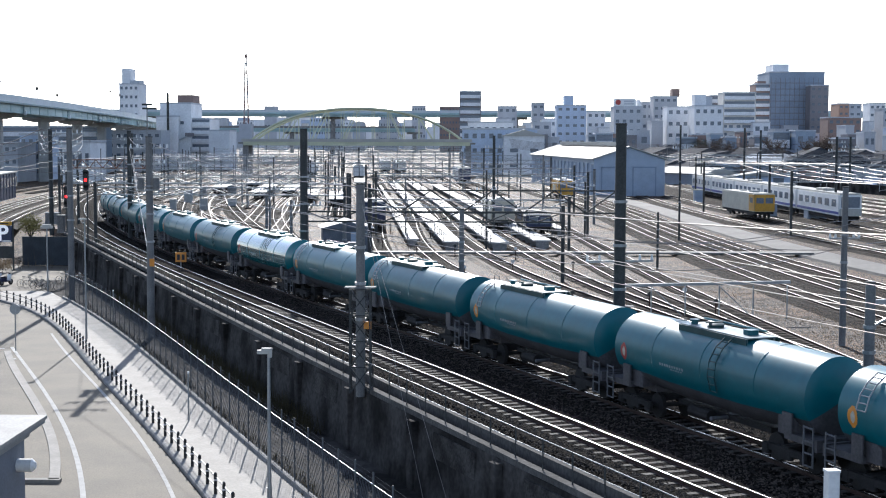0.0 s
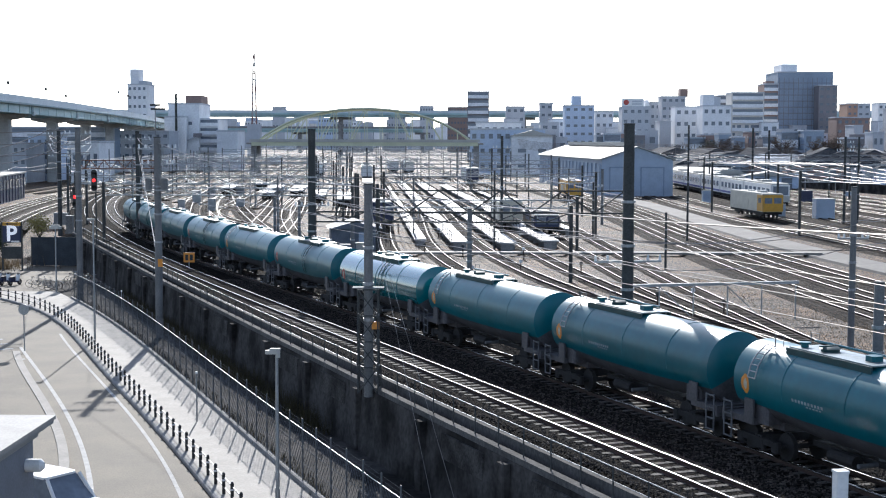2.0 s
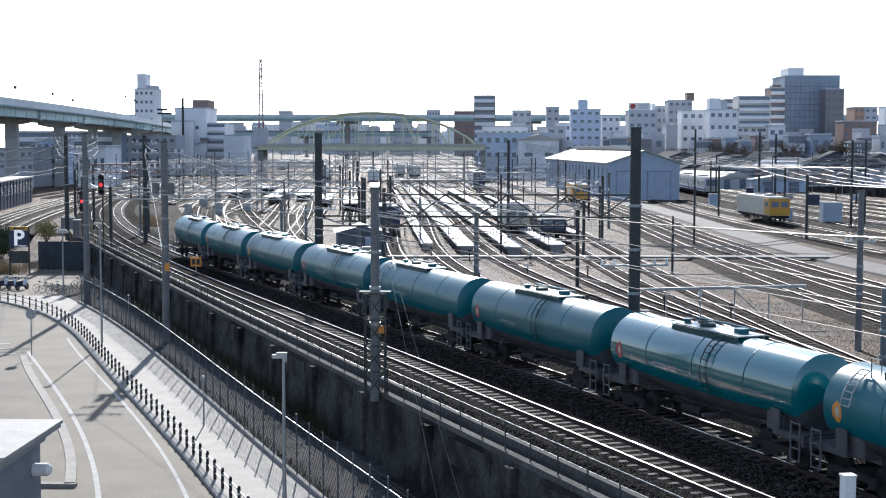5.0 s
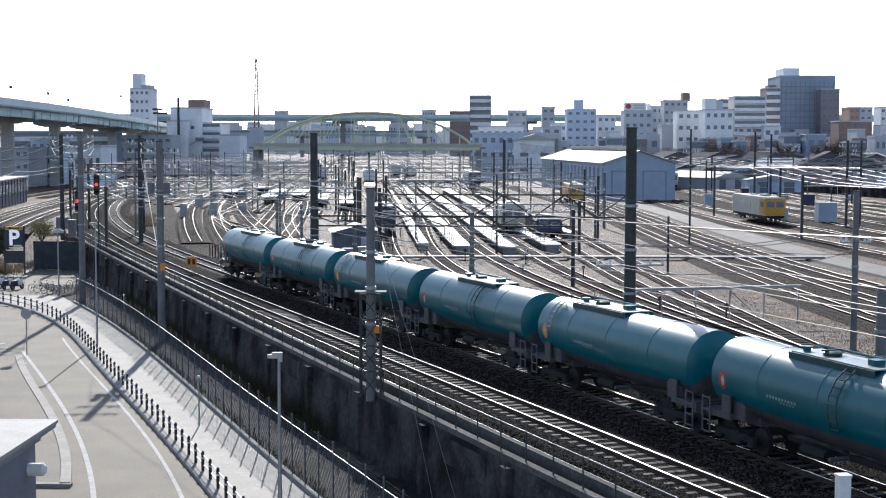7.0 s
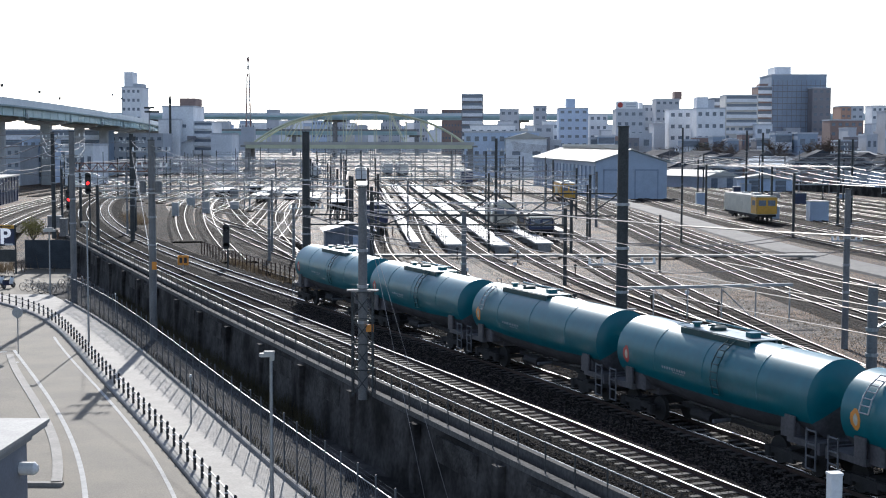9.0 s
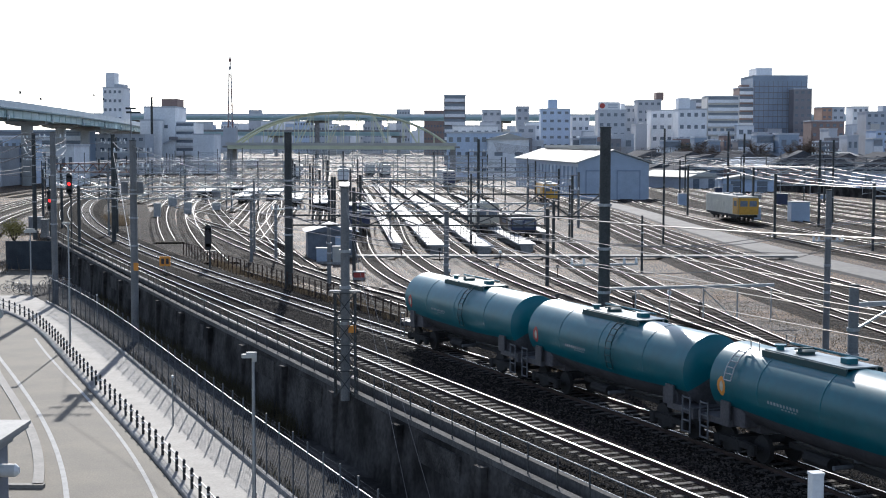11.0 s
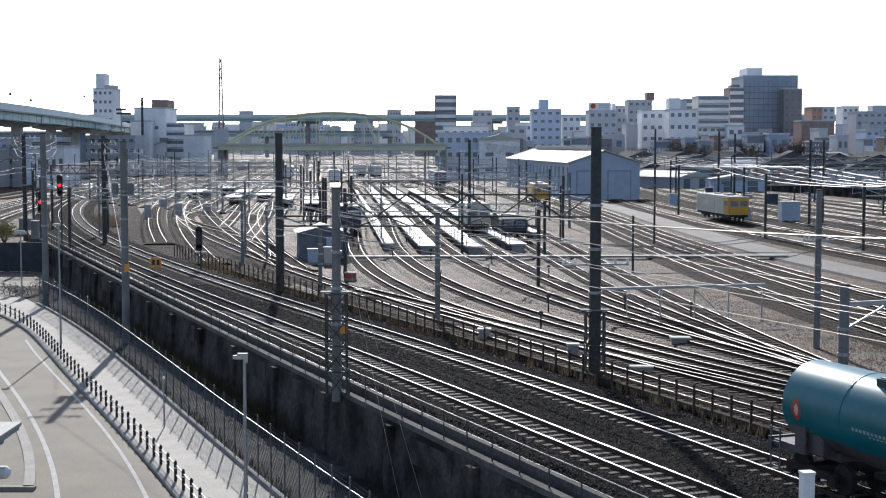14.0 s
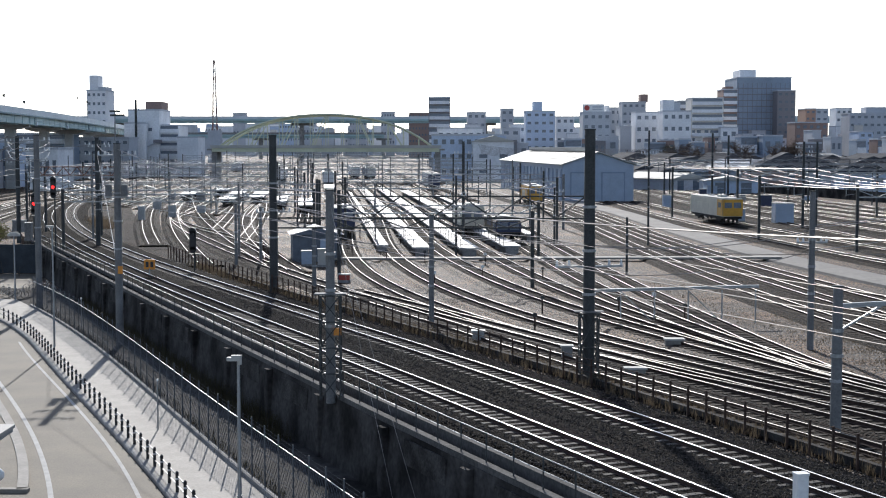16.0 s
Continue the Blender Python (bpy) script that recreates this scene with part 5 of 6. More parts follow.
# ---------- far right of the yard: low wall, huts, sidings ----------
g = Geo().sweep([(44 + 0.5 * k, 300 - 3.1 * k, 0) for k in range(0, 60, 4)], [(-0.2, -0.5), (-0.2, 1.5), (0.2, 1.5), (0.2, -0.5)])
yw = solo("yard_wall", g, WALL_CONCRETE, "long low dark boundary wall of the yard", "wall", kind="structure")
yw.location = (26, 20, 0)
for x0 in (60.5, 65.0, 69.5, 74.0):
    railway_track(lambda y, x0=x0: x0 - 0.06 * (y - 170), 118, 320, YARD)
r2 = random.Random(21)
for k in range(9):
    cabinet(r2.uniform(50, 84), r2.uniform(175, 300), r2.uniform(0.8, 2.2), r2.uniform(0.8, 2), r2.uniform(0.8, 2.0), r2.choice([STEEL_BLUE, CONCRETE, POLE_DARK, NAVY]), "small lineside hut among yard tracks")
for k in range(10):
    cabinet(r2.uniform(-60, -20), r2.uniform(150, 260), r2.uniform(0.6, 1.6), 0.8, r2.uniform(1, 2), r2.choice([GALV, CONCRETE, POLE_DARK]), "small lineside cabinet among yard tracks")
for k in range(12):
    y0 = 140 + 14 * k
    wires("cross_wire", [(46, y0, 7.4 + 0.1 * k), (60, y0 + 2, 7.0), (78, y0 + 3, 7.4), (96, y0 + 5, 7.8)], 6, 0.5, 0.022)
for k in range(6):
    wires("feeder_wire", [(34 + 3 * k, 120, 6.2), (38 + 3 * k, 200, 6.6), (38 + 3 * k, 330, 7.2)], 8, 0.6, 0.022)
for k in range(6):
    y0 = 135 + 24 * k
    wires("cross_wire", [(-44 - 0.09 * (y0 - 135), y0, 6.8), (-20 - 0.09 * (y0 - 135), y0 + 2, 6.3), (12 - 0.09 * (y0 - 135), y0 + 1, 6.8)], 6, 0.35, 0.02)

for k, (x0, y) in enumerate(((-21.0, 225), (-21.0, 240), (-25.4, 250), (-25.4, 265), (-29.8, 240), (-29.8, 256), (-29.8, 271), (-34.2, 285), (-38.6, 262), (-38.6, 278), (-16.6, 215), (-16.6, 230), (-12.2, 300), (-12.2, 315))):
    flat_wagon(x0 + along * (y - 170), y, 4.9)
tr = thing("signal_gantry", "rusty brown lattice signal gantry over the curve", "gantry", "", pose(-56.5, 205, 0))
g = Geo().bar((-2, 0, 6.8), (10, 0, 6.8), 0.14, 0.14).bar((-2, 0, 5.6), (10, 0, 5.6), 0.14, 0.14)
for k in range(6):
    g.bar((-2 + 2 * k, 0, 6.8), (-1 + 2 * k, 0, 5.6), 0.1, 0.1).bar((-1 + 2 * k, 0, 5.6), (2 * k, 0, 6.8), 0.1, 0.1)
RUSTY = mat("rusty_brown_paint", (0.24, 0.11, 0.07), 0.7, 0, 0.25, 1)
part("truss", g, RUSTY, tr, "rusty lattice truss")
for x in (-2, 10):
    part("leg", Geo().bar((x, 0, -0.4), (x, 0, 7.0), 0.3, 0.3), RUSTY, tr)

tufts("forecourt_hedge", lambda y: -51.5 - 0.4 * (y - 138), 136.5, 141, 2600, 2.6, 1.3, DRY_GRASS, "russet dry hedge on the forecourt", STREET)
tufts("wall_weeds", lambda y: wall_line(y) - 0.9, 60, 112, 900, 0.3, 1.0, WEED, "dry weeds at the foot of the wall", STREET + 0.05)


# ---------- far things: shed, arch bridge, viaducts, town ----------
WALLS_BLUE = mat("blue_grey_frame_paint", (0.24, 0.3, 0.38), 0.6, 0, 0.1, 0.6)
shed = thing("engine_shed", "large pale blue steel engine shed with low gable roof", "shed", "", pose(22.7, 260, -0.4, 0, 0, 4.6))
SW, SL, SE, SP = 13.2, 92, 6.8, 9.0
part("front_wall", Geo().add([(0, 0, 0), (SW, 0, 0), (SW, 0, SE), (SW / 2, 0, SP), (0, 0, SE), (0, 0.3, 0), (SW, 0.3, 0), (SW, 0.3, SE), (SW / 2, 0.3, SP), (0, 0.3, SE)],
                             [(0, 1, 2, 3, 4), (9, 8, 7, 6, 5), (0, 5, 6, 1), (1, 6, 7, 2), (2, 7, 8, 3), (3, 8, 9, 4), (4, 9, 5, 0)]), STEEL_BLUE, shed, "pale blue gable wall")
part("side_wall", Geo().box((0.15, SL / 2 + 0.3, SE / 2), (0.3, SL, SE)), STEEL_BLUE, shed)
part("side_wall", Geo().box((SW - 0.15, SL / 2 + 0.3, SE / 2), (0.3, SL, SE)), STEEL_BLUE, shed)
part("back_wall", Geo().box((SW / 2, SL + 0.2, SE / 2), (SW - 0.7, 0.3, SE)), STEEL_BLUE, shed)
for s in (0, 1):
    a, b = (-0.5, SW / 2) if s == 0 else (SW + 0.5, SW / 2)
    part("roof", Geo().add([(a, -0.5, SE - 0.1), (b, -0.5, SP + 0.06), (b, SL + 0.6, SP + 0.06), (a, SL + 0.6, SE - 0.1), (a, -0.5, SE + 0.08), (b, -0.5, SP + 0.24), (b, SL + 0.6, SP + 0.24), (a, SL + 0.6, SE + 0.08)],
                           [(0, 1, 2, 3), (4, 7, 6, 5), (0, 4, 5, 1), (1, 5, 6, 2), (2, 6, 7, 3), (3, 7, 4, 0)]), ROOF_METAL, shed, "sunlit pale sheet roof")
part("ridge_vent", Geo().box((SW / 2, SL * 0.5, SP + 0.6), (1.6, SL * 0.82, 0.8), 0, 0.1), ROOF_METAL, shed)
for x in (3.6, 9.4):
    d = part("shed_door", Geo().box((x, -0.03, 2.6), (4.0, 0.1, 5.2)), STEEL_BLUE, shed, "tall closed sliding door")
    part("door_frame", Geo().box((x, -0.06, 5.35), (4.4, 0.16, 0.25)).box((x - 2.1, -0.06, 2.7), (0.2, 0.16, 5.4)).box((x + 2.1, -0.06, 2.7), (0.2, 0.16, 5.4)), WALLS_BLUE, d)
for k in range(18):
    part("side_window", Geo().box((-0.03, 3.5 + k * 4.9, 3.2), (0.1, 3.6, 3.2)), STEEL_BLUE, shed, "pale window panel")
    part("buttress", Geo().box((-0.1, 1.2 + k * 4.9, 3.0), (0.3, 0.35, 6.0)), STEEL_BLUE, shed)

# tied-arch road bridge across the yard
AY, AX0, AX1, AD, AT = 400.0, -62.0, -1.5, 9.2, 18.6
br = thing("arch_bridge", "yellow-green steel arch road bridge across the yard", "bridge")
for dy in (-4.5, 4.5):
    n, g = 14, Geo()
    arc = lambda k: (AX0 + (AX1 - AX0) * k / n, AY + dy, AD + (AT - AD) * (1 - (2 * k / n - 1) ** 4 * 0.35 - (2 * k / n - 1) ** 2 * 0.65))
    g.line([arc(k / 2) for k in range(2 * n + 1)], 0.34, 4)
    part("arch", g, ARCH_GREEN, br, "curved top chord")
    for k in range(1, n):
        x, y, z = arc(k)
        part("hanger", Geo().bar((x, y, AD), (x, y, z), 0.2, 0.2), ARCH_GREEN, br)
        if k % 2:
            x2, y2, z2 = arc(k + 1 if k > n / 2 else k - 1)
            part("diagonal", Geo().bar((x, y, z), (x2, y2, AD), 0.24, 0.24), ARCH_GREEN, br)
    part("girder", Geo().box(((AX0 + AX1) / 2, AY + dy, AD - 0.3), (AX1 - AX0 + 3, 0.5, 1.3)), ARCH_GREEN, br, "yellow-green deck girder")
for k in range(1, 14):
    if 3 < k < 12 and k % 2:
        z = AD + (AT - AD) * (1 - (2 * k / 14 - 1) ** 4 * 0.35 - (2 * k / 14 - 1) ** 2 * 0.65)
        part("cross_strut", Geo().bar((AX0 + (AX1 - AX0) * k / 14, AY - 4.5, z), (AX0 + (AX1 - AX0) * k / 14, AY + 4.5, z), 0.3, 0.3), ARCH_GREEN, br)
part("deck", Geo().box(((AX0 + AX1) / 2, AY, AD - 0.3), (AX1 - AX0 + 6, 8.6, 0.5)), CONCRETE, br)
part("parapet", Geo().box(((AX0 + AX1) / 2, AY - 4.9, AD + 0.5), (AX1 - AX0 + 4, 0.15, 0.8)), ROOF_METAL, br, "pale parapet panels")
for x in (AX0 - 1, AX1 + 1):
    part("pier", Geo().box((x, AY, 4.0), (1.6, 7.5, 9.4)), CONCRETE, br)


def viaduct(name, label, pts, width, thick, z_of, piers, color):
    v = thing(name, label, "viaduct", "elevated roads")
    path = [Vector((x, y, z_of(i))) for i, (x, y) in enumerate(pts)]
    w = width / 2
    part("deck", Geo().sweep(path, [(-w, -0.6), (-w, 0), (w, 0), (w, -0.6)]), CONCRETE, v)
    for s in (-1, 1):
        part("parapet", Geo().sweep(path, [(s * w - 0.15, -0.4), (s * w - 0.15, 1.3), (s * w + 0.15, 1.3), (s * w + 0.15, -0.4)]), color[0], v, "pale parapet wall")
        part("girder", Geo().sweep(path, [(s * (w - 1.6) - 0.3, -thick), (s * (w - 1.6) - 0.3, -0.6), (s * (w - 1.6) + 0.3, -0.6), (s * (w - 1.6) + 0.3, -thick)]), color[1], v, "green steel girder")
        part("fascia", Geo().sweep(path, [(s * w - 0.1, -1.6), (s * w - 0.1, -0.4), (s * w + 0.22, -0.4), (s * w + 0.22, -1.6)]), color[1], v, "green edge beam")
    for k in range(0, len(path), piers):
        p = path[k]
        part("pier", Geo().box((p.x, p.y, (p.z - thick - 1.4) / 2 - 1.6), (3.0, 3.0, p.z - thick - 1.4 + 3.2), 0, 0.4), CONCRETE, v, "tall concrete pier")
        part("pier_head", Geo().box((p.x, p.y, p.z - thick - 0.8), (width * 0.9, 2.6, 1.6), 0, 0.2), CONCRETE, v)
    return v


rim = curve_through([(-90.0, 244), (-91.8, 270), (-92.8, 306), (-94.8, 330), (-100.3, 384.5), (-108.3, 450), (-117.8, 530), (-133.8, 650)], 3)
CAP_Z = lambda y: 18.65 - (y - 270) * 0.0036
ew = thing("expressway_viaduct", "elevated expressway with pale parapets and green girders", "viaduct", "elevated roads")
ew_path = [Vector((rim(y) - 6.5, y, CAP_Z(y) - 1.3)) for y in range(200, 652, 8)]
part("deck", Geo().sweep(ew_path, [(-6.5, -0.35), (-6.5, 0), (6.5, 0), (6.5, -0.35)]), CONCRETE, ew, "concrete road deck")
for sd_ in (-1, 1):
    part("parapet", Geo().sweep(ew_path, [(sd_ * 6.5 - 0.12, -0.1), (sd_ * 6.5 - 0.12, 1.3), (sd_ * 6.5 + 0.12, 1.3), (sd_ * 6.5 + 0.12, -0.1)]), PARAPET, ew, "pale parapet wall")
    part("edge_beam", Geo().sweep(ew_path, [(sd_ * 6.5 - 0.2, -0.45), (sd_ * 6.5 - 0.2, -0.1), (sd_ * 6.5 + 0.25, -0.1), (sd_ * 6.5 + 0.25, -0.45)]), VIADUCT_DARK, ew, "darker green edge beam")
for off_ in (-5.4, -1.8, 1.8, 5.6):
    part("girder", Geo().sweep(ew_path, [(off_ - 0.25, -2.2), (off_ - 0.25, -0.4), (off_ + 0.25, -0.4), (off_ + 0.25, -2.2)]), VIADUCT, ew, "green steel girder")
PIER = mat("pale_pier_concrete", (0.46, 0.46, 0.45), 0.85, 0, 0.15, 0.3, 0.1)
def expressway_support(y):
    """A pier with its cross-head, the splice plates of the girder over it and a pale drain box."""
    x, z = rim(y), CAP_Z(y) - 1.6
    a = math.atan2(-(rim(y + 1) - rim(y - 1)), 2)
    pier = part("pier", Geo().box((x - 6.5, y, (z - 2.6 - 3.2) / 2), (2.6, 2.2, z - 2.6 + 3.2), a, 0.35), PIER, ew, "tall concrete pier")
    part("cross_head", Geo().add([(x - 11.4, y - 1.1, z - 2.4), (x - 1.8, y - 1.1, z - 2.4), (x - 4.6, y - 1.1, z - 3.0), (x - 8.6, y - 1.1, z - 3.0), (x - 11.4, y + 1.1, z - 2.4), (x - 1.8, y + 1.1, z - 2.4), (x - 4.6, y + 1.1, z - 3.0), (x - 8.6, y + 1.1, z - 3.0),
                                  (x - 11.4, y - 1.1, z - 1.8), (x - 1.8, y - 1.1, z - 1.8), (x - 11.4, y + 1.1, z - 1.8), (x - 1.8, y + 1.1, z - 1.8)],
                                 [(0, 1, 2, 3), (4, 7, 6, 5), (0, 8, 9, 1), (4, 5, 11, 10), (8, 10, 11, 9), (1, 9, 11, 5), (0, 4, 10, 8), (1, 5, 6, 2), (2, 6, 7, 3), (3, 7, 4, 0)]), PIER, pier, "flared concrete cross-head")
    part("drain_box", Geo().box((x - 0.3, y, z - 1.75), (0.5, 0.6, 0.9), a, 0.05), PARAPET, ew, "pale drain box")
    part("splice", Geo().box((x - 0.55, y, z - 1.05), (0.2, 1.3, 1.5), a, 0.03), VIADUCT_DARK, ew, "dark girder splice")
for y in range(206, 646, 44):
    expressway_support(y)
for k in range(54):
    y = 204 + 8 * k
    part("stiffener", Geo().box((rim(y) - 0.6, y, CAP_Z(y) - 2.6), (0.12, 0.2, 1.7)), VIADUCT, ew)
for y, h_ in ((276, 2.4), (306, 2.3), (326, 1.6), (404, 5.4), (424, 5.0)):
    l = thing("expressway_lamp", "slim lamp post on the expressway", "street lamp", "expressway lamps", pose(rim(y) - 0.5, y, CAP_Z(y) - 1.3))
    part("pole", Geo().tube((0, 0, 0), (0, 0, 1.1 + h_), 0.06, 6), GALV, l)
    part("lamp_head", Geo().box((-0.1, 0, 1.2 + h_), (0.5, 0.3, 0.6), 0, 0.05), POLE_DARK, l)
far = [(x, 930 - abs(x + 40) * 0.05) for x in range(-330, 340, 20)]
viaduct("distant_viaduct", "distant elevated expressway across the horizon", far, 16, 3.0, lambda i: 28.0, 6, (PARAPET, VIADUCT))


low = [(x, 1150) for x in range(-245, -40, 20)]
viaduct("lower_viaduct", "distant grey elevated road below another", low, 14, 3.4, lambda i: 19.8, 5, (CONCRETE, VIADUCT))

# buildings
TONES = {"white": (0.8, 0.81, 0.82), "grey": (0.52, 0.54, 0.57), "dark": (0.24, 0.23, 0.24), "brown": (0.3, 0.21, 0.18), "beige": (0.66, 0.63, 0.58), "blue": (0.5, 0.59, 0.72), "orange": (0.42, 0.27, 0.2), "slate": (0.3, 0.36, 0.43)}
WALLS = {k: mat(k + "_facade", c, 0.75, 0, 0.12, 0.15) for k, c in TONES.items()}
pane_mesh = Geo().box((0, 0, 0), (1, 0.12, 1)).mesh("window", GLASS)


def building(px0, px1, top, y, tone, floors=0, bays=0, bands=False, depth=14, extra=()):
    """A block seen between two bearings (as columns of a 1568-wide view straight ahead), whose roof is at `top` metres."""
    x0, x1 = (px0 - 784) / 2500 * y, (px1 - 784) / 2500 * y
    w = x1 - x0
    b = thing("building", "%s %s building%s" % ({"white": "pale white", "grey": "grey", "dark": "dark", "brown": "dark brown", "beige": "beige", "blue": "blue-grey", "orange": "red-brown", "slate": "dark glass-fronted"}[tone],
              "low" if top < 14 else "multi-storey", " with balcony bands" if bands else " with rows of windows" if floors else " among town roofs"), "building", "town buildings", pose((x0 + x1) / 2, y, 0))
    part("wall", Geo().box((0, depth / 2, top / 2 - 1), (w, depth, top + 2)), WALLS[tone], b)
    part("roof", Geo().box((0, depth / 2, top + 0.1), (w + 0.3, depth + 0.3, 0.5)), WALLS["grey"], b, "flat roof with a low edge")
    if floors:
        fh = top / floors
        bays = max(bays, int(w / 2.7), 2)
        for i in range(floors):
            if bands:
                part("balcony", Geo().box((0, -0.5, fh * i + fh * 0.35), (w * 0.94, 1.0, fh * 0.42)), WALLS["white"], b, "pale balcony front")
                part("window", pane_mesh, None, b).matrix_basis = Matrix.LocRotScale((0, 0, fh * i + fh * 0.76), None, (w * 0.92, 1, fh * 0.34))
            else:
                for j in range(bays):
                    part("window", pane_mesh, None, b).matrix_basis = Matrix.LocRotScale((-w / 2 + w * (j + 0.5) / bays, 0, fh * (i + 0.55)), None, (w / bays * 0.5, 1, fh * 0.32))
    for ex0, ex1, h, t in extra:
        a, c = (ex0 - 784) / 2500 * y - (x0 + x1) / 2, (ex1 - 784) / 2500 * y - (x0 + x1) / 2
        part("roof_block", Geo().box(((a + c) / 2, depth / 2, top + h / 2), (c - a, depth * 0.6, h)), WALLS[t], b, "roof-top block")
    return b


def H_(py, y):
    return 9.75 + (258 - py) * y / 2500


building(1308, 1404, H_(137, 700), 700, "slate", 0, depth=30, extra=((1318, 1346, 4.2, "white"),))
building(1380, 1412, H_(160, 690), 690, "dark", 10, 3)
building(1284, 1309, H_(158, 640), 640, "brown", 10, 3, True, extra=((1290, 1304, 1.5, "brown"),))
building(1228, 1285, H_(173, 620), 620, "beige", 9, 5, True)
building(1206, 1242, H_(178, 660), 660, "dark", 8, 3, True)
building(1178, 1228, H_(196, 560), 560, "white", 5, 3, extra=((1180, 1200, 4.6, "white"), (1200, 1211, 3.6, "grey")))
building(1130, 1182, H_(198, 590), 590, "white", 5, 4)
building(1106, 1148, H_(180, 700), 700, "grey", 8, 3, extra=((1140, 1153, 4, "brown"),))
building(1037, 1086, H_(198, 560), 560, "grey", 6, 4, extra=((1078, 1085, 2.8, "white"),))
building(1086, 1104, H_(190, 720), 720, "grey", 6, 2)
building(990, 1022, H_(206, 820), 820, "white", 5, 3)
building(936, 988, H_(196, 640), 640, "blue", 7, 4, extra=((950, 966, 4.5, "blue"),))
building(893, 915, H_(192, 760), 760, "grey", 7, 2)
building(833, 866, H_(198, 800), 800, "grey", 6, 3)
building(730, 800, H_(199, 1300), 1300, "brown", 7, 6)
building(765, 803, H_(172, 690), 690, "dark", 9, 3, True)
building(681, 705, H_(197, 1500), 1500, "grey", 5, 2)
building(545, 566, H_(204, 1500), 1500, "grey", 3, 2)
building(625, 655, H_(212, 1400), 1400, "grey", 5, 3)
building(420, 442, H_(199, 1500), 1500, "grey", 3, 2)
building(1430, 1448, H_(192, 620), 620, "orange", 9, 2)
building(1448, 1470, H_(192, 760), 760, "grey", 8, 2)
building(1412, 1470, H_(216, 600), 600, "brown", 5, 5)
building(1484, 1512, H_(191, 800), 800, "white", 7, 3)
building(1508, 1600, H_(200, 640), 640, "grey", 7, 5, extra=((1540, 1580, 3.0, "grey"),))
building(163, 197, H_(160, 560), 560, "white", 9, 4, extra=((165, 180, 6.2, "white"), (181, 196, 1.6, "grey")))
works = building(235, 290, H_(194, 480), 480, "white", 0, depth=20, extra=((262, 290, 3.0, "brown"),))
building(228, 266, H_(217, 476), 476, "white", 0, depth=3)
building(290, 324, H_(221, 482), 482, "white", 6, 4, True, depth=18)
building(321, 358, H_(242, 470), 470, "white", 0)
for k in range(7):
    part("stair_flight", Geo().bar((-3.5 + 1.1 * k, -1.2, 7.2 + 0.55 * k), (-2.4 + 1.1 * k, -1.2, 7.75 + 0.55 * k), 1.0, 0.35), WALLS["grey"], works, "outdoor stair flight")
part("landing", Geo().box((5.0, -1.0, 11.0), (3.0, 1.4, 0.3)).box((5.0, -1.7, 11.6), (3.0, 0.08, 1.0)), WALLS["dark"], works, "dark stair landing")
for k in range(3):
    part("window", pane_mesh, None, works).matrix_basis = Matrix.LocRotScale((-3 + 2.6 * k, 0, 15.5), None, (1.2, 1, 1.1))
building(770, 902, H_(238, 420), 420, "blue", 3, 9, depth=24)
building(780, 860, H_(226, 470), 470, "white", 3, 6)
building(-120, -20, H_(266, 330), 330, "grey", 3, 8)
building(-16, 24, H_(250, 345), 345, "blue", 3, 3)
building(-60, 128, H_(236, 430), 430, "slate", 4, 8, True)
building(126, 236, H_(243, 450), 450, "grey", 4, 8)
building(60, 110, H_(262, 330), 330, "white", 1, 4)
ns = thing("carriage_shed", "long dark navy shed with bright roof beside the tracks", "shed", "", pose(-76.8, 222, -0.4, 0, 0, 9.7))
part("wall", Geo().box((0, 0, 2.2), (3.0, 46, 4.4), 0, 0.05), mat("navy_shed_sheet", (0.05, 0.065, 0.12), 0.5, 0, 0.2, 0.6), ns, "dark navy sheet wall")
part("roof", Geo().box((0, 0, 4.5), (3.5, 46.6, 0.22), 0, 0.05), ROOF_METAL, ns, "bright flat sheet roof")
for k in range(15):
    part("bay_post", Geo().box((1.55, -21.7 + 3.1 * k, 2.2), (0.16, 0.16, 4.2)), NAVY, ns, "dark bay post")
    part("window", Geo().box((1.53, -20.2 + 3.1 * k, 2.9), (0.06, 1.9, 1.6)), GLASS, ns)
# fine mullions and storey bands of the glass-fronted tower
tw = [o for o in scene.objects if o.name.startswith("building") and o.get("label", "").startswith("dark glass")][0]
for k in range(13):
    part("storey_band", Geo().box((0, -0.06, 3 + 2.95 * k), (26.6, 0.12, 0.35)), WALLS["dark"], tw)
for k in range(12):
    part("mullion", Geo().box((-12.6 + 2.3 * k, -0.06, 20), (0.22, 0.1, 42)), WALLS["dark"], tw)
# round emblem board on a roof, a plain disc and bars
sb = thing("roof_sign", "white roof sign board with a red round emblem", "sign", "", pose((1056 - 784) / 2500 * 560, 561, H_(198, 560) + 0.3))
part("board", Geo().box((0, 0, 1.5), (8.6, 0.3, 3.0)), WHITE, sb)
part("emblem", Geo().tube((-2.6, -0.17, 1.5), (-2.6, -0.22, 1.5), 1.05, 18), RED, sb, "red round emblem")
part("bars", Geo().box((1.6, -0.18, 1.9), (4.0, 0.06, 0.6)).box((1.6, -0.18, 0.9), (4.0, 0.06, 0.5)), WALLS["grey"], sb)

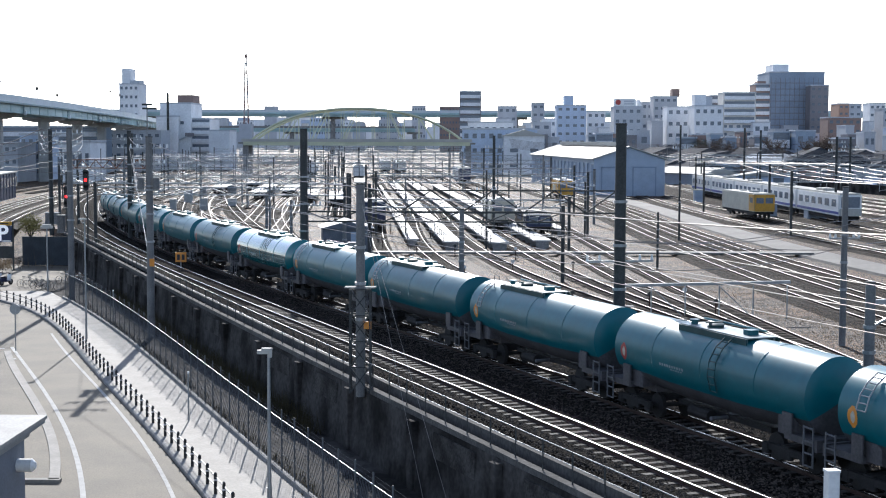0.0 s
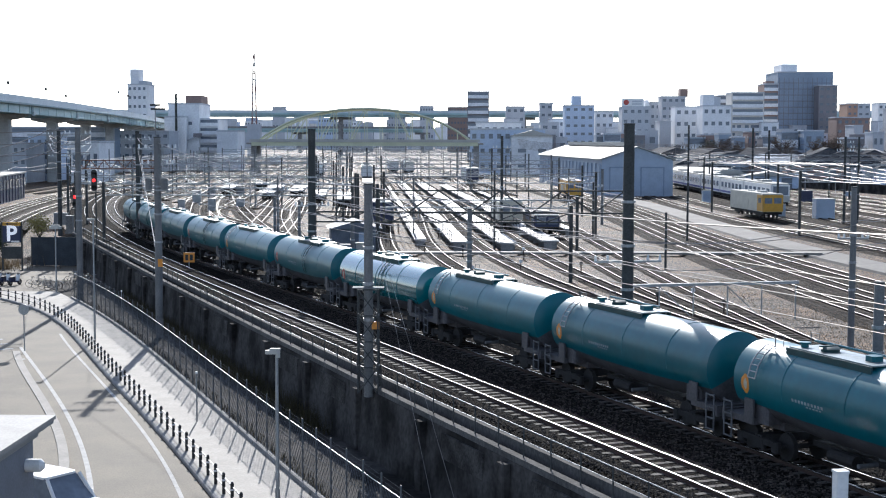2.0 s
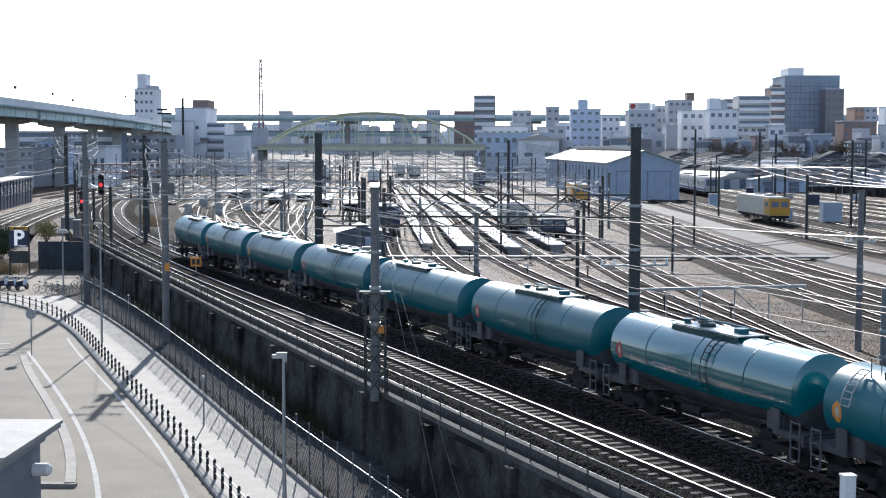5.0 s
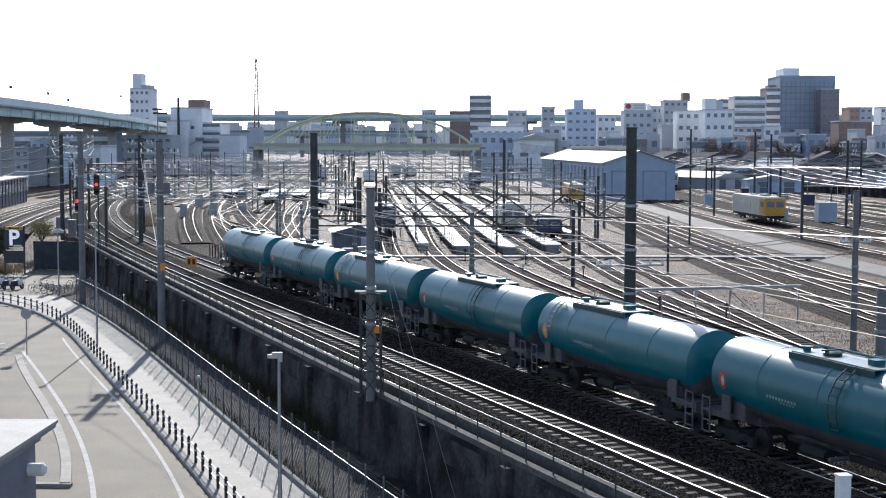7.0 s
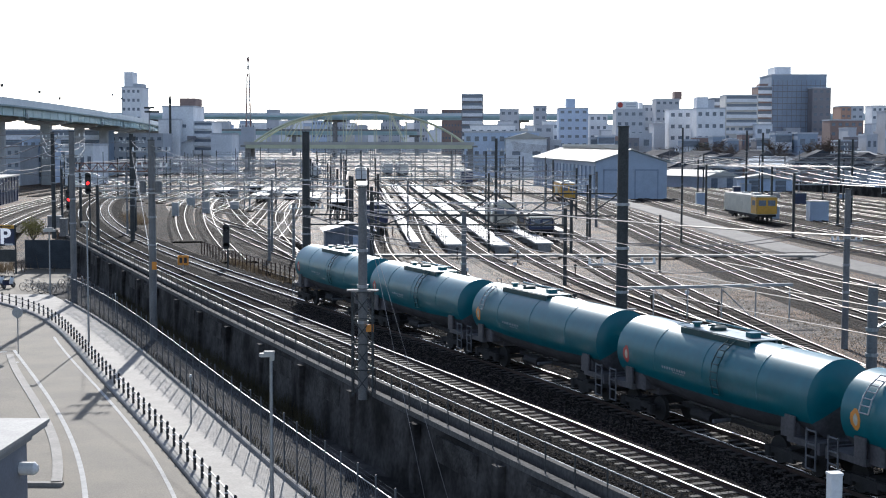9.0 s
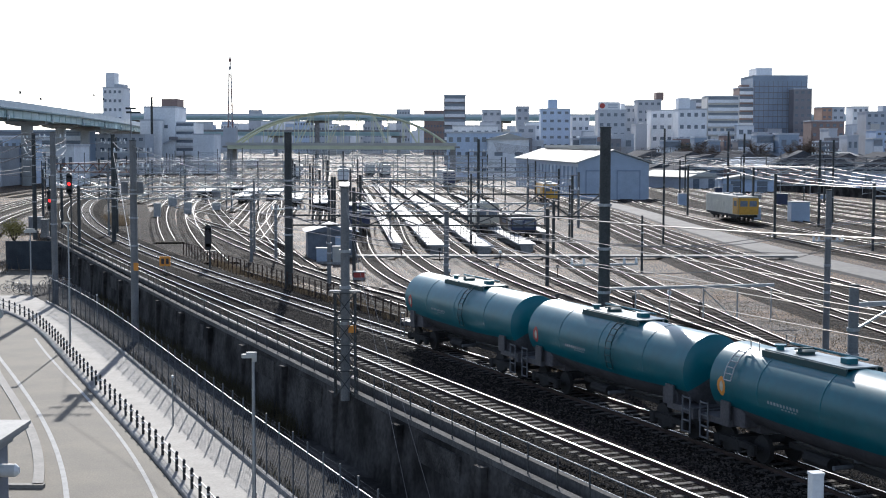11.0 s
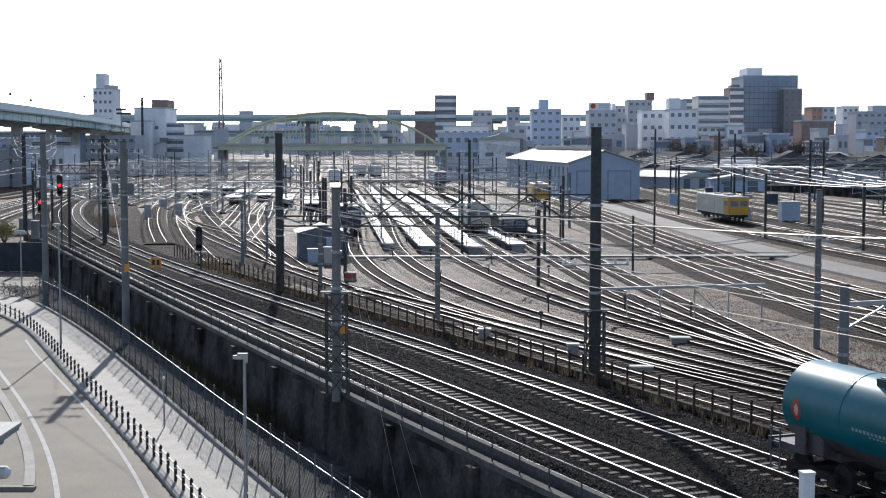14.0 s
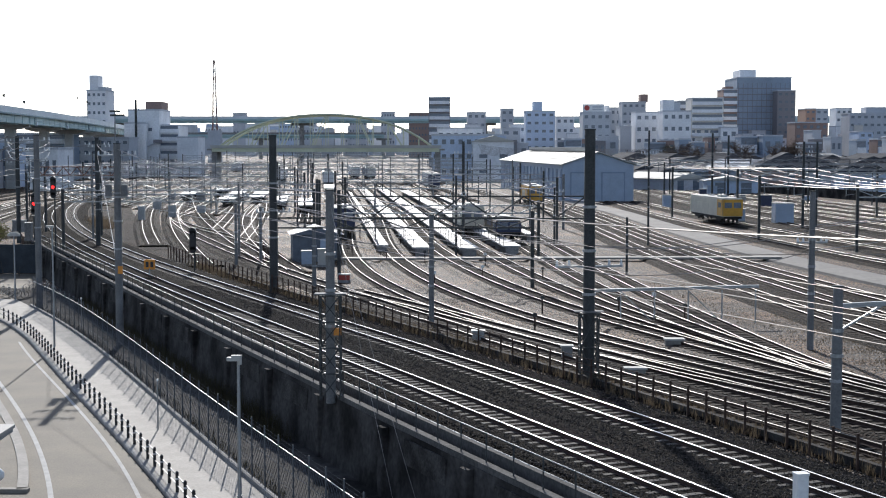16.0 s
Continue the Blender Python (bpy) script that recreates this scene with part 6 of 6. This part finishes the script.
# bright low roofs and gabled houses of the town
def house(px, y, w, d, wall_h, roof_h, turn, tone, roof_mat, label):
    x = (px - 784) / 2500 * y
    h = thing("house", label, "house", "town houses", pose(x, y, -0.4, 0, 0, turn))
    part("wall", Geo().box((0, 0, wall_h / 2), (w, d, wall_h)), WALLS[tone], h)
    o = 0.6
    part("roof", Geo().add([(-w / 2 - o, -d / 2 - o, wall_h - 0.2), (w / 2 + o, -d / 2 - o, wall_h - 0.2), (w / 2 + o, d / 2 + o, wall_h - 0.2), (-w / 2 - o, d / 2 + o, wall_h - 0.2), (0, -d / 2 - o, wall_h + roof_h), (0, d / 2 + o, wall_h + roof_h)],
                           [(0, 3, 5, 4), (1, 4, 5, 2), (0, 4, 1), (3, 2, 5), (0, 1, 2, 3)]), roof_mat, h, "gabled roof")
    for k in (-1, 1):
        part("window", pane_mesh, None, h).matrix_basis = Matrix.LocRotScale((k * w / 4, -d / 2, wall_h * 0.62), None, (w * 0.2, 1, 1.1))
        part("window", pane_mesh, None, h).matrix_basis = Matrix.LocRotScale((k * w / 4, -d / 2, wall_h * 0.25), None, (w * 0.2, 1, 1.1))


house(1372, 340, 13, 16, 4.6, 3.0, -8, "brown", TILE, "brown house with a dark tiled gable roof")
house(1472, 330, 8, 12, 4.6, 2.6, -20, "grey", TILE, "grey house with a dark tiled gable roof")
house(1528, 320, 12, 14, 4.4, 3.0, -10, "blue", TILE, "pale blue house with a dark tiled gable roof")
house(1118, 420, 18, 20, 5.0, 3.4, 6, "white", TILE, "white house with a broad gable roof")
house(1180, 330, 9, 18, 3.0, 1.2, 30, "grey", ROOF_METAL, "low grey shed with bright sheet roof")
house(820, 440, 14, 26, 12.0, 1.6, 5, "white", ROOF_METAL, "long hall with bright sheet roof")
house(870, 430, 12, 26, 11.8, 1.6, 5, "white", ROOF_METAL, "long hall with bright sheet roof")
house(1300, 300, 11, 5, 3.2, 0.8, 0, "blue", ROOF_METAL, "low blue site office with bright roof")
rng = random.Random(11)
for k in range(120):
    px = rng.uniform(760, 1620)
    y = rng.uniform(360, 620)
    if px < 1130 and y < 460:
        continue
    tone = rng.choice(["grey", "dark", "brown", "slate", "brown", "beige"])
    house(px, y, rng.uniform(8, 14), rng.uniform(8, 14), rng.uniform(3.5, 6.5), rng.uniform(1.0, 2.6), rng.uniform(-40, 40), tone, rng.choice([TILE, TILE, TILE, TILE, WALLS["slate"], ROOF_METAL] if k % 3 else [TILE]), "two-storey town house with %s walls" % tone)
for k in range(110):
    px = rng.uniform(800, 1600) if k % 2 else rng.uniform(330, 800)
    y = rng.uniform(560, 1000) if k % 2 else rng.uniform(1300, 2200)
    w = rng.uniform(10, 34)
    building(px, px + w, H_(rng.uniform(216, 246) if k % 2 else rng.uniform(217, 246), y), y, rng.choice(["white", "grey", "white", "blue", "grey", "beige"]), rng.randint(3, 5) if w > 24 else 0)
rng = random.Random(31)
px = 330.0
while px < 900:
    w = rng.uniform(14, 42)
    y = rng.uniform(1700, 2500)
    building(px, px + w, H_(rng.uniform(222, 237), y), y, rng.choice(["grey", "blue", "grey", "white", "beige"]))
    px += w * 0.8
rng = random.Random(21)
for k in range(30):
    px, y = rng.uniform(890, 1590), rng.uniform(470, 545)
    w = rng.uniform(12, 40)
    building(px, px + w, H_(rng.uniform(238, 253), y), y, rng.choice(["dark", "slate", "brown", "grey", "dark", "brown"]), 2, 0, k % 3 == 0, 10)
LEAVES = mat("evergreen_leaves", (0.075, 0.085, 0.045), 0.7, 0, 0.4, 1)
for px, y, h in ((1192, 520, 11), (1330, 540, 11), (1342, 545, 9), (1352, 545, 11), (1366, 550, 10), (1270, 530, 9), (1530, 420, 7)):
    t = thing("tree", "dull green evergreen tree among town houses", "tree", "town trees", pose((px - 784) / 2500 * y, y, -0.4))
    tk = Geo().tube((0, 0, 0), (0, 0, h * 0.6), 0.35, 8, 0.15)
    for j in range(7):
        a = j * 0.9
        tk.tube((0, 0, h * (0.3 + 0.04 * j)), (math.cos(a) * h * 0.3, math.sin(a) * h * 0.3, h * (0.55 + 0.05 * j)), 0.12, 5, 0.04)
    part("trunk", tk, SLEEPER_WOOD, t)
    g = Geo()
    for j in range(900):
        v = Vector((rng.gauss(0, 1), rng.gauss(0, 1), rng.gauss(0, 1))).normalized() * rng.uniform(0.5, 1.0)
        c = Vector((v.x * h * 0.42, v.y * h * 0.42, h * 0.66 + v.z * h * 0.33)) + Vector((math.sin(j), math.cos(j * 1.7), math.sin(j * 2.3))) * h * 0.05
        a = Vector((rng.gauss(0, 1), rng.gauss(0, 1), rng.gauss(0, 1))).normalized()
        b = a.orthogonal().normalized()
        g.add([c - a * 0.35, c + b * 0.25, c + a * 0.35, c - b * 0.25], [(0, 1, 2, 3)])
    part("crown", g, LEAVES, t, "clumped dull green leaves")

TWIG = mat("bare_brown_twigs", (0.12, 0.085, 0.062), 0.85, 0, 0.3, 1)
def bare_tree(px, y, h, seed):
    r = random.Random(seed)
    t = thing("bare_tree", "bare brown winter tree among town roofs", "tree", "town trees", pose((px - 784) / 2500 * y, y, -0.4))
    part("trunk", Geo().tube((0, 0, 0), (0, 0, h * 0.45), 0.35, 7, 0.22), TWIG, t)
    g = Geo()
    for j in range(16):
        a, l = r.uniform(0, 6.28), h * r.uniform(0.25, 0.45)
        p = Vector((0, 0, h * r.uniform(0.25, 0.5)))
        q = p + Vector((math.cos(a) * l * 0.8, math.sin(a) * l * 0.8, l))
        g.tube(p, q, 0.16, 4, 0.06, False)
        for m in range(14):
            b = p.lerp(q, r.uniform(0.3, 1.0))
            e = b + Vector((r.gauss(0, 1), r.gauss(0, 1), r.uniform(0.2, 1.6))) * h * 0.09
            g.tube(b, e, 0.08, 3, 0.03, False)
            for n in range(3):
                c = b.lerp(e, r.uniform(0.4, 1.0))
                g.tube(c, c + Vector((r.gauss(0, 1), r.gauss(0, 1), r.uniform(0, 1.4))) * h * 0.05, 0.05, 3, 0.02, False)
    part("bare_crown", g, TWIG, t, "fine bare twigs and limbs", kind="stuff")
for k, (px, y, h) in enumerate(((1170, 422, 10), (1205, 432, 12), (1222, 422, 10), (1250, 442, 10), (1322, 452, 12), (1385, 442, 11), (1400, 457, 13), (1440, 452, 10), (1130, 432, 9))):
    bare_tree(px, y, h, 40 + k)

# yellowing shrub behind the forecourt
SHRUB = mat("yellowing_leaves", (0.3, 0.26, 0.09), 0.8, 0, 0.4, 2)
sh = thing("shrub", "yellowing round shrub by the embankment", "shrub", "", pose(-47.3, 151, -0.9))
tk, g = Geo(), Geo()
for j in range(9):
    a = j * 0.7
    tk.tube((0, 0, 0), (math.cos(a) * 0.8, math.sin(a) * 0.8, 1.6), 0.05, 5, 0.02)
for j in range(900):
    v = Vector((rng.gauss(0, 1), rng.gauss(0, 1), rng.gauss(0, 1))).normalized() * rng.uniform(0.4, 1.0)
    c = Vector((v.x * 1.3, v.y * 1.3, 1.5 + v.z * 1.0)) + Vector((math.sin(j), math.cos(j * 1.7), math.sin(j * 2.3))) * 0.18
    a = Vector((rng.gauss(0, 1), rng.gauss(0, 1), rng.gauss(0, 1))).normalized()
    b = a.orthogonal().normalized()
    g.add([c - a * 0.11, c + b * 0.06, c + a * 0.11, c - b * 0.06], [(0, 1, 2, 3)])
part("stems", tk, SLEEPER_WOOD, sh)
part("crown", g, SHRUB, sh, "loose yellow-green leaves")

def green_shrub(x, y, z, w, h, seed):
    r = random.Random(seed)
    t = thing("evergreen_shrub", "dark evergreen shrub on the embankment", "shrub", "embankment shrubs", pose(x, y, z))
    st, cr = Geo(), Geo()
    for j in range(7):
        st.tube((0, 0, 0), (math.cos(j) * w * 0.4, math.sin(j) * w * 0.4, h * 0.7), 0.05, 5, 0.02)
    for j in range(1100):
        v = Vector((r.gauss(0, 1), r.gauss(0, 1), r.gauss(0, 1))).normalized() * r.uniform(0.45, 1.0) * (0.85 + 0.2 * math.sin(j * 0.37))
        c = Vector((v.x * w * 0.5, v.y * w * 0.5, h * 0.55 + v.z * h * 0.45))
        a = Vector((r.gauss(0, 1), r.gauss(0, 1), r.gauss(0, 1))).normalized()
        b = a.orthogonal().normalized()
        cr.add([c - a * 0.14, c + b * 0.07, c + a * 0.14, c - b * 0.07], [(0, 1, 2, 3)])
    part("stem", st, SLEEPER_WOOD, t)
    part("crown", cr, LEAVES, t, "small dark green leaves")
for k, (x, y, w, h) in enumerate(((-51.5, 150, 4.2, 3.0), (-54.6, 152, 4.6, 3.4), (-57.5, 150, 4.0, 3.0), (-50.2, 145, 3.0, 2.2))):
    green_shrub(x, y, -2.4 + 0.08 * (y - 142), w, h, 70 + k)

# red and white lattice mast, with the distance haze put into its dull colours
HAZED_RED = mat("hazed_mast_red", (0.33, 0.2, 0.18), 0.7)
HAZED_WHITE = mat("hazed_mast_white", (0.5, 0.48, 0.46), 0.7)
tm = thing("radio_mast", "tall thin red and white radio mast", "mast", "", pose((388 - 784) / 2500 * 900, 900, 0))
z0, z1 = 20.0, H_(106, 900)
for k in range(9):
    a, b = z0 + (z1 - z0) * k / 9, z0 + (z1 - z0) * (k + 1) / 9
    r = lambda z: 2.0 - 1.35 * (z - z0) / (z1 - z0)
    g = Geo()
    for i in range(4):
        q, q2 = radians(45 + 90 * i), radians(135 + 90 * i)
        g.bar((r(a) * math.cos(q), r(a) * math.sin(q), a), (r(b) * math.cos(q), r(b) * math.sin(q), b), 0.4, 0.4)
        g.bar((r(a) * math.cos(q), r(a) * math.sin(q), a), (r(b) * math.cos(q2), r(b) * math.sin(q2), b), 0.24, 0.24)
    part("section", g, HAZED_RED if k % 2 == 0 else HAZED_WHITE, tm, "red section" if k % 2 == 0 else "white section")
part("base", Geo().box((0, 0, 9), (8, 8, 22)), WALLS["grey"], tm)
fl = thing("floodlight_mast", "mast with a bar of floodlights above the roofs", "mast", "", pose((212 - 784) / 2500 * 440, 440, 0))
part("pole", Geo().tube((0, 0, -0.4), (0, 0, H_(196, 440)), 0.2, 8), GALV, fl)
part("light_bar", Geo().box((0, 0, H_(196, 440)), (3.2, 0.4, 0.6)).box((0.8, 0, H_(203, 440)), (4.5, 0.4, 0.6)), POLE_DARK, fl)
mast((249 - 784) / 2500 * 474, 474, H_(176, 474), 0.45, True)


# ---------- the passing commuter train ----------
def commuter_car(cab):
    c = thing("commuter_car", "white commuter train car with a dark window band" + (" and cab" if cab else ""), "train car", "commuter train")
    part("body", Geo().box((0, 0, 2.15), (2.8, 19.4, 2.5), 0, 0.25), WHITE, c)
    part("roof", Geo().box((0, 0, 3.5), (2.5, 19.2, 0.24), 0, 0.2), ROOF_METAL, c, "sunlit pale roof")
    for s in (-1.41, 1.41):
        for k in range(6):
            part("window", Geo().box((s, -7.6 + 3.05 * k, 2.4), (0.04, 1.8, 0.85)), GLASS, c)
        part("stripe", Geo().box((s, 0, 1.25), (0.03, 19.2, 0.3)), BLUE_SIGN, c)
    if cab:
        part("windscreen", Geo().box((0, -9.72, 2.55), (2.2, 0.1, 1.3), 0, 0.03), GLASS, c, "large dark windscreen")
        part("nose", Geo().box((0, -9.8, 1.35), (2.6, 0.3, 0.9), 0, 0.1), ROOF_METAL, c)
    part("underframe", Geo().box((0, 0, 0.65), (2.4, 18.6, 0.55)), SOOT, c)
    for e in (-6.6, 6.6):
        g = Geo()
        for q in (-1.05, 1.05):
            for s in (-0.6, 0.6):
                g.tube((s - 0.07, e + q, 0.43), (s + 0.07, e + q, 0.43), 0.43, 12)
        part("bogie", g, SOOT, c)
    part("cooler", Geo().box((0, 1, 3.75), (1.6, 3.6, 0.35), 0, 0.1), ROOF_METAL, c)
    return c


commuter = [commuter_car(True), commuter_car(False)]
# trains standing in the far yard
for k, (track, y, n) in enumerate(((0, 360, 2), (3, 400, 2), (4, 470, 2), (-2, 440, 2), (-3, 430, 2), (8, 560, 2), (10, 480, 1))):
    for j in range(n):
        yy = y + 20.4 * j
        o = copy_thing(commuter[1], pose(-12.2 - 4.4 * track + along * (yy - 170), yy, 0, 0, 0, math.degrees(-math.atan(along))))
        tagged(o, "white train car standing in the far yard", "train car", "standing trains")
commuter += [copy_thing(commuter[1], Matrix.Identity(4)) for k in range(3)]


# ---------- the van in the street ----------
van = thing("van", "white minivan turning past the kiosk", "van")
part("lower_body", Geo().box((0, 0, 0.62), (1.66, 4.2, 0.62), 0, 0.22), WHITE, van, "white lower body")
cabin = [(-0.78, -1.55, 0.93), (0.78, -1.55, 0.93), (0.78, 2.05, 0.93), (-0.78, 2.05, 0.93), (-0.66, -0.75, 1.72), (0.66, -0.75, 1.72), (0.66, 1.85, 1.72), (-0.66, 1.85, 1.72)]
part("glasshouse", Geo().add(cabin, [(0, 1, 5, 4), (1, 2, 6, 5), (2, 3, 7, 6), (3, 0, 4, 7), (4, 5, 6, 7), (3, 2, 1, 0)]), GLASS, van, "dark glazed cabin")
part("roof", Geo().box((0, 0.55, 1.74), (1.36, 2.75, 0.08), 0, 0.12), WHITE, van, "white roof")
for s in (-1, 1):
    for y in (-0.9, 0.3, 1.85):
        part("pillar", Geo().bar((s * 0.79, y - 0.12 if y > 0 else -1.5, 0.93), (s * 0.67, y, 1.72), 0.09, 0.09), WHITE, van)
    part("headlight", Geo().box((s * 0.6, -2.08, 0.72), (0.3, 0.12, 0.18), 0, 0.04), ROOF_METAL, van)
    part("mirror", Geo().box((s * 0.95, -1.1, 1.05), (0.2, 0.12, 0.16), 0, 0.03), WHITE, van)
    for y in (-1.35, 1.35):
        wl = part("wheel", Geo().tube((s * 0.64, y, 0.31), (s * 0.84, y, 0.31), 0.31, 16), BLACK, van)
        part("rim", Geo().tube((s * 0.83, y, 0.31), (s * 0.85, y, 0.31), 0.19, 12), GALV, wl)
part("bonnet", Geo().box((0, -1.75, 0.9), (1.5, 0.7, 0.12), 0, 0.15), WHITE, van)


def scooter(x, y, turn):
    b = thing("motor_scooter", "dark parked motor scooter on the forecourt", "scooter", "parked scooters", pose(x, y, STREET + 0.02, 0, 0, turn))
    for e in (-0.62, 0.62):
        wl = part("wheel", Geo().tube((e, -0.06, 0.25), (e, 0.06, 0.25), 0.25, 14), BLACK, b, "black tyre")
        part("rim", Geo().tube((e, -0.065, 0.25), (e, 0.065, 0.25), 0.13, 10), GALV, wl)
    part("body", Geo().box((-0.38, 0, 0.5), (0.75, 0.32, 0.34), 0, 0.1).box((0.05, 0, 0.33), (0.5, 0.3, 0.1), 0, 0.05), NAVY, b, "dark scooter body")
    part("leg_shield", Geo().bar((0.36, 0, 0.35), (0.5, 0, 0.95), 0.36, 0.08), WHITE, b, "pale leg shield")
    part("saddle", Geo().box((-0.35, 0, 0.72), (0.7, 0.28, 0.12), 0, 0.08), BLACK, b, "black saddle")
    part("handlebar", Geo().tube((0.45, -0.33, 1.03), (0.45, 0.33, 1.03), 0.02, 6).box((0.5, 0, 0.98), (0.16, 0.2, 0.16), 0, 0.04), BLACK, b)
    for e in (-0.3, 0.3):
        part("mirror", Geo().tube((0.45, e, 1.03), (0.42, e * 1.2, 1.25), 0.01, 4).box((0.42, e * 1.2, 1.27), (0.03, 0.12, 0.08)), BLACK, b)
for k in range(4):
    scooter(-40.6 - 0.95 * k, 122.4 + 0.35 * k, 70 + 8 * (k % 2))


# ---------- all the movement ----------
def motions():
    turn = math.degrees(SPEED / 0.43)
    for k, w in enumerate(wagons):
        walk(w, [(t / 4, wagon_pose(k, t / 4)) for t in range(65)])
    for k, w in enumerate(wagons):
        for o in w.children_recursive:
            if o.name.startswith("wheelset"):
                x, y, z = o.location
                walk(o, [(t / FPS, pose(x, y, z, turn * t / FPS, 0, 0)) for t in range(481)])
    away = curve_through([(47.5, 122), (45.2, 146.0), (44.4, 203.5), (43.6, 291.0), (43.0, 380)], 2)
    for k, c in enumerate(commuter):
        rows = []
        for i in range(33):
            t = i / 2
            y = 169 + 9.7 + 19.6 * t + 20 * k + max(0, t - 4) * 4
            rows.append((t, pose(away(y), y, 0, 0, 0, math.degrees(math.atan2(-(away(y + 1) - away(y - 1)), 2)))))
        walk(c, rows)
    g0 = STREET
    walk(van, [(0.0, pose(-23, 46.5, g0, 0, 0, 84)), (0.6, pose(-20, 47.4, g0, 0, 0, 82)), (1.1, pose(-17.7, 47.7, g0, 0, 0, 74)), (1.5, pose(-16.2, 47.0, g0, 0, 0, 66)), (1.9, pose(-14.7, 46.2, g0, 0, 0, 60)),
               (2.3, pose(-13.5, 44.9, g0, 0, 0, 48)), (2.7, pose(-12.6, 43.6, g0, 0, 0, 32)), (3.2, pose(-11.4, 40.4, g0, 0, 0, 20)), (4.0, pose(-9.8, 33.5, g0, 0, 0, 12)), (5.5, pose(-7.0, 15, g0, 0, 0, 10)), (16.0, pose(8, -80, g0, 0, 0, 10))])


motions()
